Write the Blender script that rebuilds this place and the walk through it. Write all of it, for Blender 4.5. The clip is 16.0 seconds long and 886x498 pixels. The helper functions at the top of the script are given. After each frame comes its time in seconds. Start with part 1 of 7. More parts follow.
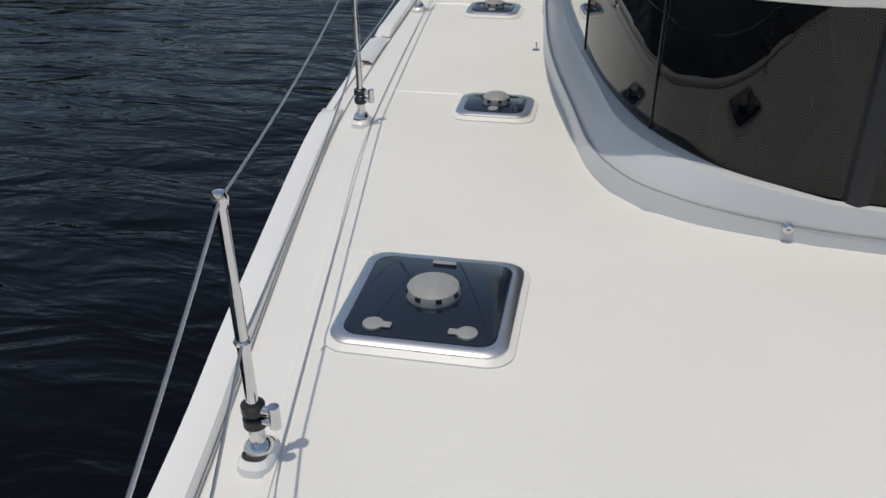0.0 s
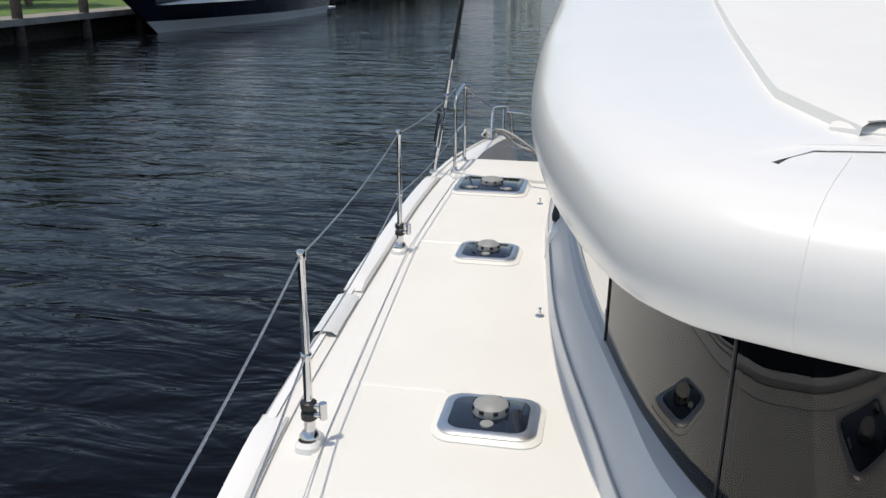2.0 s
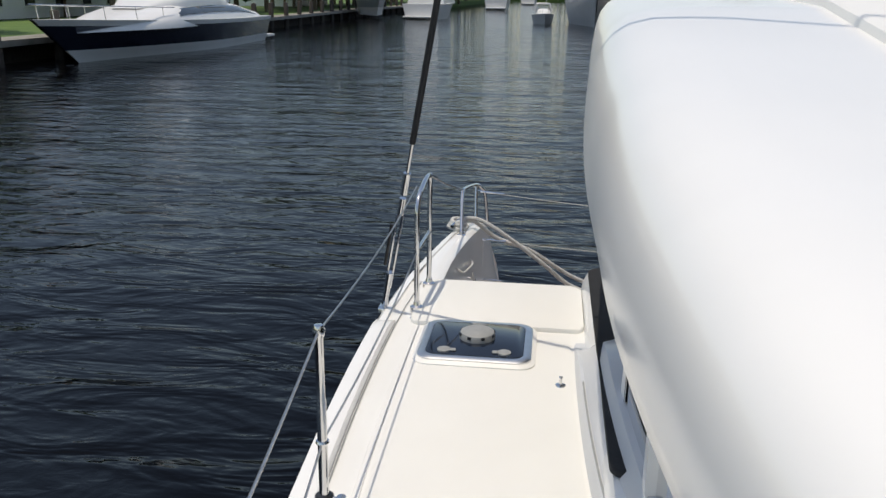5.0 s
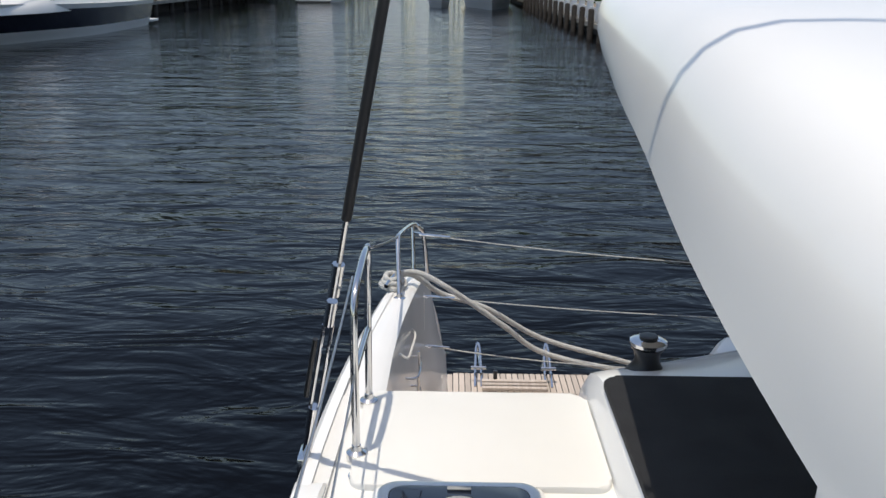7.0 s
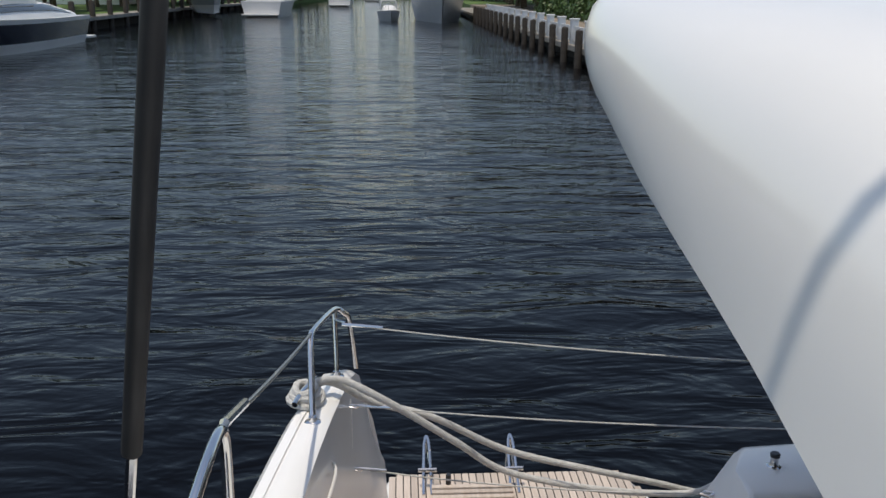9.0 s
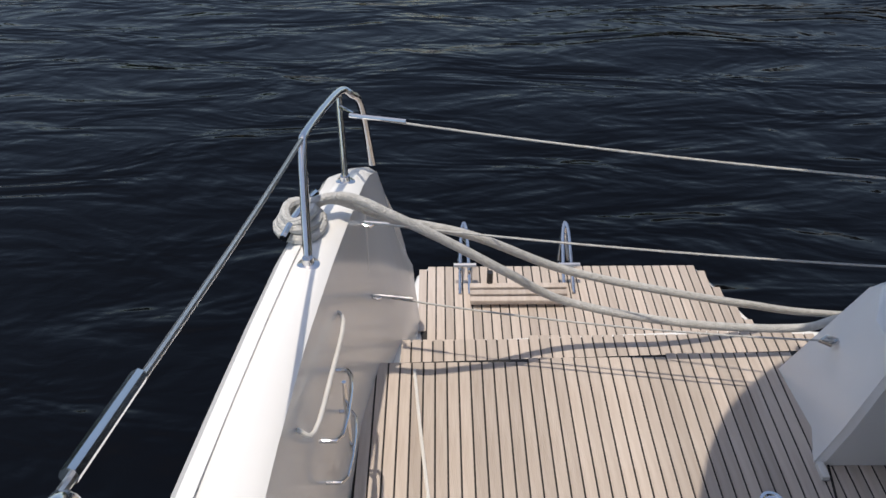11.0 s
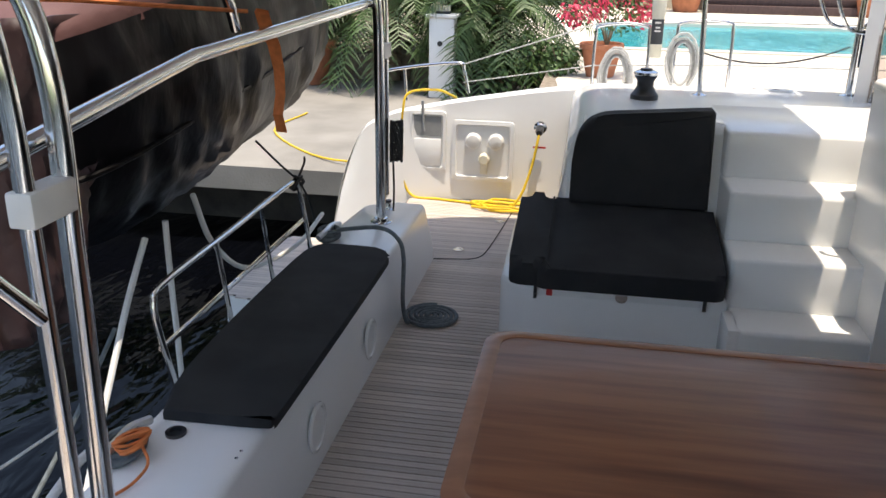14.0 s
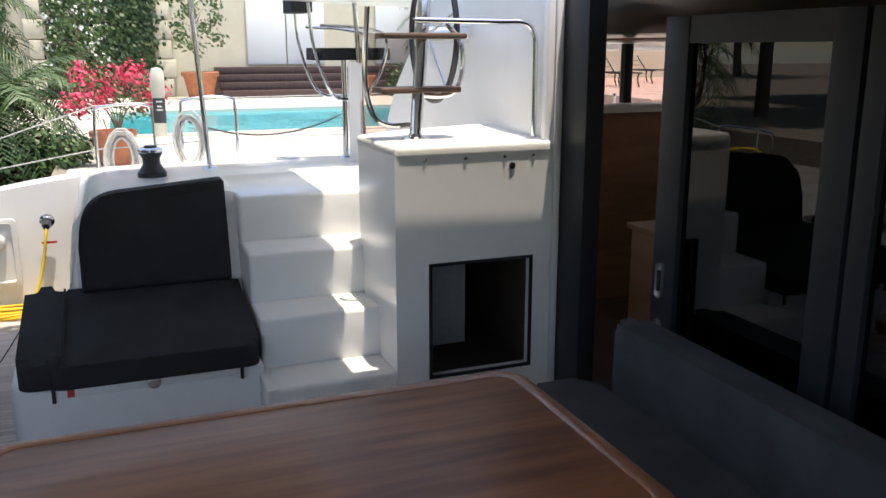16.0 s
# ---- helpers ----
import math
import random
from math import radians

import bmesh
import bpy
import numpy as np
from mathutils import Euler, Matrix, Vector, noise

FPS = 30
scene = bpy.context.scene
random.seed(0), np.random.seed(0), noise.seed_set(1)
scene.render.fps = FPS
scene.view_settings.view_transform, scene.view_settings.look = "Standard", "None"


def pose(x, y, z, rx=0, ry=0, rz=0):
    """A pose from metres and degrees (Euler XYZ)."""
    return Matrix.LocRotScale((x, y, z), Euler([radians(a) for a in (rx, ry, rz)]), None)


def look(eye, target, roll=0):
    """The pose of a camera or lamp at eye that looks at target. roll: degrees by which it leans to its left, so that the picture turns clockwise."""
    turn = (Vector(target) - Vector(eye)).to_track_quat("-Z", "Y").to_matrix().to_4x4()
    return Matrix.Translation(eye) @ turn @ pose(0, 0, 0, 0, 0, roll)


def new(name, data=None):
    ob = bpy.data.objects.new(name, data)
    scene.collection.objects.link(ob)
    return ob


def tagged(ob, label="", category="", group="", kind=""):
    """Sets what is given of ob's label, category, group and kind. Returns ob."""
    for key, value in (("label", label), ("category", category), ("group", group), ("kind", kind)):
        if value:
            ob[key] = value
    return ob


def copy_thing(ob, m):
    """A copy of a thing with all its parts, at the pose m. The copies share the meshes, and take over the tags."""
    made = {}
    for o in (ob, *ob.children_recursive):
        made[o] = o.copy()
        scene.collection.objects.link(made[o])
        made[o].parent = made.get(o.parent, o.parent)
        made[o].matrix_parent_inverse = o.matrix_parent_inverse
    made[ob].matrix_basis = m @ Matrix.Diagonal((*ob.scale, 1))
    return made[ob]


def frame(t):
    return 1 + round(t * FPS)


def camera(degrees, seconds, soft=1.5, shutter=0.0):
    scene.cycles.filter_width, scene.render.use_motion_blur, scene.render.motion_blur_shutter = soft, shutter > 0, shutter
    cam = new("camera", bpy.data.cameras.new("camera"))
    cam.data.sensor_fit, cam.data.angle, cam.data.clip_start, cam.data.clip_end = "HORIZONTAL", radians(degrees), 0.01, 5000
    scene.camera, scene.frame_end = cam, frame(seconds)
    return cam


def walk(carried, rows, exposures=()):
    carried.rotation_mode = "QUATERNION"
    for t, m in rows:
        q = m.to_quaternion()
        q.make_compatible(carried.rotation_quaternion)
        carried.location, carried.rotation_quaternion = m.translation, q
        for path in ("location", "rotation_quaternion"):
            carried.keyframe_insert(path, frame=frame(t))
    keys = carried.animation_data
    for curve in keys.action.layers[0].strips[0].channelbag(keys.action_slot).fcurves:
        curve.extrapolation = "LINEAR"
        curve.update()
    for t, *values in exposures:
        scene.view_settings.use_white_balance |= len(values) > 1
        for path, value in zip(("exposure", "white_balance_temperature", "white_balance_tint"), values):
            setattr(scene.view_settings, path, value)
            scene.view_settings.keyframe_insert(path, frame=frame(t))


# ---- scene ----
cam = camera(55.53, 16.0)
PATH = [
    (0, (0.666, 0.524, 1.314), (0.317, 2.224, 0.319), -0.79),
    (0.5, (0.647, 0.644, 1.331), (0.27, 2.357, 0.37), -0.9),
    (1, (0.579, 0.926, 1.394), (0.217, 2.701, 0.546), -0.9),
    (1.5, (0.565, 1.179, 1.411), (0.209, 3.005, 0.678), -0.31),
    (2, (0.514, 1.557, 1.441), (0.15, 3.416, 0.801), 0.19),
    (2.5, (0.394, 1.952, 1.45), (0.064, 3.817, 0.806), -0.79),
    (3, (0.365, 2.36, 1.428), (0.045, 4.225, 0.78), 0.73),
    (3.5, (0.323, 2.734, 1.429), (-0.026, 4.611, 0.833), 1.26),
    (4, (0.189, 3.122, 1.457), (-0.128, 5.007, 0.866), 0.88),
    (4.2, (0.151, 3.269, 1.446), (-0.152, 5.154, 0.853), 0.74),
    (6.3, (-0.196, 4.507, 1.505), (-0.298, 6.422, 0.939), 0.94),
    (6.5, (-0.248, 4.686, 1.507), (-0.325, 6.598, 0.926), 0.95),
    (7, (-0.278, 5.116, 1.458), (-0.285, 7.019, 0.84), 0.73),
    (7.5, (-0.268, 5.499, 1.471), (-0.196, 7.411, 0.888), 1.19),
    (8, (-0.268, 5.83, 1.469), (-0.073, 7.756, 0.965), 1.1),
    (8.5, (-0.209, 6.055, 1.475), (-0.041, 7.979, 0.955), 2.88),
    (8.7, (-0.189, 6.134, 1.463), (-0.06, 8.053, 0.916), 1.19),
    (11, (-0.157, 7.247, 1.298), (-0.152, 8.846, 0.096), -0.23),
    (11.5, (-0.159, 7.598, 1.272), (0.078, 8.978, -0.156), -2.37),
    (12, (-0.162, 7.778, 1.245), (0.234, 9.086, -0.215), -4.18),
    (12.5, (-0.225, 7.886, 1.231), (0.65, 9.033, -0.155), -2.77),
    (13, (-0.231, 7.977, 1.184), (1.234, 8.714, 0.04), 0.42),
    (13.5, (-0.158, 7.982, 1.158), (1.584, 8.425, 0.28), 0.44),
    (14, (-0.072, 7.956, 1.132), (1.786, 8.274, 0.464), 1),
    (14.5, (-0.056, 7.958, 1.115), (1.878, 8.059, 0.617), 0.79),
    (15, (-0.039, 7.9, 1.074), (1.896, 7.73, 0.599), -0.18),
    (15.5, (-0.03, 7.836, 1.056), (1.853, 7.373, 0.567), -0.08),
    (16, (-0.013, 7.785, 1.033), (1.805, 7.091, 0.568), -0.11),
]
EXPOSURES = [(0, -0.43, 7250, 9), (1, -0.15, 7350, 10), (2.5, 0.1, 7350, 10), (4.2, -0.04, 7600, 10), (6.3, 0.2, 7300, 10), (7.7, 0.2, 7300, 10), (8.7, 0.05, 7350, 10), (11, 0.18, 7350, 12), (12, 0.15, 7350, 12), (12.5, 0.5, 7350, 12), (13, 1.35, 8200, 12),
             (13.5, 1.58, 8000, 12), (14, 1.3, 7600, 12), (14.5, 1.0, 7500, 12), (15, 1.0, 7500, 12), (15.5, 1.12, 7400, 12), (16, 1.4, 7400, 12)]
walk(cam, [(t, look(e, g, r)) for t, e, g, r in PATH], EXPOSURES)

# ---- world, sun, exposure ----
SHADOW = Vector((0.12, 0.085, -1.0)).normalized()
sun_el = math.asin(-SHADOW.z)
sun_az = math.atan2(-SHADOW.x, -SHADOW.y)
world = bpy.data.worlds.new("sky")
scene.world = world
world.use_nodes = True
wn = world.node_tree.nodes
sky = wn.new("ShaderNodeTexSky")
sky.sky_type, sky.sun_disc = "NISHITA", False
sky.sun_elevation, sky.sun_rotation = sun_el, sun_az
sky.air_density, sky.dust_density, sky.ozone_density = 1.0, 1.0, 1.2
wn["Background"].inputs["Strength"].default_value = 0.15
world.node_tree.links.new(sky.outputs[0], wn["Background"].inputs["Color"])
sun = new("sun", bpy.data.lights.new("sun", "SUN"))
sun.data.energy, sun.data.angle, sun.data.color = 2.5, radians(0.6), (1.0, 0.96, 0.9)
sun.matrix_world = look((0, 0, 40), Vector((0, 0, 40)) + SHADOW)
scene.view_settings.exposure = 0.0

XC = 3.01            # centre line of the boat
ZF = -0.767          # cockpit floor
ZW = -1.50           # water
ZD = -0.75           # dock


# ---- materials ----
def mat(name, color, rough=0.5, metal=0.0, spec=0.5, var=0.0, scale=4.0, bump=0.0, bump_scale=60.0, coat=0.0,
        color2=None, detail=4.0, stretch=(1, 1, 1), piece=0.0):
    m = bpy.data.materials.new(name)
    m.use_nodes = True
    nt = m.node_tree
    n, l = nt.nodes, nt.links
    b = n["Principled BSDF"]
    b.inputs["Base Color"].default_value = (*color, 1)
    b.inputs["Roughness"].default_value = rough
    b.inputs["Metallic"].default_value = metal
    b.inputs["Specular IOR Level"].default_value = spec
    b.inputs["Coat Weight"].default_value = coat
    tc = n.new("ShaderNodeTexCoord")
    mp = n.new("ShaderNodeMapping")
    mp.inputs["Scale"].default_value = stretch
    l.new(tc.outputs["Object"], mp.inputs["Vector"])
    if var or color2 or piece:
        nz = n.new("ShaderNodeTexNoise")
        nz.inputs["Scale"].default_value, nz.inputs["Detail"].default_value = scale, detail
        l.new(mp.outputs[0], nz.inputs["Vector"])
        mx = n.new("ShaderNodeMix")
        mx.data_type = "RGBA"
        c2 = color2 or tuple(c * (1 - var) for c in color)
        mx.inputs["A"].default_value, mx.inputs["B"].default_value = (*color, 1), (*c2, 1)
        rp = n.new("ShaderNodeMapRange")
        rp.inputs["From Min"].default_value, rp.inputs["From Max"].default_value = 0.35, 0.7
        l.new(nz.outputs["Fac"], rp.inputs["Value"])
        l.new(rp.outputs[0], mx.inputs["Factor"])
        out = mx.outputs["Result"]
        if piece:
            oi = n.new("ShaderNodeObjectInfo")
            hs = n.new("ShaderNodeHueSaturation")
            mr = n.new("ShaderNodeMapRange")
            mr.inputs["To Min"].default_value, mr.inputs["To Max"].default_value = 1 - piece, 1 + piece
            l.new(oi.outputs["Random"], mr.inputs["Value"])
            l.new(mr.outputs[0], hs.inputs["Value"])
            l.new(out, hs.inputs["Color"])
            out = hs.outputs[0]
        l.new(out, b.inputs["Base Color"])
        r2 = n.new("ShaderNodeMapRange")
        r2.inputs["To Min"].default_value, r2.inputs["To Max"].default_value = max(0.02, rough * 0.8), min(1, rough * 1.2)
        l.new(nz.outputs["Fac"], r2.inputs["Value"])
        l.new(r2.outputs[0], b.inputs["Roughness"])
    if bump:
        bn = n.new("ShaderNodeTexNoise")
        bn.inputs["Scale"].default_value, bn.inputs["Detail"].default_value = bump_scale, 3
        l.new(mp.outputs[0], bn.inputs["Vector"])
        bp = n.new("ShaderNodeBump")
        bp.inputs["Strength"].default_value, bp.inputs["Distance"].default_value = bump, 0.01
        l.new(bn.outputs["Fac"], bp.inputs["Height"])
        l.new(bp.outputs[0], b.inputs["Normal"])
    return m


M_GEL = mat("gelcoat", (0.84, 0.84, 0.825), 0.22, var=0.05, scale=1.3, coat=0.2)
M_CURB = mat("grey_gelcoat", (0.60, 0.615, 0.635), 0.3, var=0.05, scale=1.3, coat=0.15)
M_DECK = mat("deck_gelcoat", (0.80, 0.795, 0.765), 0.4, var=0.04, scale=2.0, bump=0.05, bump_scale=30)
M_SKID = mat("nonskid", (0.79, 0.785, 0.75), 0.6, var=0.045, scale=1.7, bump=0.25, bump_scale=420)
M_STEEL = mat("stainless", (0.72, 0.72, 0.72), 0.12, metal=1.0, var=0.12, scale=9)
M_ALU = mat("aluminium", (0.66, 0.67, 0.68), 0.32, metal=1.0, var=0.1, scale=20)
M_BLACKPL = mat("black_plastic", (0.02, 0.021, 0.023), 0.35, var=0.3, scale=20)
M_GREYPL = mat("grey_plastic", (0.30, 0.31, 0.31), 0.5, var=0.12, scale=30, bump=0.05)
M_WHITEPL = mat("white_plastic", (0.74, 0.73, 0.70), 0.4, var=0.08, scale=12)
M_CREAMPL = mat("cream_plastic", (0.72, 0.68, 0.55), 0.45, var=0.1, scale=12)
M_FABRIC = mat("black_canvas", (0.016, 0.017, 0.020), 0.9, var=0.35, scale=5, bump=0.5, bump_scale=260)
M_GREYFAB = mat("charcoal_canvas", (0.065, 0.072, 0.082), 0.9, var=0.3, scale=5, bump=0.5, bump_scale=260)
M_TEAK = mat("weathered_teak", (0.56, 0.49, 0.435), 0.75, scale=5, color2=(0.46, 0.385, 0.33), bump=0.35, bump_scale=40, stretch=(9, 0.7, 9), piece=0.16)
M_CAULK = mat("caulk", (0.025, 0.022, 0.02), 0.7, var=0.3, scale=30)
M_TABLE = mat("varnished_teak", (0.32, 0.12, 0.055), 0.42, scale=2.6, color2=(0.15, 0.05, 0.025), bump=0.04, bump_scale=30, stretch=(7, 0.55, 7), coat=0.1, detail=7)
M_TREAD = mat("dark_teak_tread", (0.17, 0.105, 0.075), 0.6, scale=5, color2=(0.10, 0.06, 0.045), bump=0.2, bump_scale=40, stretch=(5, 0.8, 5))
M_TABLERIM = mat("teak_rim", (0.36, 0.145, 0.07), 0.35, scale=4, color2=(0.26, 0.10, 0.05), stretch=(5, 1, 5), coat=0.3)
M_ROPE = mat("white_rope", (0.62, 0.62, 0.60), 0.85, var=0.2, scale=40, bump=0.8, bump_scale=190)
M_GREYROPE = mat("grey_rope", (0.16, 0.19, 0.20), 0.9, var=0.35, scale=40, bump=0.8, bump_scale=190)
M_YELLOW = mat("yellow_cable", (0.75, 0.50, 0.03), 0.45, var=0.12, scale=14)
M_ORANGE = mat("orange_rope", (0.70, 0.20, 0.06), 0.8, var=0.3, scale=30)
M_WIRE = mat("wire", (0.55, 0.56, 0.57), 0.3, metal=0.9, var=0.2, scale=60)
M_SHROUD = mat("black_shroud_cover", (0.02, 0.02, 0.022), 0.6, var=0.3, scale=12)
M_MAROON = mat("maroon_cover", (0.12, 0.052, 0.05), 0.75, var=0.3, scale=3, bump=0.6, bump_scale=14)
# darker copy of the maroon, with the flap's shade in its colour
M_FLAP = mat("maroon_cover_in_shade", (0.045, 0.022, 0.023), 0.5, var=0.35, scale=4, bump=0.6, bump_scale=14)
M_BLKCOVER = mat("black_vinyl_cover", (0.008, 0.007, 0.008), 0.33, spec=0.14, var=0.35, scale=3, bump=0.6, bump_scale=11, stretch=(1, 1, 0.4))
M_CONC = mat("concrete", (0.27, 0.255, 0.225), 0.85, var=0.3, scale=1.4, bump=0.3, bump_scale=45)
M_POOLDECK = mat("pool_deck", (0.62, 0.57, 0.48), 0.8, var=0.12, scale=1.2, bump=0.2, bump_scale=40)
M_TERRACE = mat("pink_paving", (0.56, 0.38, 0.32), 0.85, var=0.15, scale=2.0, bump=0.3, bump_scale=30)
M_STUCCO = mat("stucco", (0.66, 0.60, 0.46), 0.9, var=0.12, scale=1.5, bump=0.4, bump_scale=50)
M_TERRA = mat("terracotta", (0.46, 0.17, 0.085), 0.8, var=0.25, scale=8, bump=0.2)
M_LEAF = mat("palm_leaf", (0.068, 0.12, 0.032), 0.5, scale=1.5, color2=(0.032, 0.068, 0.016))
M_LEAF2 = mat("shrub_leaf", (0.065, 0.125, 0.03), 0.55, scale=2.0, color2=(0.03, 0.07, 0.018))
M_IVY = mat("ivy_leaf", (0.045, 0.085, 0.02), 0.6, scale=2.0, color2=(0.02, 0.045, 0.012))
M_BLOOM = mat("bougainvillea", (0.62, 0.03, 0.09), 0.6, scale=6, color2=(0.75, 0.10, 0.16))
M_BARK = mat("bark", (0.20, 0.15, 0.10), 0.9, scale=8, color2=(0.11, 0.08, 0.05), bump=0.9, bump_scale=30)
M_SOIL = mat("mulch", (0.30, 0.26, 0.20), 0.95, scale=14, color2=(0.15, 0.11, 0.08), bump=0.9, bump_scale=50)
M_GRASS = mat("lawn", (0.10, 0.17, 0.035), 0.9, scale=1.0, color2=(0.06, 0.12, 0.025), bump=0.8, bump_scale=40)
M_PILE = mat("dark_pile", (0.05, 0.042, 0.035), 0.9, var=0.4, scale=5, bump=0.6, bump_scale=25)
M_DARKWOOD = mat("dark_step_wood", (0.075, 0.04, 0.035), 0.55, var=0.35, scale=5, stretch=(1, 4, 1))
M_NAVY = mat("navy_hull", (0.012, 0.016, 0.032), 0.12, var=0.2, scale=1.0, coat=0.4)
M_BOATW = mat("boat_white", (0.74, 0.74, 0.73), 0.3, var=0.05, scale=1.0)
M_BOATGREY = mat("boat_grey", (0.33, 0.36, 0.38), 0.35, var=0.08, scale=1.0)
M_ROOFTILE = mat("roof_tile", (0.42, 0.24, 0.17), 0.85, scale=4, color2=(0.30, 0.16, 0.11), bump=0.6, bump_scale=20)
M_INWOOD = mat("cabin_wood", (0.27, 0.135, 0.07), 0.4, scale=2.5, color2=(0.19, 0.09, 0.045), stretch=(1, 1, 6))
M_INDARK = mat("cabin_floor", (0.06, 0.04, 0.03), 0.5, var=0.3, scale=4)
M_CURTAIN = mat("sheer_curtain", (0.62, 0.56, 0.50), 0.9, var=0.2, scale=9)
M_FRAME = mat("black_frame", (0.02, 0.022, 0.027), 0.42, spec=0.4, var=0.2, scale=3)
M_RED = mat("red_sticker", (0.6, 0.03, 0.03), 0.5, var=0.1, scale=10)
M_BLUE = mat("blue_tag", (0.10, 0.42, 0.50), 0.5, var=0.1, scale=10)
M_GREEN = mat("green_awning", (0.02, 0.24, 0.13), 0.7, var=0.15, scale=3)
M_LABEL = mat("dark_label", (0.05, 0.055, 0.06), 0.5, var=0.2, scale=30)
M_CANVASSEAT = mat("tan_canvas", (0.55, 0.32, 0.16), 0.8, var=0.1, scale=3)


def glass(name, tint, gloss=1.5, rough=0.0):
    m = bpy.data.materials.new(name)
    m.use_nodes = True
    n, l = m.node_tree.nodes, m.node_tree.links
    n.remove(n["Principled BSDF"])
    tr, gl, fr, mx = n.new("ShaderNodeBsdfTransparent"), n.new("ShaderNodeBsdfGlossy"), n.new("ShaderNodeFresnel"), n.new("ShaderNodeMixShader")
    tr.inputs[0].default_value = (*tint, 1)
    gl.inputs["Roughness"].default_value = rough
    fr.inputs["IOR"].default_value = gloss
    l.new(fr.outputs[0], mx.inputs[0])
    l.new(tr.outputs[0], mx.inputs[1])
    l.new(gl.outputs[0], mx.inputs[2])
    l.new(mx.outputs[0], n["Material Output"].inputs["Surface"])
    return m


M_GLASS = glass("tinted_glass", (0.30, 0.27, 0.255), 1.55)
M_CLEAR = glass("pale_glass", (0.78, 0.74, 0.72), 1.45)
M_DOORGLASS = glass("door_glass", (0.16, 0.17, 0.19), 1.6)
M_HATCHGLASS = mat("smoked_acrylic", (0.012, 0.018, 0.032), 0.06, spec=0.7, var=0.2, scale=3)
M_PANE = mat("window_pane", (0.30, 0.38, 0.42), 0.08, spec=0.8, var=0.3, scale=1)
M_DARKPANE = mat("dark_pane", (0.02, 0.025, 0.03), 0.06, spec=0.8, var=0.3, scale=1)


def water_mat(name, base, rough, s1, s2, d1, d2, ior=1.33):
    m = bpy.data.materials.new(name)
    m.use_nodes = True
    n, l = m.node_tree.nodes, m.node_tree.links
    b = n["Principled BSDF"]
    b.inputs["Base Color"].default_value = (*base, 1)
    b.inputs["Roughness"].default_value = rough
    b.inputs["IOR"].default_value = ior
    tc = n.new("ShaderNodeTexCoord")
    prev = None
    for s, d, st in ((s1, d1, (0.55, 1.5, 1)), (s2, d2, (0.8, 1.3, 1)), (s1 * 0.17, d1 * 2.2, (0.7, 1.2, 1))):
        mp, nz, bp = n.new("ShaderNodeMapping"), n.new("ShaderNodeTexNoise"), n.new("ShaderNodeBump")
        mp.inputs["Scale"].default_value = st
        mp.inputs["Rotation"].default_value = (0, 0, 0.25)
        nz.inputs["Scale"].default_value, nz.inputs["Detail"].default_value = s, 3.0
        nz.inputs["Distortion"].default_value = 0.6
        bp.inputs["Distance"].default_value, bp.inputs["Strength"].default_value = d, 1.0
        l.new(tc.outputs["Object"], mp.inputs["Vector"])
        l.new(mp.outputs[0], nz.inputs["Vector"])
        l.new(nz.outputs["Fac"], bp.inputs["Height"])
        if prev:
            l.new(prev.outputs[0], bp.inputs["Normal"])
        prev = bp
    l.new(prev.outputs[0], b.inputs["Normal"])
    return m


M_WATER = water_mat("canal_water", (0.0012, 0.0015, 0.0024), 0.06, 1.5, 6.0, 0.075, 0.007, 1.22)
M_POOL = water_mat("pool_water", (0.02, 0.36, 0.42), 0.08, 3.0, 9.0, 0.02, 0.004)


# ---- builders ----
def part(name, bm, material, parent=None, label="", smooth=True, category="", kind="", group=""):
    me = bpy.data.meshes.new(name)
    bmesh.ops.recalc_face_normals(bm, faces=bm.faces)
    bm.to_mesh(me)
    bm.free()
    me.materials.append(material)
    if smooth:
        me.set_sharp_from_angle(angle=radians(38))
        for p in me.polygons:
            p.use_smooth = True
    ob = new(name, me)
    if parent:
        ob.parent = parent
    return tagged(ob, label, category, group, kind)


def thing(name, label, category, at=(0, 0, 0), group="", kind=""):
    ob = new(name)
    ob.empty_display_size = 0.1
    ob.location = at
    bpy.context.view_layer.update()
    return tagged(ob, label, category, group, kind)


def put(ob, parent):
    """Hang a mesh built in world metres under a thing that stands elsewhere."""
    ob.parent = parent
    ob.matrix_parent_inverse = Matrix.Translation(parent.location).inverted()
    return ob


def wpart(name, bm, material, parent, label="", smooth=True):
    top = parent
    ob = part(name, bm, material, None, label, smooth)
    ob.parent = parent
    off = Vector((0, 0, 0))
    while top is not None:
        off += top.location if top.type == "EMPTY" else Vector((0, 0, 0))
        top = top.parent
    ob.matrix_parent_inverse = Matrix.Translation(-off)
    return ob


def box(bm, x0, x1, y0, y1, z0, z1, bev=0.0, seg=2):
    r = bmesh.ops.create_cube(bm, size=1, matrix=Matrix.Translation(((x0 + x1) / 2, (y0 + y1) / 2, (z0 + z1) / 2)) @ Matrix.Diagonal((abs(x1 - x0), abs(y1 - y0), abs(z1 - z0), 1)))
    if bev:
        es = list({e for v in r["verts"] for e in v.link_edges})
        bmesh.ops.bevel(bm, geom=es, offset=bev, segments=seg, affect="EDGES", profile=0.5)
    return bm


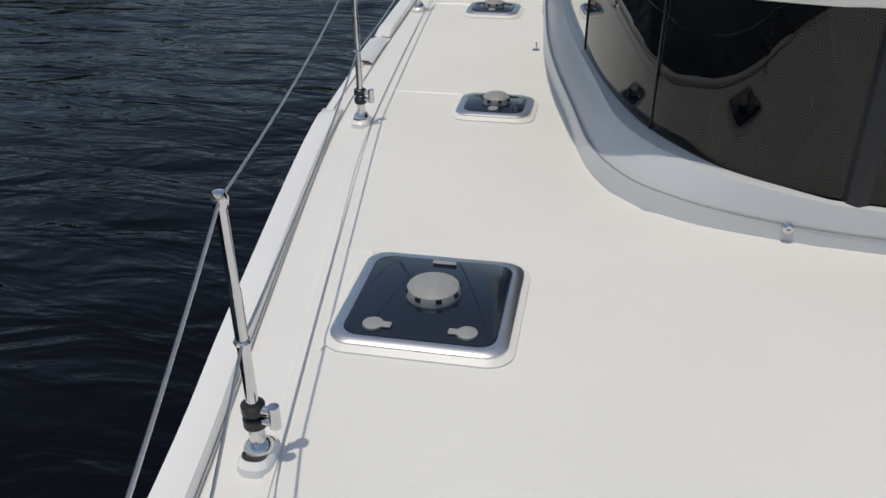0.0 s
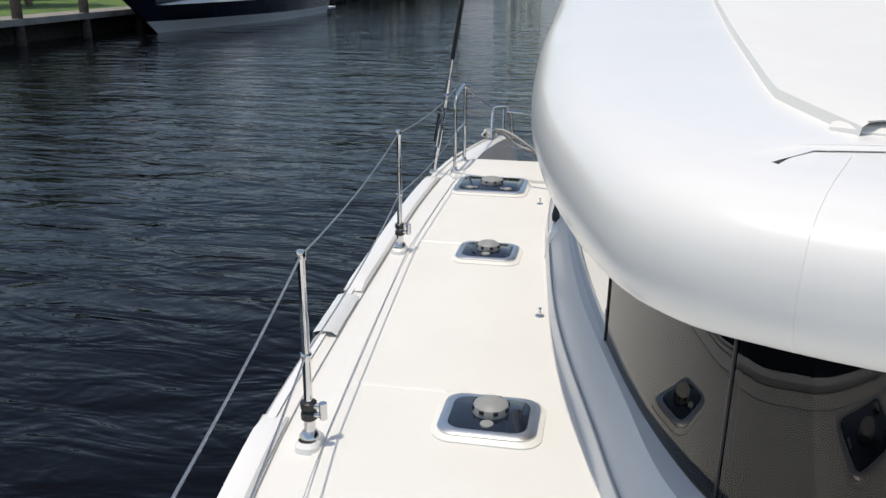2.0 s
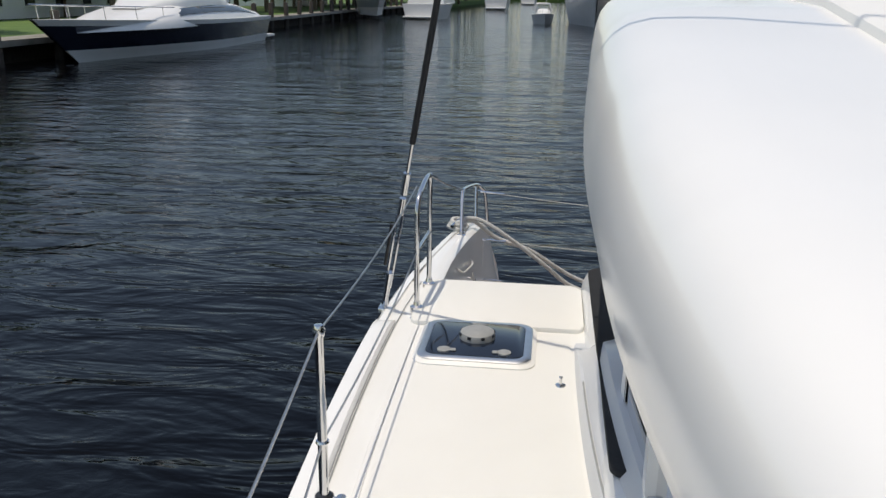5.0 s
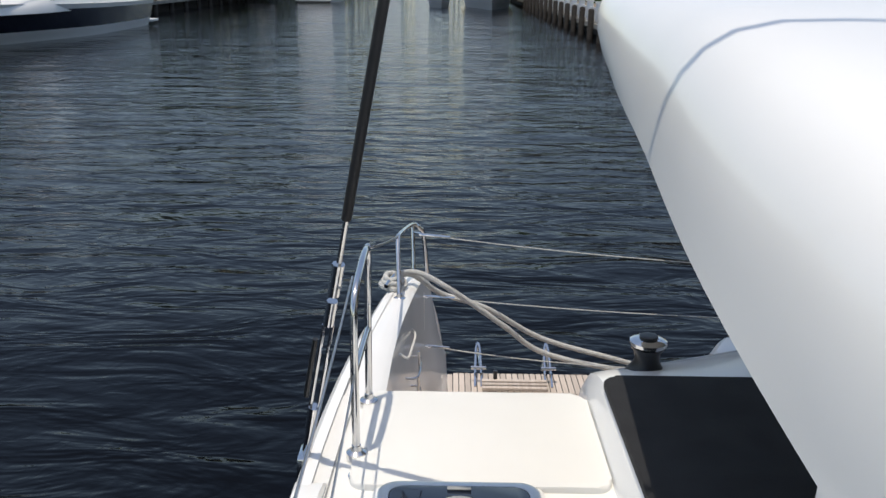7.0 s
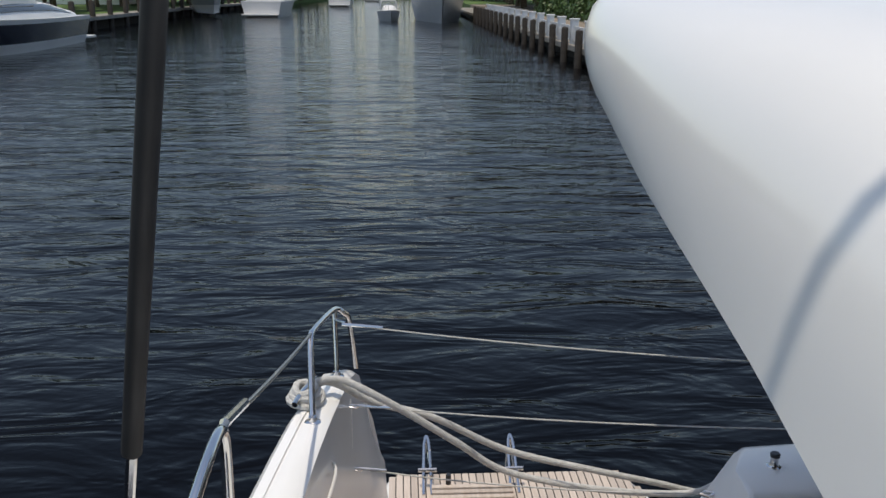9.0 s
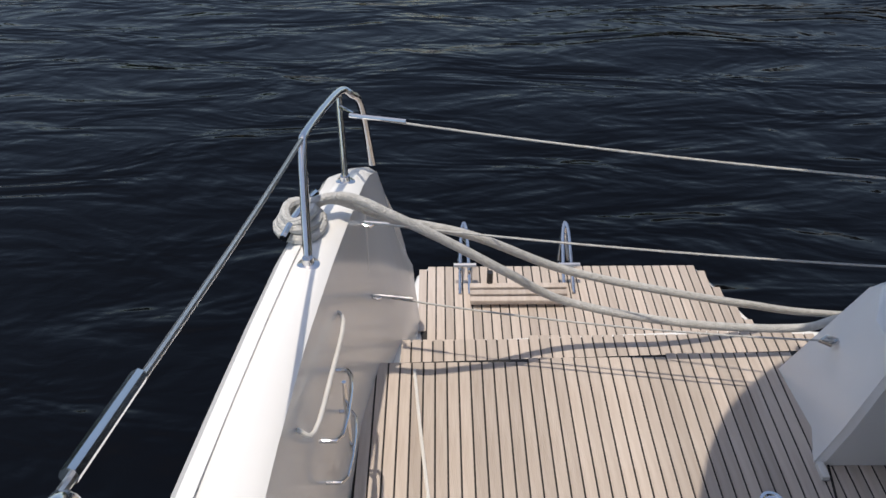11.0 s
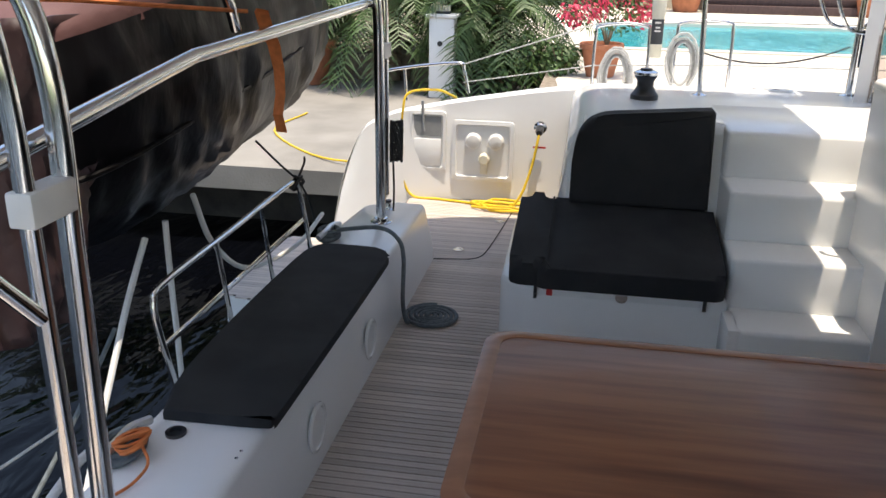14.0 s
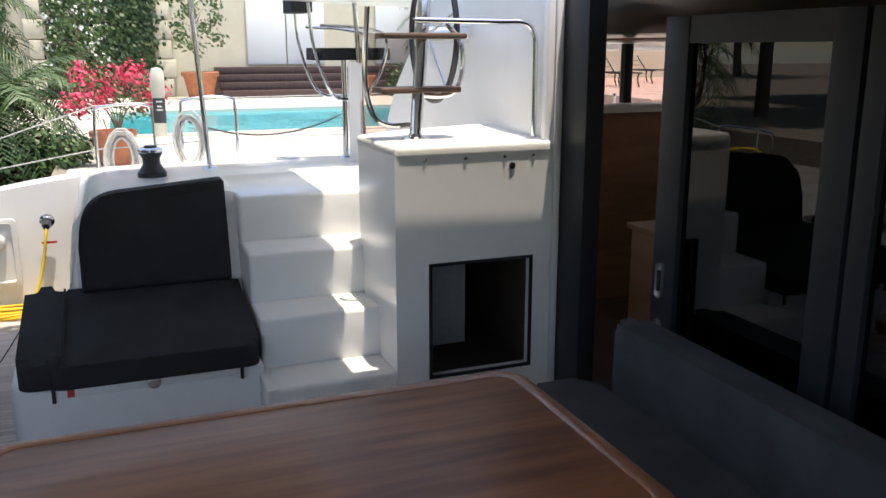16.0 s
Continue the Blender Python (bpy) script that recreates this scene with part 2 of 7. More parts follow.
def cyl(bm, x, y, z0, z1, r0, r1=None, seg=20, bev=0.0):
    r1 = r0 if r1 is None else r1
    r = bmesh.ops.create_cone(bm, cap_ends=True, segments=seg, radius1=r0, radius2=r1, depth=z1 - z0, matrix=Matrix.Translation((x, y, (z0 + z1) / 2)))
    if bev:
        es = [e for e in {e for v in r["verts"] for e in v.link_edges} if abs(e.verts[0].co.z - e.verts[1].co.z) < 1e-6]
        bmesh.ops.bevel(bm, geom=es, offset=bev, segments=2, affect="EDGES", profile=0.5)
    return bm


def lathe(bm, prof, at=(0, 0, 0), seg=24, m=None):
    m = m or Matrix.Translation(at)
    rings = []
    for r, z in prof:
        rings.append([bm.verts.new(m @ Vector((max(r, 1e-4) * math.cos(2 * math.pi * i / seg), max(r, 1e-4) * math.sin(2 * math.pi * i / seg), z))) for i in range(seg)])
    for a, b in zip(rings, rings[1:]):
        for i in range(seg):
            bm.faces.new((a[i], a[(i + 1) % seg], b[(i + 1) % seg], b[i]))
    bm.faces.new(rings[0])
    bm.faces.new(rings[-1])
    return bm


def rounded(pts, k=6, step=0.35):
    """A smooth line through control points (Catmull-Rom)."""
    p = [Vector(q) for q in pts]
    p = [2 * p[0] - p[1]] + p + [2 * p[-1] - p[-2]]
    out = []
    for i in range(1, len(p) - 2):
        for j in range(k):
            t = j / k
            a, b, c, d = p[i - 1], p[i], p[i + 1], p[i + 2]
            out.append(0.5 * (2 * b + (c - a) * t + (2 * a - 5 * b + 4 * c - d) * t * t + (3 * b - a - 3 * c + d) * t ** 3))
    out.append(p[-2])
    return out


def tube(bm, pts, r, seg=10, cap=True, taper=None):
    pts = [Vector(p) for p in pts]
    rings, up = [], None
    for i, p in enumerate(pts):
        d = (pts[min(i + 1, len(pts) - 1)] - pts[max(i - 1, 0)]).normalized()
        if up is None:
            up = d.orthogonal().normalized()
        up = (up - d * up.dot(d)).normalized()
        s = d.cross(up)
        rr = r if taper is None else r + (taper - r) * i / (len(pts) - 1)
        rings.append([bm.verts.new(p + rr * (math.cos(2 * math.pi * k / seg) * up + math.sin(2 * math.pi * k / seg) * s)) for k in range(seg)])
    for a, b in zip(rings, rings[1:]):
        for i in range(seg):
            bm.faces.new((a[i], a[(i + 1) % seg], b[(i + 1) % seg], b[i]))
    if cap:
        bm.faces.new(rings[0][::-1])
        bm.faces.new(rings[-1])
    return bm


def B():
    return bmesh.new()


def mir(x):
    return 2 * XC - x


def interp(table):
    xs, ys = [a for a, _ in table], [b for _, b in table]
    return lambda v: float(np.interp(v, xs, ys))


def smooth_table(table, k=8):
    return [(p.x, p.y) for p in rounded([(a, b, 0) for a, b in table], k)]


def loft(bm, rings, close=False):
    vs = [[bm.verts.new(p) for p in r] for r in rings]
    for a, b in zip(vs, vs[1:]):
        n = len(a)
        for i in range(n if close else n - 1):
            j = (i + 1) % n
            bm.faces.new((a[i], a[j], b[j], b[i]))
    return vs


def sag(a, b, drop, n=14):
    a, b = Vector(a), Vector(b)
    return [a.lerp(b, i / n) - Vector((0, 0, drop * 4 * (i / n) * (1 - i / n))) for i in range(n + 1)]


def prism(bm, outline, z0, z1, bev=0.0):
    """An upright prism on a plan outline."""
    lo = [bm.verts.new((x, y, z0)) for x, y in outline]
    hi = [bm.verts.new((x, y, z1)) for x, y in outline]
    n = len(lo)
    for i in range(n):
        bm.faces.new((lo[i], lo[(i + 1) % n], hi[(i + 1) % n], hi[i]))
    bm.faces.new(lo[::-1])
    top = bm.faces.new(hi)
    if bev:
        bmesh.ops.bevel(bm, geom=list(top.edges), offset=bev, segments=3, affect="EDGES", profile=0.5)
    return bm


def rrect(x0, x1, y0, y1, r, k=5):
    out = []
    for cx, cy, a0 in ((x1 - r, y1 - r, 0), (x0 + r, y1 - r, 90), (x0 + r, y0 + r, 180), (x1 - r, y0 + r, 270)):
        for i in range(k + 1):
            a = radians(a0 + 90 * i / k)
            out.append((cx + r * math.cos(a), cy + r * math.sin(a)))
    return out

# ---- water and banks ----
bm = B()
bmesh.ops.create_grid(bm, x_segments=1, y_segments=1, size=2500, matrix=Matrix.Translation((0, 0, ZW)))
part("water", bm, M_WATER, None, "dark rippled canal water", False, "water", "structure")

# ---- the boat's shell ----
G_TAB = smooth_table([(-4.0, 1.9), (-3.0, 0.95), (-1.5, 0.36), (0.0, 0.03), (1.6, -0.19), (2.3, -0.315), (3.6, -0.53), (4.5, -0.61), (5.6, -0.675), (6.5, -0.72),
                      (7.3, -0.725), (8.0, -0.69), (8.6, -0.64), (9.1, -0.585), (9.5, -0.53), (9.75, -0.48)])
gun = interp(G_TAB)
C_CTRL = [(3.01, 2.86), (2.2, 2.905), (1.46, 2.965), (1.09, 3.03), (0.90, 3.10), (0.755, 3.205), (0.62, 3.45), (0.515, 3.90), (0.395, 4.46), (0.32, 4.95),
          (0.25, 5.63), (0.21, 6.1), (0.19, 6.6), (0.185, 7.2), (0.185, 7.86)]
CAB = [(p.x, p.y) for p in rounded([(a, b, 0) for a, b in C_CTRL], 5)]
cab_x = interp(sorted(((y, x) for x, y in CAB), key=lambda q: q[0]))


def offset(line, d):
    """A plan line moved inboard by d."""
    out = []
    for i, (x, y) in enumerate(line):
        a, b = Vector(line[max(i - 1, 0)]), Vector(line[min(i + 1, len(line) - 1)])
        t = (b - a).normalized()
        n = Vector((-t.y, t.x))
        if n.x < 0 and abs(n.x) > 0.2 or n.y < 0 and abs(n.x) <= 0.2:
            n = -n
        out.append((x + n.x * d, y + n.y * d))
    return out


def side(line, z, m):
    """The line at height z (a number or a function of x and y), on the starboard (m = 0) or port side."""
    return [(mir(x) if m else x, y, z(x, y) if callable(z) else z) for x, y in line]


YS = [-4.0 + 0.25 * i for i in range(int((7.86 + 4.0) / 0.25))] + [7.86]
for m, nm in ((0, "starboard"), (1, "port")):
    # topsides
    ys = [-4.0 + 0.25 * i for i in range(56)]
    ys = [y for y in ys if y < 9.7] + [9.75]
    top = interp([(-4, 0.0), (7.9, 0.0), (9.0, -0.06), (9.5, -0.12), (9.75, -0.24)])
    bm = B()
    rings = []
    for y in ys:
        g = gun(y)
        rings.append([(mir(x) if m else x, y, z) for x, z in ((g + 0.055, top(y) + 0.012), (g + 0.02, top(y) + 0.008), (g, top(y) - 0.015), (g + 0.01, top(y) - 0.06),
                                                             (g + 0.03, -0.45), (g + 0.09, -0.95), (g + 0.17, -1.3), (g + 0.22, ZW - 0.3))])
    loft(bm, rings)
    part("hull_" + nm, bm, M_GEL, None, "white gelcoat hull side of a catamaran", True, "boat hull", "structure")

    # deck up to the cabin
    bm = B()
    rings = []
    for y in YS:
        g, i = gun(y) + 0.04, (XC if y < 2.95 else cab_x(y) + 0.25)
        xs = [g, g + 0.03, g + 0.10] + [g + 0.10 + (i - g - 0.10) * k / 6 for k in range(1, 7)]
        zz = [0.008, -0.002, 0.0] + [0.0] * 6
        rings.append([(mir(x) if m else x, y, z) for x, z in zip(xs, zz)])
    loft(bm, rings)
    part("deck_" + nm, bm, M_DECK, None, "cream white moulded side deck", True, "deck", "structure")

    # grey line painted for the toe rail's shadow, and moulded ledge beside it
    bm = B()
    tube(bm, [(mir(x) if m else x, y, 0.004) for x, y in ((gun(y) + 0.105, y) for y in YS)], 0.0025, 6)
    part("deck_seam", bm, M_GREYPL, None, "thin grey line painting the shadow along the toe rail", True, "seam", "structure")
    for a, b in ((0.9, 3.9), (5.05, 7.3)):
        bm = B()
        rings = []
        for k in range(25):
            y = a + (b - a) * k / 24
            e = 0.0 if k in (0, 24) else 1.0
            g = gun(y)
            rings.append([(mir(g + dx) if m else g + dx, y, 0.005 + e * dz) for dx, dz in ((0.004, 0.0), (0.012, 0.022), (0.05, 0.03), (0.088, 0.022), (0.098, 0.0))])
        loft(bm, rings)
        part("toe_rail", bm, M_GEL, None, "low white moulded toe rail", True, "toe rail", "structure")

# non-skid deck panels with grooves between
GRV = interp(smooth_table([(-3.0, 1.6), (-1.5, 0.75), (0.0, 0.36), (1.69, 0.062), (2.2, -0.028), (2.72, -0.119), (3.46, -0.25), (4.18, -0.335), (5.0, -0.41), (5.84, -0.465), (6.6, -0.492), (7.3, -0.50)]))


def deck_panel(y0, y1, inner, m, dx=0.0):
    bm = B()
    n = max(4, int((y1 - y0) / 0.15))
    lo, hi = [], []
    for k in range(n + 1):
        y = y0 + (y1 - y0) * k / n
        lo.append((GRV(y) + dx, y))
        hi.append((inner(y), y))
    outl = lo + hi[::-1]
    outl = [(mir(x) if m else x, y) for x, y in outl]
    prism(bm, outl if not m else outl[::-1], -0.002, 0.006)
    return part("deck_panel", bm, M_SKID, None, "cream non-skid deck panel", False, "deck panel", "structure")


inner = lambda y: (XC - 0.01) if y < 2.93 else cab_x(y) - 0.015
for m in (0, 1):
    for y0, y1 in ((-2.5, 7.24),):
        deck_panel(y0, y1, inner, m)
    for y, x1 in ((2.19, 0.0), (2.70, 0.0), (4.18, 0.02), (5.845, -0.22)):
        bm = B()
        x0 = GRV(y) + 0.005
        loft(bm, [[(mir(x) if m else x, y + dy, z) for dy, z in ((-0.013, 0.005), (-0.007, 0.0105), (0.007, 0.0105), (0.013, 0.005))] for x in (x0, x1)])
        part("deck_ridge", bm, M_DECK, None, "short moulded ridge beside the deck hatch", True, "deck ridge", "structure")
    bm = B()   # narrow second ridge outside the groove
    loft(bm, [[(mir(GRV(y) + d) if m else GRV(y) + d, y, z) for d, z in ((-0.036, 0.001), (-0.034, 0.005), (-0.014, 0.005), (-0.012, 0.001))] for y in [0.2 * k - 2 for k in range(47)]])
    part("deck_ridge", bm, M_DECK, None, "narrow moulded ridge on the deck", True, "deck ridge", "structure")
    bm = B()   # raised pad at the aft end of the side deck
    o = [(mir(x) if m else x, y) for x, y in rrect(-0.56, 0.232, 7.27, 7.862, 0.05)]
    prism(bm, o if not m else o[::-1], -0.05, 0.022, 0.012)
    part("deck_pad", bm, M_SKID, None, "raised cream pad at the aft end of the side deck", True, "deck pad", "structure")

# stern coamings, with the swim steps inside
CT = interp([(7.8, -0.004), (8.4, -0.02), (9.0, -0.055), (9.45, -0.10), (9.6, -0.14), (9.7, -0.20), (9.78, -0.32), (9.86, -0.52), (9.92, -0.75), (9.98, -1.13)])
INN = interp([(7.8, -0.50), (8.3, -0.495), (8.7, -0.475), (9.1, -0.44), (9.5, -0.40), (9.75, -0.37), (10.0, -0.33)])
INF = interp([(7.8, -0.45), (8.78, -0.427), (9.07, -0.414), (9.34, -0.37), (9.6, -0.31), (9.9, -0.27), (10.0, -0.255)])
for m, nm in ((0, "starboard"), (1, "port")):
    lift = interp([(7.8, 0.20), (9.6, 0.02), (10, 0.0)]) if m else (lambda y: 0.0)
    bm = B()
    rings = []
    ys = [7.86 + 0.1 * k for k in range(17)] + [9.52, 9.58, 9.64, 9.7, 9.74, 9.78, 9.82, 9.86, 9.9, 9.94, 9.98]
    for y in ys:
        g = gun(min(y, 9.75)) + (0.0 if y < 9.75 else 0.6 * (y - 9.75))
        t = CT(y) + lift(y)
        a, f = INN(y), INF(y)
        rings.append([(mir(x) if m else x, y, z) for x, z in ((g + 0.02, t - 0.03), (g + 0.05, t), (g + 0.09, t + 0.004), (a - 0.02, t), (a + 0.004, t - 0.018),
                                                             (a + (f - a) * 0.4, min(t - 0.03, t * 0.6 + ZF * 0.4)), (f, min(t - 0.06, ZF - 0.01)), (f + 0.02, -1.25))])
    loft(bm, rings)
    part("stern_coaming_" + nm, bm, M_GEL, None, "white moulded stern coaming with a sloping end", True, "coaming", "structure")
    # hull end under the swim platform
    bm = B()
    o = [(-0.30, 9.30), (1.30, 9.30), (1.36, 9.62), (1.20, 9.86), (1.05, 10.33), (1.0, 10.36), (-0.22, 10.36), (-0.27, 10.30), (-0.36, 9.9)]
    o = [(mir(x), y) for x, y in o][::-1] if m else o
    prism(bm, o, ZW - 0.3, -1.145, 0.02)
    part("hull_end_" + nm, bm, M_GEL, None, "white hull end below the swim platform", True, "boat hull", "structure")
    bm = B()
    o = [(-0.36, 9.2), (1.5, 9.2), (1.45, 9.52), (1.33, 9.62), (1.15, 9.65), (-0.33, 9.58)]
    o = [(mir(x), y) for x, y in o][::-1] if m else o
    prism(bm, o, -1.2, -0.895, 0.01)
    part("swim_step_" + nm, bm, M_GEL, None, "white moulded step down to the swim platform", True, "step", "structure")

# bridge deck under the cockpit
bm = B()
prism(bm, [(-0.45, 5.7), (mir(-0.45), 5.7), (mir(-0.45), 9.34), (mir(1.35), 9.40), (mir(1.5), 9.42), (1.5, 9.42), (1.35, 9.40), (-0.42, 9.34)], -1.15, ZF - 0.0035)
part("floor", bm, M_CAULK, None, "cockpit floor with dark caulking between teak planks", False, "floor", "structure")

RISE = interp([(0.0, 1.0), (0.55, 1.0), (0.8, 0.95), (1.05, 0.82), (1.4, 0.68), (3.1, 0.60)])
LEAN = interp([(0.0, 1.0), (0.85, 1.0), (1.10, 0.45), (1.35, 0.2), (3.1, 0.15)])


def inset(line, d):
    """The line moved inboard by d, less where the curb stands upright across the front."""
    return [(x + (a - x) * LEAN(x), y + (b - y) * LEAN(x)) for (x, y), (a, b) in zip(line, offset(line, d))]


FADE = interp([(2.0, 1.0), (6.6, 1.0), (6.85, 0.8), (7.05, 0.2), (7.2, 0.0), (8.0, 0.0)])
# cabin: curb, wall behind the glass, glass band
for m, nm in ((0, "starboard"), (1, "port")):
    bm = B()
    prof = [(0.0, -0.002), (0.004, 0.05), (0.010, 0.085), (0.022, 0.088), (0.030, 0.10), (0.060, 0.165), (0.095, 0.208), (0.14, 0.215), (0.20, 0.215)]
    loft(bm, [side(inset(CAB, d), lambda x, y, z=z: z * FADE(y) * RISE(x) - 0.004 * (1 - FADE(y)), m) for d, z in prof])
    part("cabin_curb_" + nm, bm, M_CURB, None, "pale grey moulded curb at the foot of the cabin windows", True, "curb", "structure")
    bm = B()
    line = [p for p in inset(CAB, 0.016) if p[1] < 6.7]
    tube(bm, side(line, lambda x, y: 0.087 * RISE(x), m), 0.004, 6)
    part("cabin_seam", bm, M_GREYPL, None, "thin grey seam along the cabin curb", True, "seam", "structure")
    # panes: split in plan by seams
    fair = [Vector(p) for p in CAB]
    for _ in range(60):                # an even sweep for the glass, so that it mirrors cleanly
        fair = [fair[0]] + [(a + b * 2 + c) / 4 for a, b, c in zip(fair, fair[1:], fair[2:])] + [fair[-1]]
    PANE = [tuple(p) for p in fair]
    n = len(CAB)
    cuts = [0, int(n * 0.17), int(n * 0.37), int(n * 0.545), int(n * 0.80)]
    win = thing("window_wrap_" + nm, "tinted wraparound cabin window reflecting the deck", "window", kind="structure")
    for a, b in zip(cuts, cuts[1:]):
        bm = B()
        lo, hi = inset(PANE, 0.105)[a:b + 1], inset(PANE, 0.115)[a:b + 1]
        lo2, hi2 = inset(PANE, 0.113)[a:b + 1], inset(PANE, 0.123)[a:b + 1]
        foot = lambda x, y: 0.212 * RISE(x)
        zt = lambda x, y: float(np.interp(y, [5.2, 6.05, 6.65, 7.24], [0.84, 0.9, 1.0, 1.1])) + 0.22 * m
        loft(bm, [side(lo, foot, m), side(hi, zt, m), side(hi2, zt, m), side(lo2, foot, m)])
        g = part("pane", bm, M_CLEAR if m else M_GLASS, win, "pale pane" if m else "dark tinted pane")
        g.visible_shadow = False
        if m and b == cuts[-1]:
            continue
        bm = B()
        p, q = side(inset(PANE, 0.103), foot, m)[b], side(inset(PANE, 0.113), zt, m)[b]
        tube(bm, [p, q], 0.004, 6)
        part("seal", bm, M_FRAME, win, "black rubber seal")
        bm = B()
        lo3, hi3 = side(inset(PANE, 0.19), foot, m)[b], side(inset(PANE, 0.19), zt, m)[b]
        tube(bm, [lo3, hi3], 0.045, 8)
        part("mullion", bm, M_FRAME, win, "dark pillar behind the glass")
    # solid side aft of the windows
    bm = B()
    a = cuts[-1]
    th = lambda y: float(np.interp(y, [5.2, 6.05, 6.55, 6.75, 7.86], [0.84, 0.9, 1.0, 0.15, 0.15]))
    b_ = min(i for i, (_, y) in enumerate(CAB) if y > 6.3)
    loft(bm, [side(offset(CAB, 0.112)[a:b_], 0.2, m), side(offset(CAB, 0.14)[a:b_], lambda x, y: max(th(y), 0.21) if y < 6.7 else 0.212, m), side(offset(CAB, 0.18)[a:b_], lambda x, y: max(th(y), 0.21) if y < 6.7 else 0.212, m)])
    part("cabin_side_" + nm, bm, M_GEL, None, "white cabin side aft of the windows", True, "wall", "structure")

# roof with a thick rounded brim
R_CTRL = [(3.01, 2.93), (2.0, 2.96), (1.23, 3.06), (0.84, 3.18), (0.66, 3.30), (0.53, 3.53), (0.38, 4.08), (0.28, 4.66), (0.22, 5.12), (0.17, 5.7), (0.15, 6.3),
          (0.17, 7.0), (0.23, 7.8), (0.34, 8.5), (0.62, 9.0), (1.2, 9.3), (2.1, 9.4), (3.01, 9.42)]
ROOF = [(p.x, p.y) for p in rounded([(a, b, 0) for a, b in R_CTRL], 5)]
z_low = interp(smooth_table([(2.9, 0.72), (4.0, 0.74), (5.2, 0.765), (5.75, 0.865), (6.0, 0.905), (6.5, 0.98), (6.8, 1.04), (7.07, 1.09), (7.57, 1.145), (7.7, 1.16), (8.2, 1.22), (8.7, 1.30), (9.45, 1.34)]))
z_top = interp([(2.9, 1.02), (4.2, 1.09), (5.2, 1.18), (6.0, 1.28), (7.0, 1.42), (8.0, 1.465), (8.6, 1.49), (9.45, 1.48)])


def rline(d):
    return offset_closed(ROOF, d)


def offset_closed(line, d):
    out = []
    for i, (x, y) in enumerate(line):
        a, b = Vector(line[max(i - 1, 0)]), Vector(line[min(i + 1, len(line) - 1)])
        t = (b - a).normalized()
        n = Vector((t.y, -t.x))          # inboard for a line that runs from the front, round the starboard side, aft
        n = -n
        if (Vector((XC, 6.0)) - Vector((x, y))).dot(n) < 0:
            n = -n
        out.append((min(x + n.x * d, XC), y + n.y * d))
    out[0], out[-1] = (XC, line[0][1] + d), (XC, line[-1][1] - d)
    return out


PROFILE = [(0.10, 0.10, 0.10), (0.035, 0.035, 0.0), (0.0, 0.0, 0.0), (-0.021, 0.004, 0.06), (-0.039, 0.012, 0.22), (-0.045, 0.026, 0.42), (-0.036, 0.05, 0.60), (-0.012, 0.088, 0.76), (0.05, 0.14, 0.88), (0.14, 0.22, 0.955),
           (0.26, 0.34, 0.99), (0.42, 0.48, 1.01)]
SINK = interp([(2.0, 1.0), (7.5, 1.0), (8.2, 0.0), (10.0, 0.0)])
SLOPE = interp([(2.9, 0.0), (4.6, 0.05), (5.4, 0.45), (6.2, 1.0), (7.2, 0.9), (8.2, 0.25), (9.5, 0.1)])
BRIM_CUT = interp([(2.0, 0.0), (2.98, 0.0), (3.6, 0.27), (10.0, 0.27)])    # the port brim is cut higher, beside the helm


def roof_ring(d, d2, f, m, lift=0.0):
    """Ring at the share f of the brim's height: d inboard where the brim bulges, d2 where it slopes."""
    line = [(x0 + (x1 - x0) * SLOPE(y0), a + (b - a) * SLOPE(y0)) for (x0, a), (x1, b), (_, y0) in zip(rline(d), rline(d2), ROOF)]
    low_ = lambda y0: z_low(y0) + (BRIM_CUT(y0) if m else 0.0)
    return [(mir(x) if m else x, y, low_(y0) + f * (z_top(y0) - low_(y0)) + lift) for (x, y), (_, y0) in zip(line, ROOF)]


def edge_line(d):
    """The straight edge of the raised panel on the roof."""
    return [(max(x, 0.39 + d), y) for x, y in rline(d)]


KP = max(i for i, (x, y) in enumerate(ROOF) if y < 5.62) + 1     # the port half ends over the cabin bulkhead


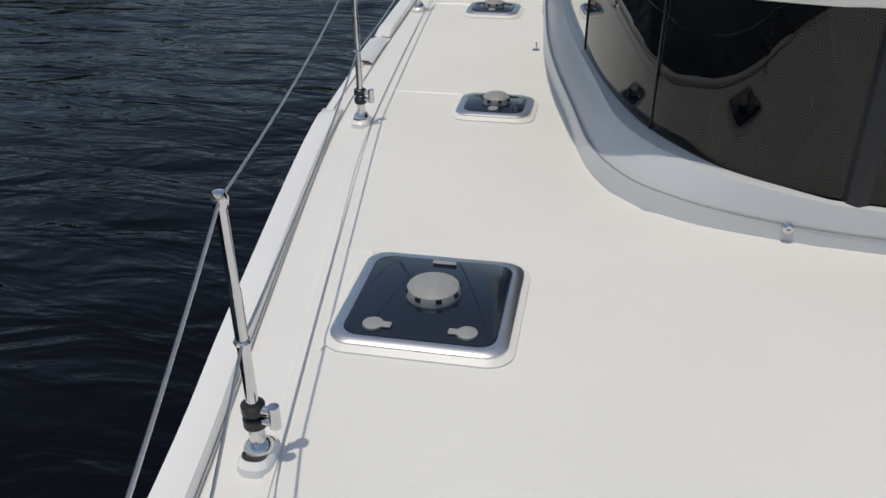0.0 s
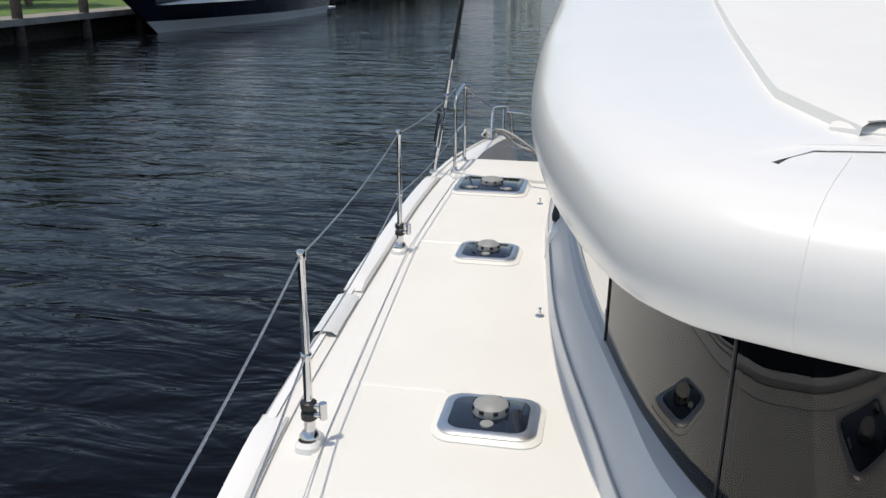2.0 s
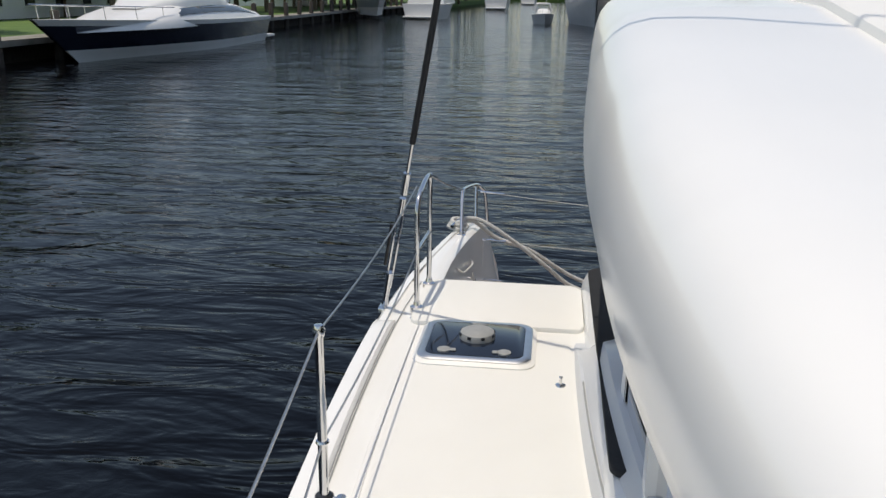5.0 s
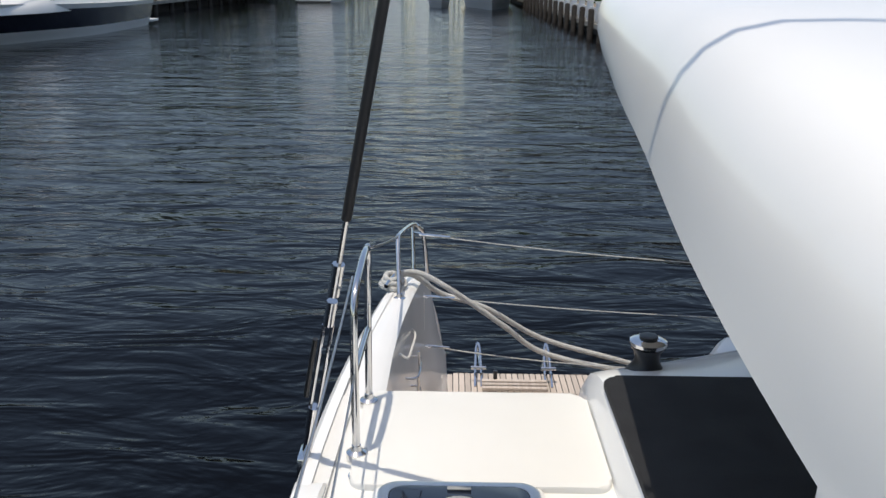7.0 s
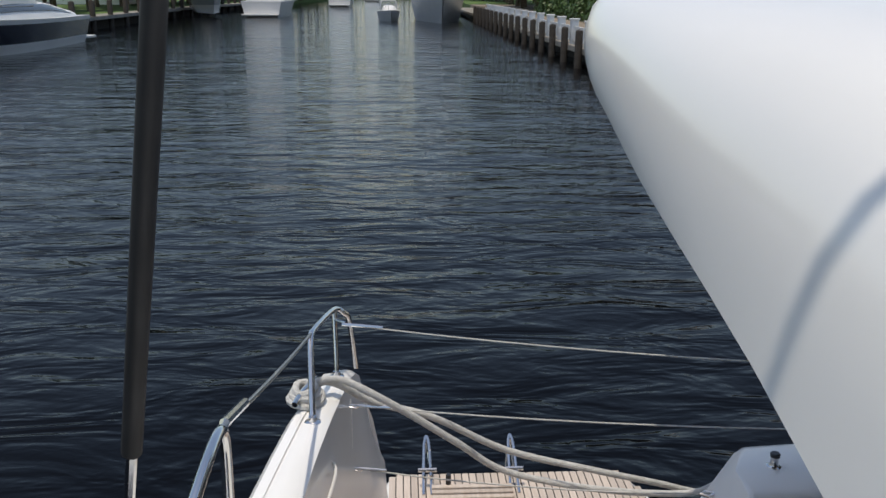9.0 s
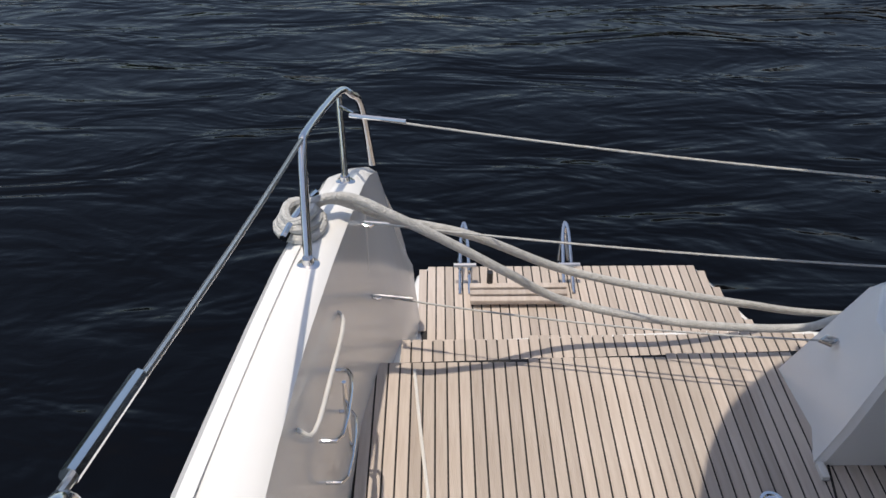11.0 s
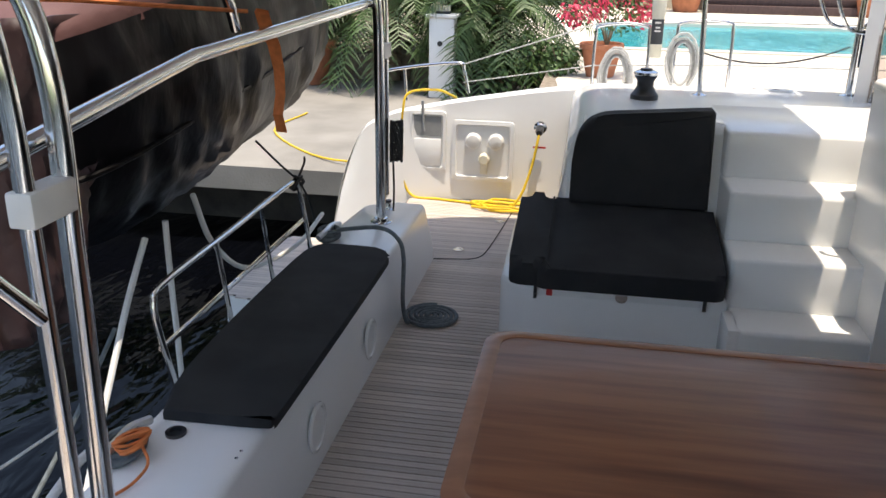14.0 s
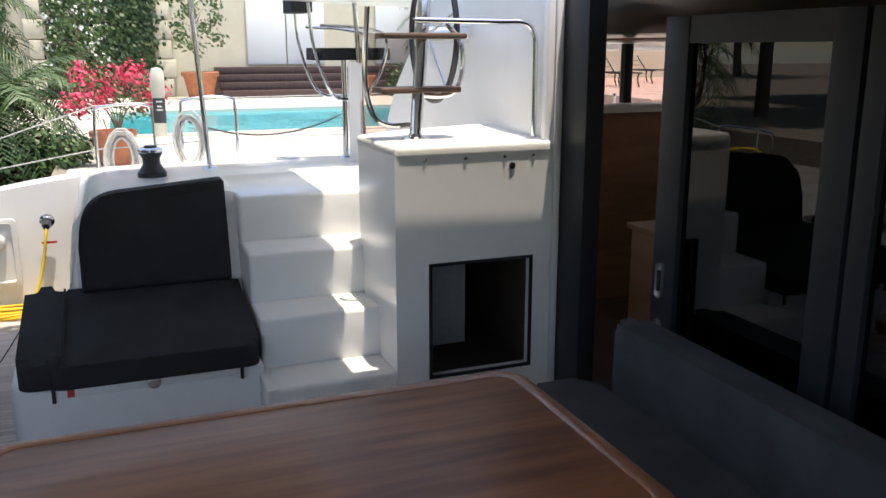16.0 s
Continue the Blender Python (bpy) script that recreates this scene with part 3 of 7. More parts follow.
for m, nm in ((0, "starboard"), (1, "port")):
    bm = B()
    rings = [roof_ring(d, d2, f, m) for d, d2, f in PROFILE]
    inn = rline(0.50)
    for f in (0.3, 0.65, 1.0):
        rings.append([(mir(x) if m else x, y, z) for x, y, z in ((xx + (XC - xx) * f, yy, z_low(y0) + 1.01 * (z_top(y0) - z_low(y0)) + 0.02 * f) for (xx, yy), (_, y0) in zip(inn, ROOF))])
    loft(bm, [r[:KP] for r in rings] if m else rings)
    part("roof_" + nm, bm, M_GEL, None, "white hardtop roof with a thick rounded brim", True, "roof", "structure")
    bm = B()   # raised inner panel
    rr = []
    for d, dz in ((0.58, -0.02), (0.592, 0.030), (0.61, 0.040), (0.78, 0.042)):
        rr.append([(mir(x) if m else x, y, z_low(y0) + 1.01 * (z_top(y0) - z_low(y0)) + dz * SINK(y0) - 0.012 * (1 - SINK(y0))) for (x, y), (_, y0) in zip(edge_line(d), ROOF)])
    i2 = edge_line(0.78)
    rr.append([(mir(x) if m else x, y, z) for x, y, z in ((XC, yy, z_low(y0) + 1.01 * (z_top(y0) - z_low(y0)) + 0.062 * SINK(y0) - 0.012 * (1 - SINK(y0))) for (xx, yy), (_, y0) in zip(i2, ROOF))])
    KQ = KP if m else max(i for i, (x, y) in enumerate(ROOF) if y < 8.3)
    loft(bm, [r[:KQ] for r in rr])
    part("roof_panel", bm, M_DECK, None, "raised cream panel on the hardtop roof", True, "roof panel", "structure")
    # underside
    bm = B()
    rings = [roof_ring(d, d, f, m) for d, f in ((0.10, 0.10), (0.13, 0.35), (0.24, 0.66))]
    base = rline(0.42)
    for f in (0.0, 0.5, 1.0):
        rings.append([(mir(x) if m else x, y, z_low(y0) + 0.90 * (z_top(y0) - z_low(y0))) for x, y, y0 in ((xx + (XC - xx) * f, yy, y0) for (xx, yy), (_, y0) in zip(base, ROOF))])
    loft(bm, [r[:KP] for r in rings] if m else rings)
    part("ceiling_" + nm, bm, M_GEL, None, "white underside of the hardtop", True, "ceiling", "structure")
bm = B()   # port cover aft of the open helm
rings = []
for k in range(13):
    y = 6.685 + (9.38 - 6.685) * k / 12
    xe = max(mir(x) for x, yy in ROOF if abs(yy - y) < 0.3)
    z = 1.40 + 0.05 * k / 12
    rings.append([(XC, y, z), (xe - 0.1, y, z - 0.01), (xe, y, z - 0.03), (xe - 0.1, y, z - 0.045), (XC, y, z - 0.045)])
vs = loft(bm, rings, True)
bm.faces.new(vs[0])
bm.faces.new(vs[-1][::-1])
part("roof_aft", bm, M_GEL, None, "white hardtop cover over the port side of the cockpit", True, "roof", "structure")
for x0, x1, y0, y1 in ((XC, 3.45, 5.60, 6.69), (5.3, mir(0.16), 5.60, 6.69)):
    bm = B()
    vs = loft(bm, [[(x0, y, z), (x1, y, z - 0.01), (x1, y, z - 0.055), (x0, y, z - 0.045)] for y, z in ((y0, 1.36), (y1, 1.40))], True)
    bm.faces.new(vs[0])
    bm.faces.new(vs[-1][::-1])
    part("roof_strip", bm, M_GEL, None, "white strip of hardtop beside the open helm", True, "roof", "structure")
for i, m in ((14, 0), (14, 1)):
    bm = B()
    pts = []
    for d, d2, f in PROFILE[2:]:
        ring = [Vector(p) for p in roof_ring(d, d2, f, m, 0.001)]
        pts.append(ring[i])
    tube(bm, pts, 0.0012, 6)
    part("roof_seam", bm, M_DECK, None, "thin pale moulding seam across the brim", True, "seam", "structure")

# cabin aft bulkhead with the sliding door, and the cabin inside
YB = 5.75
bm = B()
box(bm, 0.33, 0.75, YB - 0.06, YB, ZF, 1.15)
part("wall_bulkhead", bm, M_GEL, None, "white aft bulkhead of the cabin", False, "wall", "structure")
bm = B()
rings = []
for x, y, zt in ((3.62, 5.83, 1.40), (3.9, 5.83, 1.40), (4.2, 5.80, 1.40), (4.57, 5.74, 1.42), (4.8, 5.765, 1.42), (5.0, 5.84, 1.42), (5.1, 5.885, 1.36), (5.2, 5.93, 1.21), (5.28, 5.968, 1.06),
                 (5.36, 6.005, 0.93), (5.43, 6.038, 0.80), (5.5, 6.07, 0.62), (5.54, 6.09, 0.45)):
    rings.append([(x, y, 0.2), (x, y, zt - 0.012), (x, y - 0.012, zt), (x, y - 0.04, zt), (x, y - 0.05, zt - 0.012), (x, y - 0.05, 0.2)])
vs = loft(bm, rings, True)
bm.faces.new(vs[0])
bm.faces.new(vs[-1][::-1])
part("wall_helm", bm, M_GEL, None, "glossy white curved bulkhead ahead of the helm", True, "wall", "structure")
bm = B()
box(bm, 3.60, 3.66, YB - 0.07, 5.875, ZF, 1.40, 0.012)
box(bm, 3.588, 3.602, 5.80, 5.835, ZF, 1.40, 0.005)
part("door_jamb", bm, M_GEL, None, "white jamb of the cabin door", True, "door jamb", "structure")
bm = B()
box(bm, 2.80, 3.66, YB + 0.002, YB + 0.05, ZF - 0.004, ZF + 0.03, 0.006)
part("door_sill", bm, M_WHITEPL, None, "white sill of the cabin door", True, "sill", "structure")
dr = thing("door_1", "black framed sliding glass cabin door standing half open", "door", kind="structure")
bm = B()
box(bm, 3.37, 3.597, YB - 0.05, YB + 0.045, ZF, 1.38, 0.006)
part("door_post", bm, M_FRAME, dr)
for x0, x1 in ((2.72, 2.87), (1.90, 2.02), (1.80, 1.88), (0.76, 0.90)):
    bm = B()
    box(bm, x0, x1, YB - 0.06, YB - 0.005, ZF, 1.15, 0.006)
    part("stile", bm, M_FRAME, dr)
for x0, x1 in ((2.02, 2.72), (0.90, 1.80)):
    for z0, z1 in ((ZF, ZF + 0.10), (1.05, 1.15)):
        bm = B()
        box(bm, x0, x1, YB - 0.055, YB - 0.01, z0, z1)
        part("rail", bm, M_FRAME, dr)
    bm = B()
    box(bm, x0 - 0.01, x1 + 0.01, YB - 0.04, YB - 0.03, ZF + 0.08, 1.08)
    part("pane", bm, M_DOORGLASS, dr, "dark reflecting glass", False).visible_shadow = False
for z0, z1 in ((0.02, 0.17), (-0.17, -0.07)):
    bm = B()
    box(bm, 2.785, 2.825, YB - 0.008, YB + 0.004, z0, z1, 0.018)
    hd = part("handle_plate", bm, M_ALU, dr, "silver handle plate")
    bm = B()
    box(bm, 2.797, 2.813, YB + 0.003, YB + 0.007, z0 + 0.03, z1 - 0.03, 0.006)
    part("handle_slot", bm, M_BLACKPL, hd)
bm = B()
tube(bm, rounded([(2.80, YB + 0.01, -0.13), (2.815, YB + 0.02, -0.16), (2.82, YB + 0.02, -0.20)], 3), 0.003, 6)
part("key_ring", bm, M_STEEL, dr)
bm = B()
box(bm, 2.795, 2.855, YB + 0.012, YB + 0.022, -0.275, -0.20, 0.004)
bmesh.ops.rotate(bm, cent=(2.825, YB + 0.017, -0.24), matrix=Matrix.Rotation(radians(25), 3, "Y"), verts=bm.verts)
part("key_tag", bm, M_BLUE, dr, "pale blue key tag")
bm = B()
box(bm, 0.3, mir(0.3), 2.95, YB - 0.08, ZF - 0.06, ZF - 0.004)
part("cabin_floor", bm, M_INDARK, None, "dark cabin floor", False, "floor", "structure")
for nm2, x0, x1, y0, y1 in (("cabin_lining_front", 1.3, 4.72, 3.12, 3.16), ("cabin_lining_starboard", 0.84, 0.88, 3.7, 5.69), ("cabin_lining_port", 5.14, 5.18, 3.7, 5.69)):
    bm = B()
    box(bm, x0, x1, y0, y1, ZF - 0.02, 0.04 if "front" in nm2 else 0.20)
    part(nm2, bm, M_INWOOD, None, "brown veneered lining below the cabin windows", False, "wall", "structure")

bm = B()
box(bm, 1.2, 4.97, 4.75, 5.66, 1.066, 1.074)
part("cabin_headliner", bm, M_INWOOD, None, "brown veneered headliner of the cabin", False, "ceiling", "structure")
bm = B()
box(bm, 4.98, 5.03, 4.75, 5.66, 1.0, 1.10, 0.01)
part("cabin_valance", bm, M_INWOOD, None, "brown veneered valance above the port window", True, "trim", "structure")
bm = B()
box(bm, 4.96, 5.13, 3.6, 5.66, 0.60, 0.655, 0.01)
part("window_sill", bm, M_WHITEPL, None, "white sill below the port cabin window", True, "sill", "structure")
bm = B()
box(bm, 5.0, 5.04, 3.6, 5.66, 0.15, 0.60)
part("cabin_panel", bm, M_INWOOD, None, "brown veneered panel below the port window", False, "wall", "structure")

# ---- cockpit furniture ----
# transom bench
bench = thing("transom_bench", "white moulded transom bench across the cockpit", "bench", (XC, 9.1, ZF))
bm = B()
SEC = [(8.888, ZF), (8.895, -0.62), (8.925, -0.392), (8.932, -0.375), (8.948, -0.363), (9.10, -0.36), (9.25, -0.362), (9.285, -0.372), (9.305, -0.41), (9.30, ZF), (9.30, ZF - 0.3)]


def bench_ring(step, lower, flip):
    """A section of the bench: its end leans in towards the top and sweeps round at the back."""
    out = []
    for y, z in SEC:
        x = 0.975 + step + 0.36 * max(0.0, z - ZF) + 0.55 * max(0.0, y - 9.10) * (0.2 + 0.8 * max(0.0, z - ZF) / 0.4)
        out.append((mir(x) if flip else x, y + (0.012 if y < 8.95 else 0.0) * (lower > 0), z - (lower if z > -0.40 else 0.0)))
    return out


def bench_mid(x):
    return [(x, y + (0.04 if y > 9.2 else 0.0), z) for y, z in SEC]


rings = [bench_ring(0.0, 0.016, 0), bench_ring(0.006, 0.006, 0), bench_ring(0.022, 0.0, 0), bench_mid(1.7), bench_mid(XC), bench_mid(mir(1.7)), bench_ring(0.022, 0.0, 1), bench_ring(0.006, 0.006, 1), bench_ring(0.0, 0.016, 1)]
vs = loft(bm, rings)
bm.faces.new(vs[0])
bm.faces.new(vs[-1][::-1])
wpart("body", bm, M_GEL, bench)
for x in (2.62, 3.42):   # round inspection ports in the front face
    bm = B()
    lathe(bm, [(0.10, 0.0), (0.10, 0.008), (0.085, 0.012), (0.08, 0.004), (0.0, 0.004)], m=Matrix.Translation((x, 8.897, -0.60)) @ Matrix.Rotation(radians(90), 4, "X"))
    wpart("inspection_port", bm, M_GEL, bench, "round white inspection port cover")

cush = thing("bench_cushion", "long black canvas cushion on the transom bench", "cushion", (3.05, 9.1, -0.36))
bm = B()
o = [(p.x, p.y) for p in rounded([(2.19, 9.28, 0), (2.2, 8.95, 0), (2.23, 8.905, 0), (2.34, 8.893, 0), (3.65, 8.89, 0), (3.80, 8.905, 0), (3.90, 8.95, 0), (3.92, 9.15, 0), (3.88, 9.31, 0), (3.4, 9.345, 0), (2.7, 9.345, 0), (2.25, 9.32, 0)], 4)][:-1]
prism(bm, o, -0.358, -0.318, 0.015)
wpart("pad", bm, M_FABRIC, cush)

# port seat with back cushion
seat = thing("moulded_port_bench", "white moulded cockpit seat beside the steps", "seat", (4.2, 7.8, ZF))
bm = B()
o = [(mx, my) for mx, my in ((3.84, 7.235), (4.9, 7.235), (4.9, 8.36), (3.95, 8.34), (3.86, 8.28), (3.83, 8.20))]
prism(bm, o, ZF - 0.005, -0.42, 0.03)
wpart("base", bm, M_GEL, seat)
bm = B()
box(bm, 3.825, 3.845, 7.36, 8.14, -0.475, -0.405, 0.006)
wpart("drawer", bm, M_GEL, seat, "shallow white drawer front")
bm = B()
lathe(bm, [(0.03, 0), (0.03, 0.008), (0.02, 0.012), (0.0, 0.012)], m=Matrix.Translation((3.824, 7.735, -0.45)) @ Matrix.Rotation(radians(-90), 4, "Y"))
wpart("latch", bm, M_STEEL, seat, "round chrome latch")
bm = B()
box(bm, 3.820, 3.823, 8.07, 8.10, -0.47, -0.43)
wpart("sticker", bm, M_RED, seat, "small red sticker", False)
for y in (7.34, 8.155):
    bm = B()
    box(bm, 3.818, 3.83, y - 0.008, y + 0.008, -0.49, -0.395)
    wpart("hinge_strap", bm, M_FRAME, seat)
bm = B()
rings = []
for y, zt in ((7.225, 0.27), (7.3, 0.29), (7.8, 0.27), (7.98, 0.24), (8.05, 0.15), (8.09, -0.1), (8.10, -0.42)):
    rings.append([(4.47, y, -0.42), (4.50, y, -0.2), (4.60, y, zt - 0.03), (4.63, y, zt), (4.75, y, zt), (5.2, y, zt - 0.02), (5.25, y, -0.42)])
vs = loft(bm, rings)
bm.faces.new(vs[0])
bm.faces.new(vs[-1][::-1])
wpart("back_moulding", bm, M_GEL, seat)


def wedge(bm):
    """The seat cushion rises towards its back."""
    for v in bm.verts:
        up = min(max((v.co.z + 0.405) / 0.13, 0.0), 1.1)
        v.co.z += up * (0.145 * (v.co.x - 3.74) / 0.76 - 0.025)


sc = thing("seat_cushion", "thick black canvas seat cushion with a folded end", "cushion", (4.1, 7.8, -0.4), "black cushions of the port seat")
bm = B()
prism(bm, rrect(3.74, 4.50, 7.26, 8.16, 0.06), -0.405, -0.275, 0.045)
wedge(bm)
wpart("pad", bm, M_FABRIC, sc)
bm = B()
prism(bm, rrect(3.76, 4.50, 8.10, 8.29, 0.07), -0.40, -0.262, 0.05)
wedge(bm)
wpart("end_roll", bm, M_FABRIC, sc)
bm = B()
tube(bm, [(3.742, 7.32, -0.275), (3.742, 8.08, -0.275), (3.80, 8.11, -0.262), (4.45, 8.11, -0.262)], 0.006, 6)
wedge(bm)
wpart("piping", bm, M_FABRIC, sc)

bc = thing("back_cushion", "black canvas back cushion leaning on the seat back", "cushion", (4.5, 7.7, -0.27), "black cushions of the port seat")
bm = B()
o = [(7.29, -0.165), (8.03, -0.165)] + [(p.x, p.y) for p in rounded([(8.03, 0.05, 0), (8.012, 0.18, 0), (7.965, 0.265, 0), (7.87, 0.312, 0), (7.7, 0.328, 0)], 3)] + [(7.40, 0.352), (7.305, 0.358), (7.29, 0.343)]
prism(bm, o, 0.0, 0.115, 0.028)
for v in bm.verts:
    h, u, w = v.co.z, v.co.x, v.co.y
    v.co = (4.515 - h + 0.14 * (w + 0.275) / 0.63, u, w)
wpart("pad", bm, M_FABRIC, bc)

# moulded steps up to the helm
steps = thing("helm_steps", "white moulded steps up to the side deck", "steps", (4.2, 6.93, ZF))
SX = [3.60, 3.87, 4.15, 4.45]
SZ = [-0.478, -0.225, 0.028, 0.272]
for i, (x, z) in enumerate(zip(SX, SZ)):
    bm = B()
    box(bm, x, 5.3, 6.50, 7.235, (ZF if i == 0 else SZ[i - 1]) - 0.01, z, 0.022, 3)
    wpart("step", bm, M_GEL, steps)
bm = B()
box(bm, 3.60, 3.84, 7.20, 7.26, ZF, -0.478, 0.01)
wpart("cheek", bm, M_GEL, steps)

# helm console: a box with an open locker
con = thing("helm_console", "white moulded helm console with an open locker", "console", (4.4, 6.2, ZF))
X0 = 3.585
for (y0, y1, z0, z1) in ((6.475, 6.645, ZF, 0.575), (5.84, 5.95, ZF, 0.575), (5.95, 6.475, 0.035, 0.575), (5.95, 6.475, ZF, -0.52)):
    bm = B()
    box(bm, X0, X0 + 0.05, y0, y1, z0, z1)
    wpart("front_panel", bm, M_GEL, con, "", False)
bm = B()
o = [(X0 - 0.006, 5.84), (3.80, 5.79), (4.2, 5.76), (4.57, 5.70), (4.60, 5.74), (4.46, 6.09), (4.34, 6.43), (4.22, 6.635), (4.19, 6.652), (X0 + 0.03, 6.652), (X0, 6.64), (X0 - 0.006, 6.61)]
prism(bm, o, 0.56, 0.60, 0.02)
wpart("top", bm, M_SKID, con, "cream non-skid top")
bm = B()
box(bm, X0 + 0.05, 4.2, 6.605, 6.645, ZF, 0.57)
wpart("side_panel", bm, M_GEL, con, "", False)
bm = B()
prism(bm, [(4.20, 6.645), (4.33, 6.43), (4.45, 6.09), (4.57, 5.72), (4.52, 5.72), (4.40, 6.08), (4.28, 6.41), (4.16, 6.62)], 0.2, 0.57)
wpart("back_panel", bm, M_GEL, con, "", False)
# the locker's five inner faces, all in one dark brown
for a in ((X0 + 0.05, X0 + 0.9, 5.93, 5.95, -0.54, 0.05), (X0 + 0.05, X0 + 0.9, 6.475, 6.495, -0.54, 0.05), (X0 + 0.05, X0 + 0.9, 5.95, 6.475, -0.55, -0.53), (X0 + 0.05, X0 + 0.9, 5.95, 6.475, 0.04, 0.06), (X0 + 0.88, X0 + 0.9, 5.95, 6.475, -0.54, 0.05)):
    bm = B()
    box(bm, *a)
    wpart("locker_panel", bm, M_INDARK, con, "dark brown inner face of the locker", False)
bm = B()
for a in ((5.945, 6.48, 0.03, 0.045), (5.945, 6.48, -0.53, -0.515), (5.942, 5.957, -0.53, 0.045), (6.468, 6.483, -0.53, 0.045)):
    box(bm, X0 - 0.008, X0 + 0.004, a[0], a[1], a[2], a[3])
wpart("locker_frame", bm, M_FRAME, con, "thin dark locker frame", False)
bm = B()
box(bm, X0 + 0.35, X0 + 0.37, 6.15, 6.47, -0.50, 0.02, 0.01)
wpart("liner", bm, M_GREYPL, con, "pale board inside the locker")
for y in (6.5, 6.3, 6.1, 5.95):
    bm = B()
    lathe(bm, [(0.008, 0), (0.008, 0.004), (0, 0.006)], m=Matrix.Translation((X0 - 0.001, y, 0.535)) @ Matrix.Rotation(radians(-90), 4, "Y"), seg=10)
    wpart("screw", bm, M_STEEL, con)
bm = B()
lathe(bm, [(0.016, 0), (0.016, 0.004), (0.01, 0.006), (0, 0.004)], m=Matrix.Translation((X0 - 0.001, 6.06, 0.49)) @ Matrix.Rotation(radians(-90), 4, "Y"))
wpart("socket", bm, M_BLACKPL, con, "small round black socket")

# coaming block on the port side, with the winch
bm = B()
rings = []
for y, a in ((5.7, 0.0), (6.6, 0.0), (7.2, 0.0), (7.7, 0.0), (7.9, 0.01), (8.0, 0.05), (8.06, 0.14), (8.09, 0.35)):
    rings.append([(4.55, y, ZF), (4.58, y, 0.2 - a), (4.62, y, 0.262 - a), (4.8, y, 0.272 - a), (5.5, y, 0.268 - a), (6.3, y, 0.235 - a * 0.5), (6.62, y, 0.10), (6.70, y, 0.02)])
vs = loft(bm, rings)
bm.faces.new(vs[-1])
part("coaming_port", bm, M_GEL, None, "white port cockpit coaming", True, "coaming", "structure")

# starboard coaming beside the side deck with a black sun pad
bm = B()
rings = []
for y, a in ((5.7, 0.0), (7.4, 0.0), (7.68, 0.0), (7.76, 0.01), (7.85, 0.04), (7.95, 0.085), (8.03, 0.15), (8.07, 0.25)):
    rings.append([(0.235, y, -0.7 if y > 7.90 else -0.01), (0.245, y, 0.10 - a), (0.265, y, 0.145 - a), (0.30, y, 0.155 - a), (0.60, y, 0.155 - a * 0.5), (0.865, y, 0.15 - a * 0.15), (0.90, y, 0.12 - a * 0.15), (0.91, y, -0.3), (0.912, y, ZF)])
vs = loft(bm, rings)
bm.faces.new(vs[-1])
bm.faces.new(vs[0])
part("coaming_starboard", bm, M_GEL, None, "white starboard cockpit coaming", True, "coaming", "structure")
bm = B()
box(bm, -0.50, 0.24, 7.865, 7.885, ZF, -0.02)
part("wall_step_face", bm, M_GEL, None, "white face below the aft end of the side deck", False, "wall", "structure")
pad = thing("coaming_pad", "flat black canvas pad on the starboard coaming", "cushion", (0.6, 7.0, 0.155))
bm = B()
prism(bm, rrect(0.255, 0.845, 5.85, 7.70, 0.05), 0.154, 0.178, 0.012)
wpart("pad", bm, M_FABRIC, pad)


def winch(x, y, z, s=1.0, group="winches"):
    w = thing("winch", "black sheet winch with a chrome top on the coaming", "winch", (x, y, z), group)
    bm = B()
    lathe(bm, [(0.075 * s, 0), (0.075 * s, 0.03 * s), (0.062 * s, 0.045 * s), (0.045 * s, 0.075 * s), (0.046 * s, 0.105 * s), (0.058 * s, 0.125 * s), (0.062 * s, 0.132 * s), (0.0, 0.132 * s)], seg=28)
    part("drum", bm, M_BLACKPL, w)
    bm = B()
    lathe(bm, [(0.06 * s, 0.133 * s), (0.066 * s, 0.14 * s), (0.066 * s, 0.152 * s), (0.05 * s, 0.16 * s), (0.03 * s, 0.163 * s), (0.0, 0.163 * s)], seg=28)
    part("collar", bm, M_STEEL, w, "polished chrome collar")
    bm = B()
    lathe(bm, [(0.033 * s, 0.1635 * s), (0.033 * s, 0.171 * s), (0.02 * s, 0.174 * s), (0.0, 0.172 * s)], seg=20)
    part("socket", bm, M_BLACKPL, w)
    return w


winch(0.45, 7.88, 0.075)
winch(5.42, 7.62, 0.262, 1.15)

# settee round the table
st = thing("settee", "white moulded settee base round the cockpit table", "settee", (1.4, 7.0, ZF))
bm = B()
prism(bm, [(0.885, 5.80), (3.0, 5.80), (3.0, 6.22), (1.45, 6.26), (1.45, 8.30), (1.30, 8.335), (0.885, 8.32), (0.80, 8.30), (0.80, 8.05)], ZF - 0.004, -0.46, 0.03)
wpart("base", bm, M_GEL, st)
bm = B()
box(bm, 1.03, 1.11, 8.12, 8.24, -0.464, -0.40, 0.012)
wpart("locker_notch", bm, M_GREYPL, st, "small grey moulded notch")
s1 = thing("settee_cushion", "black canvas settee cushion with rounded corners", "cushion", (1.3, 7.3, -0.46), "black settee cushions")
bm = B()
prism(bm, rrect(1.13, 1.53, 6.32, 8.35, 0.14, 12), -0.462, -0.33, 0.03)
wpart("pad", bm, M_FABRIC, s1)
s2 = thing("settee_back_cushion", "black canvas back cushion of the settee", "cushion", (1.0, 7.2, -0.46), "black settee cushions")
bm = B()
prism(bm, rrect(0.918, 1.07, 6.32, 8.04, 0.06), -0.46, 0.0, 0.05)
wpart("pad", bm, M_FABRIC, s2)
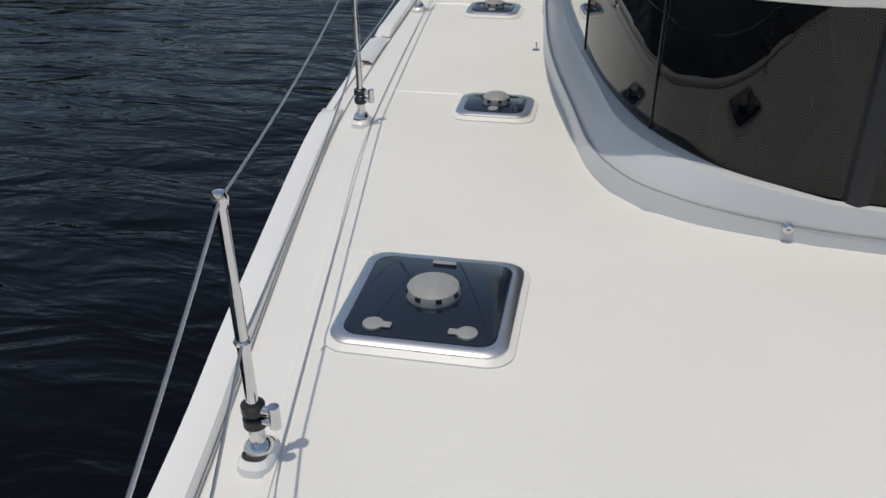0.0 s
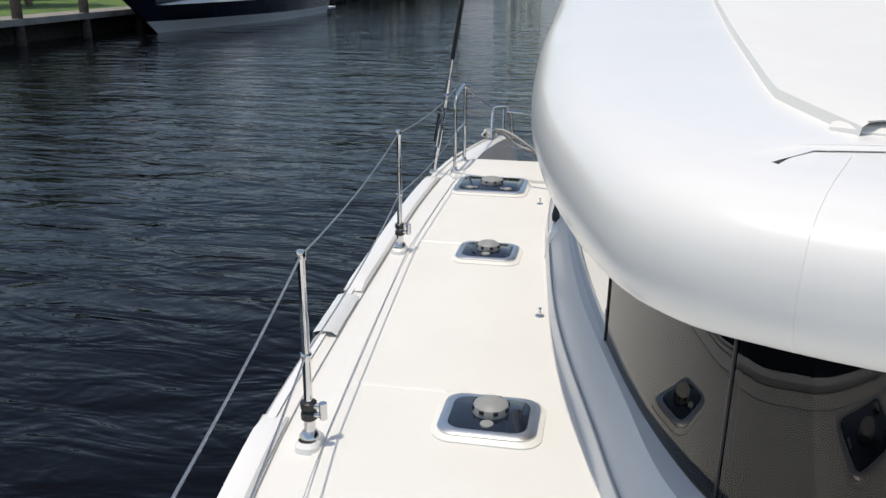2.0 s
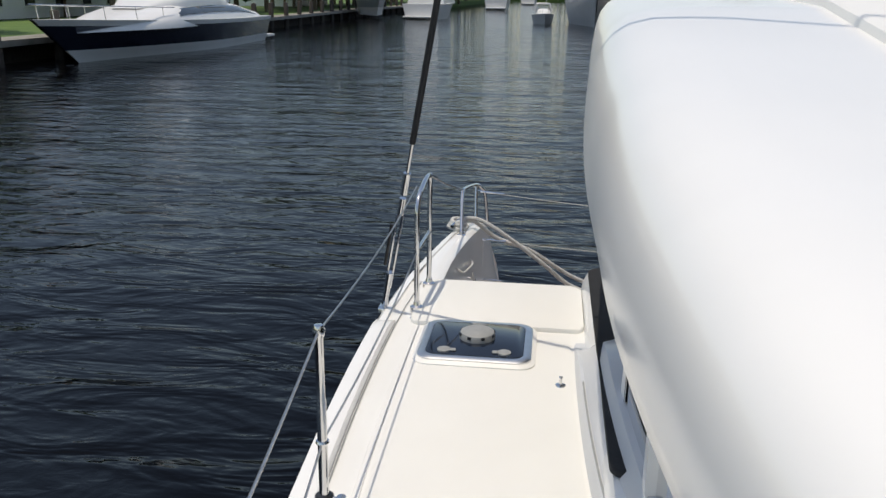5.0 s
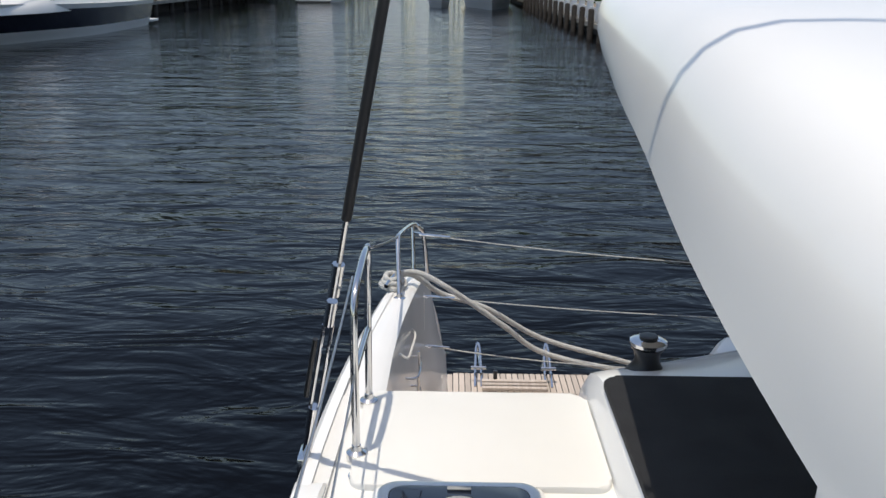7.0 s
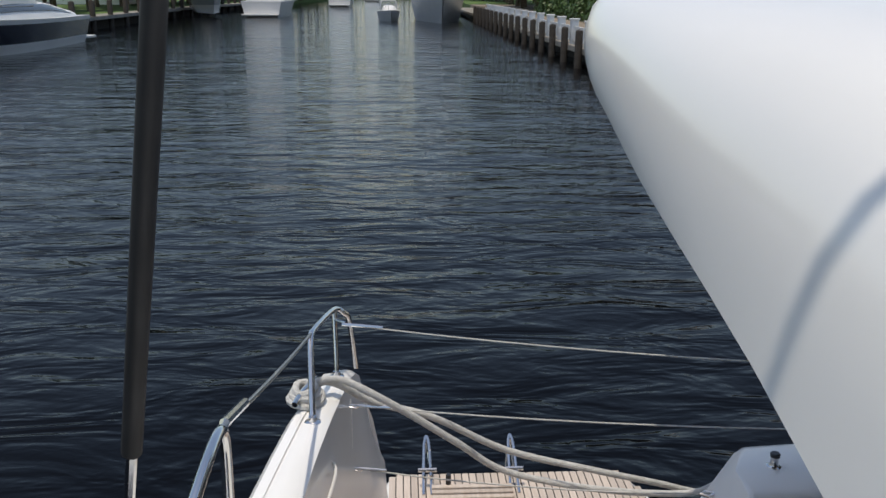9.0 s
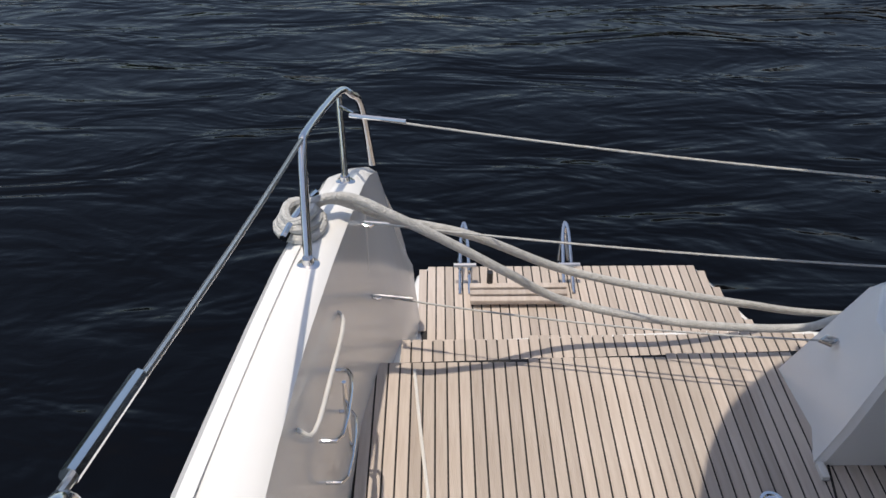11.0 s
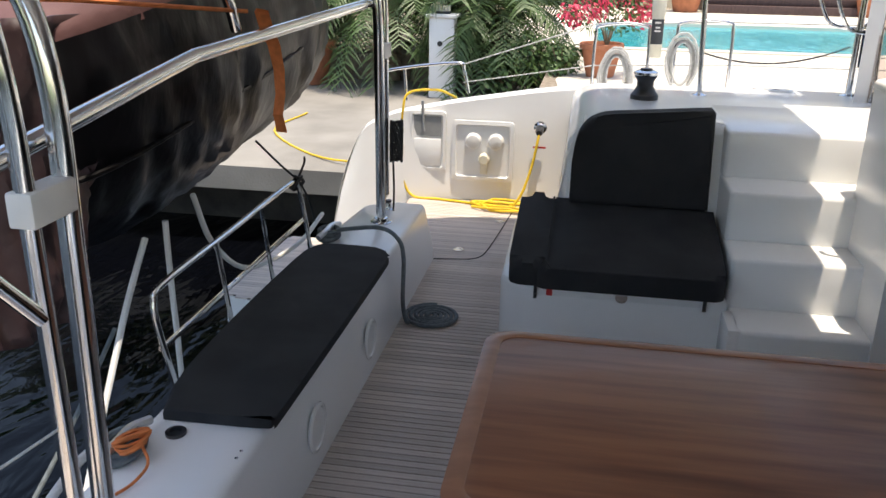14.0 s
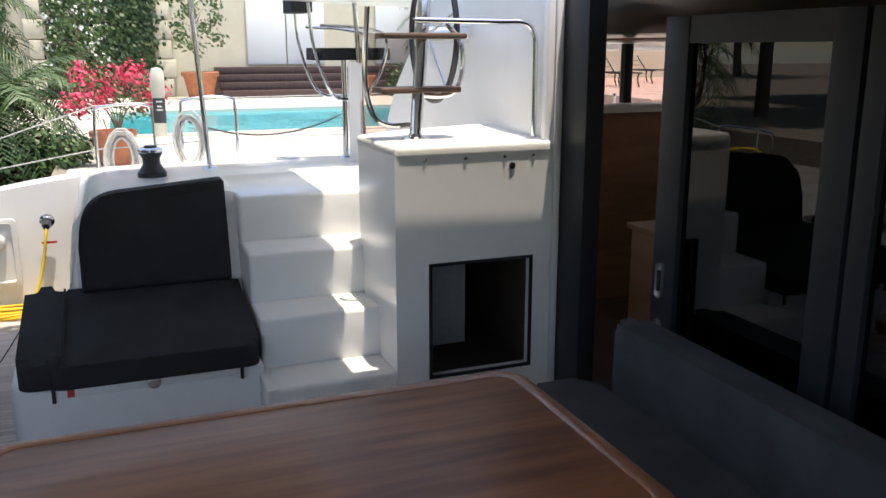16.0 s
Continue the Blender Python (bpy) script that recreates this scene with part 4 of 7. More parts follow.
s3 = thing("settee_seat_cushion", "charcoal canvas settee cushion below the cabin window", "cushion", (2.2, 6.1, -0.46))
bm = B()
prism(bm, rrect(1.06, 2.95, 5.98, 6.30, 0.07), -0.462, -0.345, 0.04)
wpart("pad", bm, M_GREYFAB, s3)
s4 = thing("settee_bench_back", "charcoal canvas backrest against the cabin bulkhead", "cushion", (2.0, 5.9, -0.46))
bm = B()
prism(bm, rrect(0.95, 2.80, 5.83, 5.98, 0.05), -0.46, -0.05, 0.05)
wpart("pad", bm, M_GREYFAB, s4)
bm = B()
o = rrect(0.96, 2.79, 5.84, 5.97, 0.045)
tube(bm, [(x, y, -0.085) for x, y in o + o[:1]], 0.006, 6)
wpart("piping", bm, M_GREYFAB, s4, "charcoal piped seam")

# table
tb = thing("cockpit_table", "varnished teak cockpit table with rounded corners on a metal leg", "table", (2.03, 7.4, ZF))
bm = B()
prism(bm, rrect(1.545, 2.495, 6.575, 8.205, 0.07, 6), -0.115, -0.076, 0.006)
wpart("tabletop", bm, M_TABLE, tb)
bm = B()
o1, o2 = rrect(1.51, 2.53, 6.54, 8.24, 0.10, 6), rrect(1.565, 2.475, 6.595, 8.185, 0.065, 6)
rings = [[(x, y, z) for x, y in o] for o, z in ((o1, -0.125), (o1, -0.085), ([(x * 0.985 + o2[i][0] * 0.015, y * 0.985 + o2[i][1] * 0.015) for i, (x, y) in enumerate(o1)], -0.078), ([(x * 0.3 + o2[i][0] * 0.7, y * 0.3 + o2[i][1] * 0.7) for i, (x, y) in enumerate(o1)], -0.069), (o2, -0.0745), (o2, -0.125), (o1, -0.125))]
loft(bm, rings, True)
wpart("rim", bm, M_TABLERIM, tb, "paler raised teak edge")
for y in (6.95, 7.80):
    bm = B()
    lathe(bm, [(0.13, 0), (0.13, 0.01), (0.045, 0.03), (0.04, 0.05), (0.04, 0.62), (0.08, 0.65), (0.08, 0.66)], at=(2.02, y, ZF))
    wpart("leg", bm, M_ALU, tb, "brushed metal table leg")

# ---- deck fittings ----
def hatch(x0, x1, y0, y1, handles, group):
    cx, cy = (x0 + x1) / 2, (y0 + y1) / 2
    h = thing("deck_hatch", "smoked acrylic deck hatch in a silver frame with a grey vent" if handles else "small smoked acrylic deck hatch with silver frame and grey vent", "hatch", (cx, cy, 0.0), group)
    hw, hl = (x1 - x0) / 2 - 0.012, (y1 - y0) / 2 - 0.014
    bm = B()
    o0, o1, o2 = rrect(-hw - 0.052, hw + 0.052, -hl - 0.052, hl + 0.052, 0.07, 6), rrect(-hw - 0.034, hw + 0.034, -hl - 0.034, hl + 0.034, 0.06, 6), rrect(-hw - 0.002, hw + 0.002, -hl - 0.002, hl + 0.002, 0.045, 6)
    loft(bm, [[(x, y, z) for x, y in o] for o, z in ((o0, 0.004), (o0, 0.012), (o1, 0.022))], True)
    part("base_moulding", bm, M_DECK, h, "cream moulded surround")
    bm = B()
    loft(bm, [[(x, y, z) for x, y in o] for o, z in ((o1, 0.01), (o1, 0.028), ([(a * 0.6 + b * 0.4, c * 0.6 + d * 0.4) for (a, c), (b, d) in zip(o1, o2)], 0.035), (o2, 0.034), (o2, 0.01))], True)
    part("frame", bm, M_ALU, h, "silver aluminium frame")
    bm = B()
    prism(bm, rrect(-hw, hw, -hl, hl, 0.044, 6), 0.012, 0.036, 0.003)
    part("pane", bm, M_HATCHGLASS, h, "smoked acrylic pane")
    r = 0.078 if handles else 0.062
    vent = part("vent", lathe(B(), [(r, 0.036), (r, 0.046), (r * 0.93, 0.062), (r * 0.7, 0.072), (r * 0.3, 0.078), (0, 0.079)], at=(0.0, 0.02, 0), seg=28), M_GREYPL, h, "round grey vent cap")
    for k in range(8):
        a = 2 * math.pi * (k + 0.5) / 8
        bm = B()
        c, s = math.cos(a), math.sin(a)
        bmesh.ops.create_cube(bm, size=1, matrix=Matrix.Translation((c * r * 0.93, 0.02 + s * r * 0.93, 0.055)) @ Matrix.Rotation(a, 4, "Z") @ Matrix.Diagonal((0.012, 0.016, 0.012, 1)))
        part("vent_slot", bm, M_BLACKPL, vent, "", False)
    if handles:
        for sx in (-1, 1):
            bm = B()
            lathe(bm, [(0.028, 0.036), (0.028, 0.043), (0.02, 0.046), (0, 0.046)], at=(sx * hw * 0.62, -hl * 0.78, 0))
            box(bm, sx * hw * 0.62 - (0.05 if sx > 0 else 0), sx * hw * 0.62 + (0.05 if sx < 0 else 0), -hl * 0.78 - 0.012, -hl * 0.78 + 0.012, 0.037, 0.044, 0.003)
            part("lever", bm, M_GREYPL, h, "grey handle lever")
        bm = B()
        box(bm, -0.035, 0.035, hl * 0.86, hl * 0.95, 0.037, 0.042, 0.002)
        part("hinge_plate", bm, M_GREYPL, h)
    else:
        bm = B()
        lathe(bm, [(0.022, 0.036), (0.022, 0.042), (0, 0.044)], at=(0, -hl * 0.72, 0))
        part("lever", bm, M_GREYPL, h, "grey handle knob")
    return h


hatch(0.025, 0.455, 2.222, 2.655, True, "large deck hatches")
hatch(-0.445, -0.015, 6.875, 7.262, True, "large deck hatches")
hatch(0.055, 0.335, 3.885, 4.12, False, "small deck hatches")
hatch(-0.19, 0.08, 5.555, 5.80, False, "small deck hatches")


def stanchion(x, y, h=0.635):
    s = thing("stanchion", "polished stainless stanchion with a black clamp at its foot", "stanchion", (x, y, 0.0), "lifeline stanchions")
    bm = B()
    loft(bm, [[(a, b, z) for a, b in rrect(-r * 0.75, r * 0.75, -r * 1.25, r, r * 0.6, 5)] for r, z in ((0.052, 0.0), (0.05, 0.02), (0.04, 0.03), (0.0385, 0.032))], True)
    part("base_pad", bm, M_GEL, s, "white moulded pad")
    part("foot", lathe(B(), [(0.034, 0.03), (0.034, 0.036), (0.024, 0.05), (0.018, 0.055), (0.018, 0.09), (0.0, 0.09)]), M_STEEL, s)
    part("tube", lathe(B(), [(0.0135, 0.06), (0.0135, h - 0.2), (0.0115, h - 0.19), (0.0115, h - 0.02), (0.015, h - 0.015), (0.017, h), (0.012, h + 0.014), (0, h + 0.016)], seg=14), M_STEEL, s)
    for z in (0.092, 0.128):
        part("clamp", lathe(B(), [(0.021, z), (0.026, z + 0.004), (0.026, z + 0.024), (0.021, z + 0.028)], seg=16), M_BLACKPL, s, "black plastic clamp")
    bm = B()
    tube(bm, [(0.012, -0.004, 0.112), (0.048, -0.004, 0.112)], 0.010, 10)
    tube(bm, [(0.012, -0.004, 0.142), (0.048, -0.004, 0.142)], 0.010, 10)
    tube(bm, [(0.048, -0.004, 0.10), (0.048, -0.004, 0.155)], 0.013, 10)
    part("shackle", bm, M_STEEL, s)
    part("eye", lathe(B(), [(0.017, 0.31), (0.019, 0.315), (0.017, 0.32)], seg=14), M_STEEL, s)
    return s


STAN = [(-0.01, 1.795), (-0.342, 3.76), (-0.52, 5.657)]
for x, y in STAN:
    stanchion(x, y)
for y in (1.795, 3.76, 5.657):
    stanchion(mir(interp([(1.795, -0.01), (3.76, -0.342), (5.657, -0.52)])(y)), y)

ll = thing("lifeline", "thin stainless lifelines along the side deck", "lifeline", (-0.3, 4.0, 0.6))
for h in (0.632, 0.315):
    for a, b in (((0.49, 0.0), STAN[0]), (STAN[0], STAN[1]), (STAN[1], STAN[2]), (STAN[2], (-0.552, 7.443))):
        bm = B()
        tube(bm, sag((*a, h), (*b, h - (0.02 if b[1] > 7 else 0)), 0.03), 0.0035, 6)
        wpart("wire", bm, M_WIRE, ll)

# gate hoop by the shroud
gate = thing("gate_rail", "polished stainless gate rail with a middle bar", "rail", (-0.55, 7.6, 0.0))
bm = B()
tube(bm, rounded([(-0.552, 7.443, 0.0), (-0.552, 7.443, 0.40), (-0.55, 7.47, 0.535), (-0.545, 7.60, 0.585), (-0.541, 7.74, 0.60), (-0.540, 7.785, 0.56), (-0.542, 7.788, 0.40), (-0.544, 7.788, 0.0)], 5), 0.0125, 10)
wpart("hoop", bm, M_STEEL, gate)
bm = B()
tube(bm, [(-0.552, 7.443, 0.30), (-0.543, 7.788, 0.30)], 0.011, 10)
wpart("cross_bar", bm, M_STEEL, gate)
for x, y in ((-0.552, 7.443), (-0.544, 7.788)):
    bm = B()
    lathe(bm, [(0.032, 0.004), (0.032, 0.026), (0.018, 0.034), (0.0145, 0.05)], at=(x, y, 0))
    wpart("foot", bm, M_STEEL, gate)

# shroud with its turnbuckle
shr = thing("shroud", "rigging shroud with black cover and stainless turnbuckle", "rigging", (-0.70, 7.5, 0.0))
d0, d1 = Vector((-0.715, 7.455, 0.0)), Vector((-0.545, 7.275, 0.836))
dv = (d1 - d0) / 0.836
pt = lambda z: d0 + dv * z
bm = B()
tube(bm, [d1, d1 + dv * 6.0], 0.014, 10)
wpart("cover", bm, M_SHROUD, shr, "black plastic cover")
bm = B()
tube(bm, [pt(0.70), pt(0.85)], 0.008, 8)
wpart("swage", bm, M_STEEL, shr)
for a, b, r in ((0.60, 0.70, 0.018), (0.50, 0.58, 0.016), (0.12, 0.20, 0.018), (0.0, 0.12, 0.014)):
    bm = B()
    tube(bm, [pt(a), pt(a + (b - a) * 0.3), pt(a + (b - a) * 0.7), pt(b)], r, 10)
    wpart("toggle", bm, M_STEEL, shr)
bm = B()
for s in (-0.012, 0.012):
    tube(bm, [pt(0.2) + Vector((s, 0, 0)), pt(0.5) + Vector((s, 0, 0))], 0.006, 8)
wpart("bottle_screw", bm, M_STEEL, shr)
bm = B()
tube(bm, [pt(0.24) + Vector((-0.03, 0, 0)), pt(0.45) + Vector((-0.03, 0, 0))], 0.008, 8)
wpart("lashing", bm, M_BLACKPL, shr, "black lashing line")
bm = B()
box(bm, -0.735, -0.70, 7.40, 7.50, -0.04, 0.02, 0.006)
wpart("chainplate", bm, M_STEEL, shr)

# stern pulpit
pul = thing("stern_rail", "curved stainless stern rail on the coaming end", "rail", (-0.48, 9.3, -0.05))
apex = (-0.463, 9.555, 0.155)
bm = B()
tube(bm, rounded([(-0.503, 8.98, -0.055), (-0.515, 9.10, 0.085), (-0.522, 9.19, 0.175), (-0.516, 9.26, 0.19), apex, (-0.43, 9.60, 0.125), (-0.405, 9.63, 0.07), (-0.383, 9.663, -0.16)], 6), 0.0125, 10)
wpart("hoop", bm, M_STEEL, pul)
bm = B()
tube(bm, [(-0.462, 9.545, 0.15), (-0.452, 9.46, -0.10)], 0.011, 10)
wpart("leg", bm, M_STEEL, pul)
for x, y, z in ((-0.503, 8.98, -0.06), (-0.452, 9.46, -0.11)):
    bm = B()
    lathe(bm, [(0.030, 0), (0.030, 0.008), (0.016, 0.014), (0.0145, 0.03)], at=(x, y, z))
    wpart("foot", bm, M_STEEL, pul)
bm = B()
tube(bm, [(-0.463, 9.535, 0.12), (-0.41, 9.46, 0.132)], 0.006, 8)
wpart("eye", bm, M_STEEL, pul)

sl = thing("stern_line", "thin white lifelines across the stern opening", "lifeline", (0.5, 9.3, 0.1))
for a, b, dr_ in (((-0.423, 9.454, 0.131), (1.43, 9.1, 0.084), 0.02), ((-0.392, 9.365, -0.19), (1.43, 9.1, -0.19), 0.02), ((-0.38, 9.37, -0.486), (1.07, 9.165, -0.512), 0.03)):
    bm = B()
    tube(bm, sag(a, b, dr_), 0.0034, 6)
    wpart("wire", bm, M_ROPE, sl)
    bm = B()
    pa, pb = Vector(a), Vector(b)
    tube(bm, [pa, pa.lerp(pb, 0.09)], 0.007, 8)
    wpart("turnbuckle", bm, M_STEEL, sl)
gl = thing("gate_line", "dark wire from the gate rail to the stern rail", "lifeline", (-0.53, 8.5, 0.4))
bm = B()
tube(bm, sag((-0.541, 7.76, 0.60), (-0.522, 9.19, 0.20), 0.01), 0.006, 8)
wpart("wire", bm, M_WIRE, gl)
bm = B()
tube(bm, [(-0.541, 7.80, 0.592), (-0.538, 8.0, 0.535)], 0.011, 8)
wpart("turnbuckle", bm, M_STEEL, gl)

# stern cleat, mooring ropes
cl = thing("stern_cleat", "stainless mooring cleat with white rope turns on the coaming", "cleat", (-0.546, 9.16, -0.07))
bm = B()
tube(bm, rounded([(-0.575, 9.05, -0.02), (-0.555, 9.12, -0.008), (-0.535, 9.20, -0.008), (-0.515, 9.27, -0.02)], 3), 0.012, 8)
cyl(bm, -0.555, 9.13, -0.08, -0.01, 0.013)
cyl(bm, -0.538, 9.19, -0.08, -0.01, 0.013)
wpart("horn", bm, M_STEEL, cl)
for k in range(3):
    bm = B()
    a = 0.9 * k
    tube(bm, [(-0.546 + (0.062 - 0.012 * k) * math.cos(t * 0.45 + a), 9.155 + (0.075 - 0.012 * k) * math.sin(t * 0.45 + a), -0.045 + 0.02 * k + 0.004 * math.sin(t * 0.9)) for t in range(15)], 0.0145, 8)
    wpart("rope_turn", bm, M_ROPE, cl, "white rope turn")
for pts in (((-0.53, 9.20, -0.02), (-0.47, 9.235, -0.018), (-0.41, 9.27, -0.06), (-0.296, 9.35, -0.17), (-0.053, 9.40, -0.27), (0.272, 9.50, -0.49), (0.677, 9.53, -0.62), (1.0, 9.6, -0.74), (1.2, 9.68, -0.84), (1.5, 9.80, -0.97)),
            ((-0.53, 9.18, 0.0), (-0.47, 9.225, -0.005), (-0.40, 9.24, -0.02), (-0.286, 9.235, -0.08), (-0.124, 9.265, -0.20), (0.051, 9.30, -0.34), (0.257, 9.36, -0.51), (0.634, 9.35, -0.597), (1.033, 9.365, -0.64), (1.192, 9.36, -0.585), (1.6, 9.42, -0.46), (1.85, 9.40, -0.35), (2.0, 9.36, -0.315))):
    r = thing("mooring_rope", "thick white mooring rope sagging across the stern", "rope", pts[3], "mooring ropes")
    bm = B()
    tube(bm, rounded(pts, 6), 0.0145, 10)
    wpart("rope", bm, M_ROPE, r)
for pts in (((1.49, 9.80, -0.97), (1.8, 9.74, -0.80), (2.2, 9.70, -0.55), (2.6, 9.68, -0.25)), ((1.49, 9.80, -0.97), (1.53, 9.45, -0.58), (1.545, 9.2, -0.31))):
    r = thing("bridle_rope", "thin grey rope leg tied to the mooring rope", "rope", pts[1], "bridle ropes")
    bm = B()
    tube(bm, rounded(pts, 6), 0.009, 8)
    wpart("rope", bm, M_GREYROPE, r)

# boarding ladder folded on the swim platform
lad = thing("boarding_ladder", "folded stainless boarding ladder with teak rungs", "ladder", (0.18, 10.2, -1.13))
for x in (-0.05, 0.417):
    for dx in (-0.022, 0.022):
        bm = B()
        tube(bm, rounded([(x + dx, 10.14, -1.13), (x + dx * 0.9, 10.24, -1.07), (x + dx * 0.6, 10.38, -0.97), (x, 10.43, -0.945), (x + dx * 0.4, 10.42, -1.02), (x + dx, 10.37, -1.12)], 4), 0.009, 8)
        wpart("side_tube", bm, M_STEEL, lad)
    bm = B()
    tube(bm, [(x - 0.05, 10.22, -1.03), (x + 0.05, 10.22, -1.03)], 0.012, 8)
    wpart("pivot", bm, M_STEEL, lad)
for y, z in ((10.06, -1.10), (10.10, -1.095), (10.14, -1.09)):
    bm = B()
    box(bm, -0.03, 0.40, y - 0.016, y + 0.016, z - 0.012, z + 0.012, 0.004)
    wpart("rung", bm, M_TEAK, lad, "weathered teak rung")
bm = B()
cyl(bm, 0.06, 10.16, -1.10, -1.02, 0.014)
wpart("latch", bm, M_BLACKPL, lad, "black rubber latch")

# inner face of the stern coaming: grab rails and eyes
gr = thing("grab_rail", "slim white grab rail on the stern coaming", "rail", (-0.42, 9.1, -0.3), "grab rails")
bm = B()
tube(bm, rounded([(-0.415, 9.42, -0.19), (-0.40, 9.42, -0.22), (-0.40, 9.36, -0.45), (-0.415, 9.33, -0.48)], 4), 0.010, 8)
wpart("tube", bm, M_WHITEPL, gr)
bm = B()
tube(bm, rounded([(-0.465, 8.98, -0.20), (-0.425, 8.97, -0.24), (-0.43, 8.72, -0.20), (-0.44, 8.50, -0.15), (-0.475, 8.48, -0.12)], 4), 0.006, 8)
gr2 = thing("grab_rail", "slim white grab rail on the stern coaming", "rail", (-0.44, 8.7, -0.2), "grab rails")
wpart("tube", bm, M_WHITEPL, gr2)
sh = thing("hook_rail", "small stainless hook rail on the coaming face", "rail", (-0.44, 8.85, -0.35))
bm = B()
for z in (-0.30, -0.46):
    tube(bm, rounded([(-0.455, 8.60, z), (-0.40, 8.62, z), (-0.395, 8.82, z), (-0.45, 8.84, z)], 3), 0.006, 8)
tube(bm, [(-0.40, 8.72, -0.22), (-0.40, 8.72, -0.52)], 0.006, 8)
wpart("bar", bm, M_STEEL, sh)
for p in ((-0.385, 9.365, -0.49), (-0.395, 9.362, -0.195)):
    e = thing("pad_eye", "small stainless pad eye on the coaming face", "pad eye", p, "pad eyes")
    bm = B()
    tube(bm, [(-0.012, 0.0, 0.0), (0.02, 0.012, 0.0), (0.035, 0.0, 0.0), (0.02, -0.012, 0.0), (-0.012, 0, 0)], 0.005, 6)
    part("eye", bm, M_STEEL, e)

# small studs, clear chafe plate, cabin rivet, plug
for x, y, z in ((0.281, 4.925, 0.004), (0.127, 6.727, 0.004)):
    t = thing("deck_stud", "small stainless stud on the deck", "stud", (x, y, z), "deck studs")
    part("pin", lathe(B(), [(0.022, 0), (0.02, 0.006), (0.006, 0.01), (0.005, 0.034), (0.008, 0.038), (0, 0.042)], seg=14), M_STEEL, t)
t = thing("cabin_rivet", "stainless button on the cabin curb", "button", (1.255, 2.995, 0.055))
part("button", lathe(B(), [(0.018, 0), (0.018, 0.012), (0.008, 0.018), (0, 0.014)], m=Matrix.Rotation(radians(78), 4, "X") @ Matrix.Rotation(0.1, 4, "Y")), M_STEEL, t)
t = thing("chafe_plate", "clear plastic chafe plate over the toe rail", "plate", (-0.6, 4.75, 0.02))
bm = B()
loft(bm, [[(gun(y) + dx, y, z) for dx, z in ((-0.004, -0.06), (0.0, 0.014), (0.03, 0.024), (0.08, 0.022), (0.10, 0.008))] for y in (4.55, 4.65, 4.75, 4.85, 4.97)])
wpart("plate", bm, mat("clear_plastic", (0.70, 0.72, 0.72), 0.12, var=0.1, scale=5), t)
t = thing("deck_plug", "round black and silver deck filler cap", "filler cap", (-0.53, 7.335, 0.006))
part("cap", lathe(B(), [(0.036, 0), (0.036, 0.006), (0.028, 0.009), (0.02, 0.006), (0, 0.006)]), M_STEEL, t)
part("insert", lathe(B(), [(0.018, 0.007), (0.018, 0.011), (0, 0.012)]), M_BLACKPL, t)

# bollards and davit poles on the bench
for x, nm in ((1.29, 0), (mir(1.29), 1)):
    b = thing("bollard", "small stainless bollard with a black cap on the bench", "bollard", (x, 9.12, -0.368), "bench bollards")
    part("base", lathe(B(), [(0.033, 0), (0.033, 0.006), (0.02, 0.012), (0.016, 0.02), (0.016, 0.06)], seg=18), M_STEEL, b)
    part("cap", lathe(B(), [(0.019, 0.05), (0.02, 0.062), (0.016, 0.066), (0, 0.066)], seg=18), M_BLACKPL, b)
for x, sgn in ((1.555, -1), (mir(1.555), 1)):
    d = thing("davit", "pair of polished davit poles standing on the bench", "davit", (x, 9.10, -0.362), "davits")
    part("plate", lathe(B(), [(0.062, 0), (0.062, 0.006), (0.045, 0.012), (0.042, 0.03), (0.031, 0.034)], seg=26), M_STEEL, d)
    bm = B()
    tube(bm, rounded([(0, 0, 0.02), (-0.02 * -sgn * -1, 0.0, 0.8), (-0.03 * -sgn * -1, 0.01, 1.25), (-0.03 * -sgn * -1, 0.09, 1.46), (-0.04 * -sgn * -1, 0.30, 1.56), (-0.05 * -sgn * -1, 1.25, 1.66)], 6), 0.028, 14)
    part("pole", bm, M_STEEL, d)
    bm = B()
    tube(bm, rounded([(sgn * 0.105, 0.0, 0.14), (sgn * 0.11, 0, 0.8), (sgn * 0.12, 0.01, 1.30), (sgn * 0.12, 0.10, 1.50), (sgn * 0.12, 0.4, 1.60)], 5), 0.022, 12)
    part("brace_pole", bm, M_STEEL, d)
    bm = B()
    box(bm, min(0, sgn * 0.12) - 0.02, max(0, sgn * 0.12) + 0.02, -0.032, 0.032, 0.93, 1.01, 0.008)
    part("bracket", bm, M_WHITEPL, d, "white plastic bracket")
    bm = B()
    tube(bm, [(sgn * 0.105, 0, 0.13), (0.0, 0, 0.16)], 0.014, 8)
    part("clevis", bm, M_STEEL, d)
    if sgn < 0:
        bm = B()
        tube(bm, [(-0.12, 0.0, 0.72), (-0.62, 0.25, 1.45)], 0.02, 10)
        part("stay", bm, M_STEEL, d)
db = thing("davit_bar", "polished horizontal bar between the davit poles", "bar", (3.0, 9.2, 1.2))
bm = B()
tube(bm, [(1.50, 9.16, 1.13), (2.5, 9.22, 0.80), (4.50, 9.14, 0.87)][1:], 0.025, 12)
tube(bm, [(1.40, 9.16, 0.70), (2.5, 9.22, 0.80)], 0.025, 12)
wpart("bar", bm, M_STEEL, db)
bm = B()
tube(bm, rounded([(2.2, 9.32, 1.18), (2.6, 9.32, 1.10), (2.9, 9.32, 1.03), (3.02, 9.32, 0.95), (3.06, 9.31, 0.83)], 5), 0.022, 10)
wpart("hoop", bm, M_STEEL, db)
strap = thing("orange_strap", "worn orange strap tied round the davit bar", "strap", (3.15, 9.3, 0.8))
bm = B()
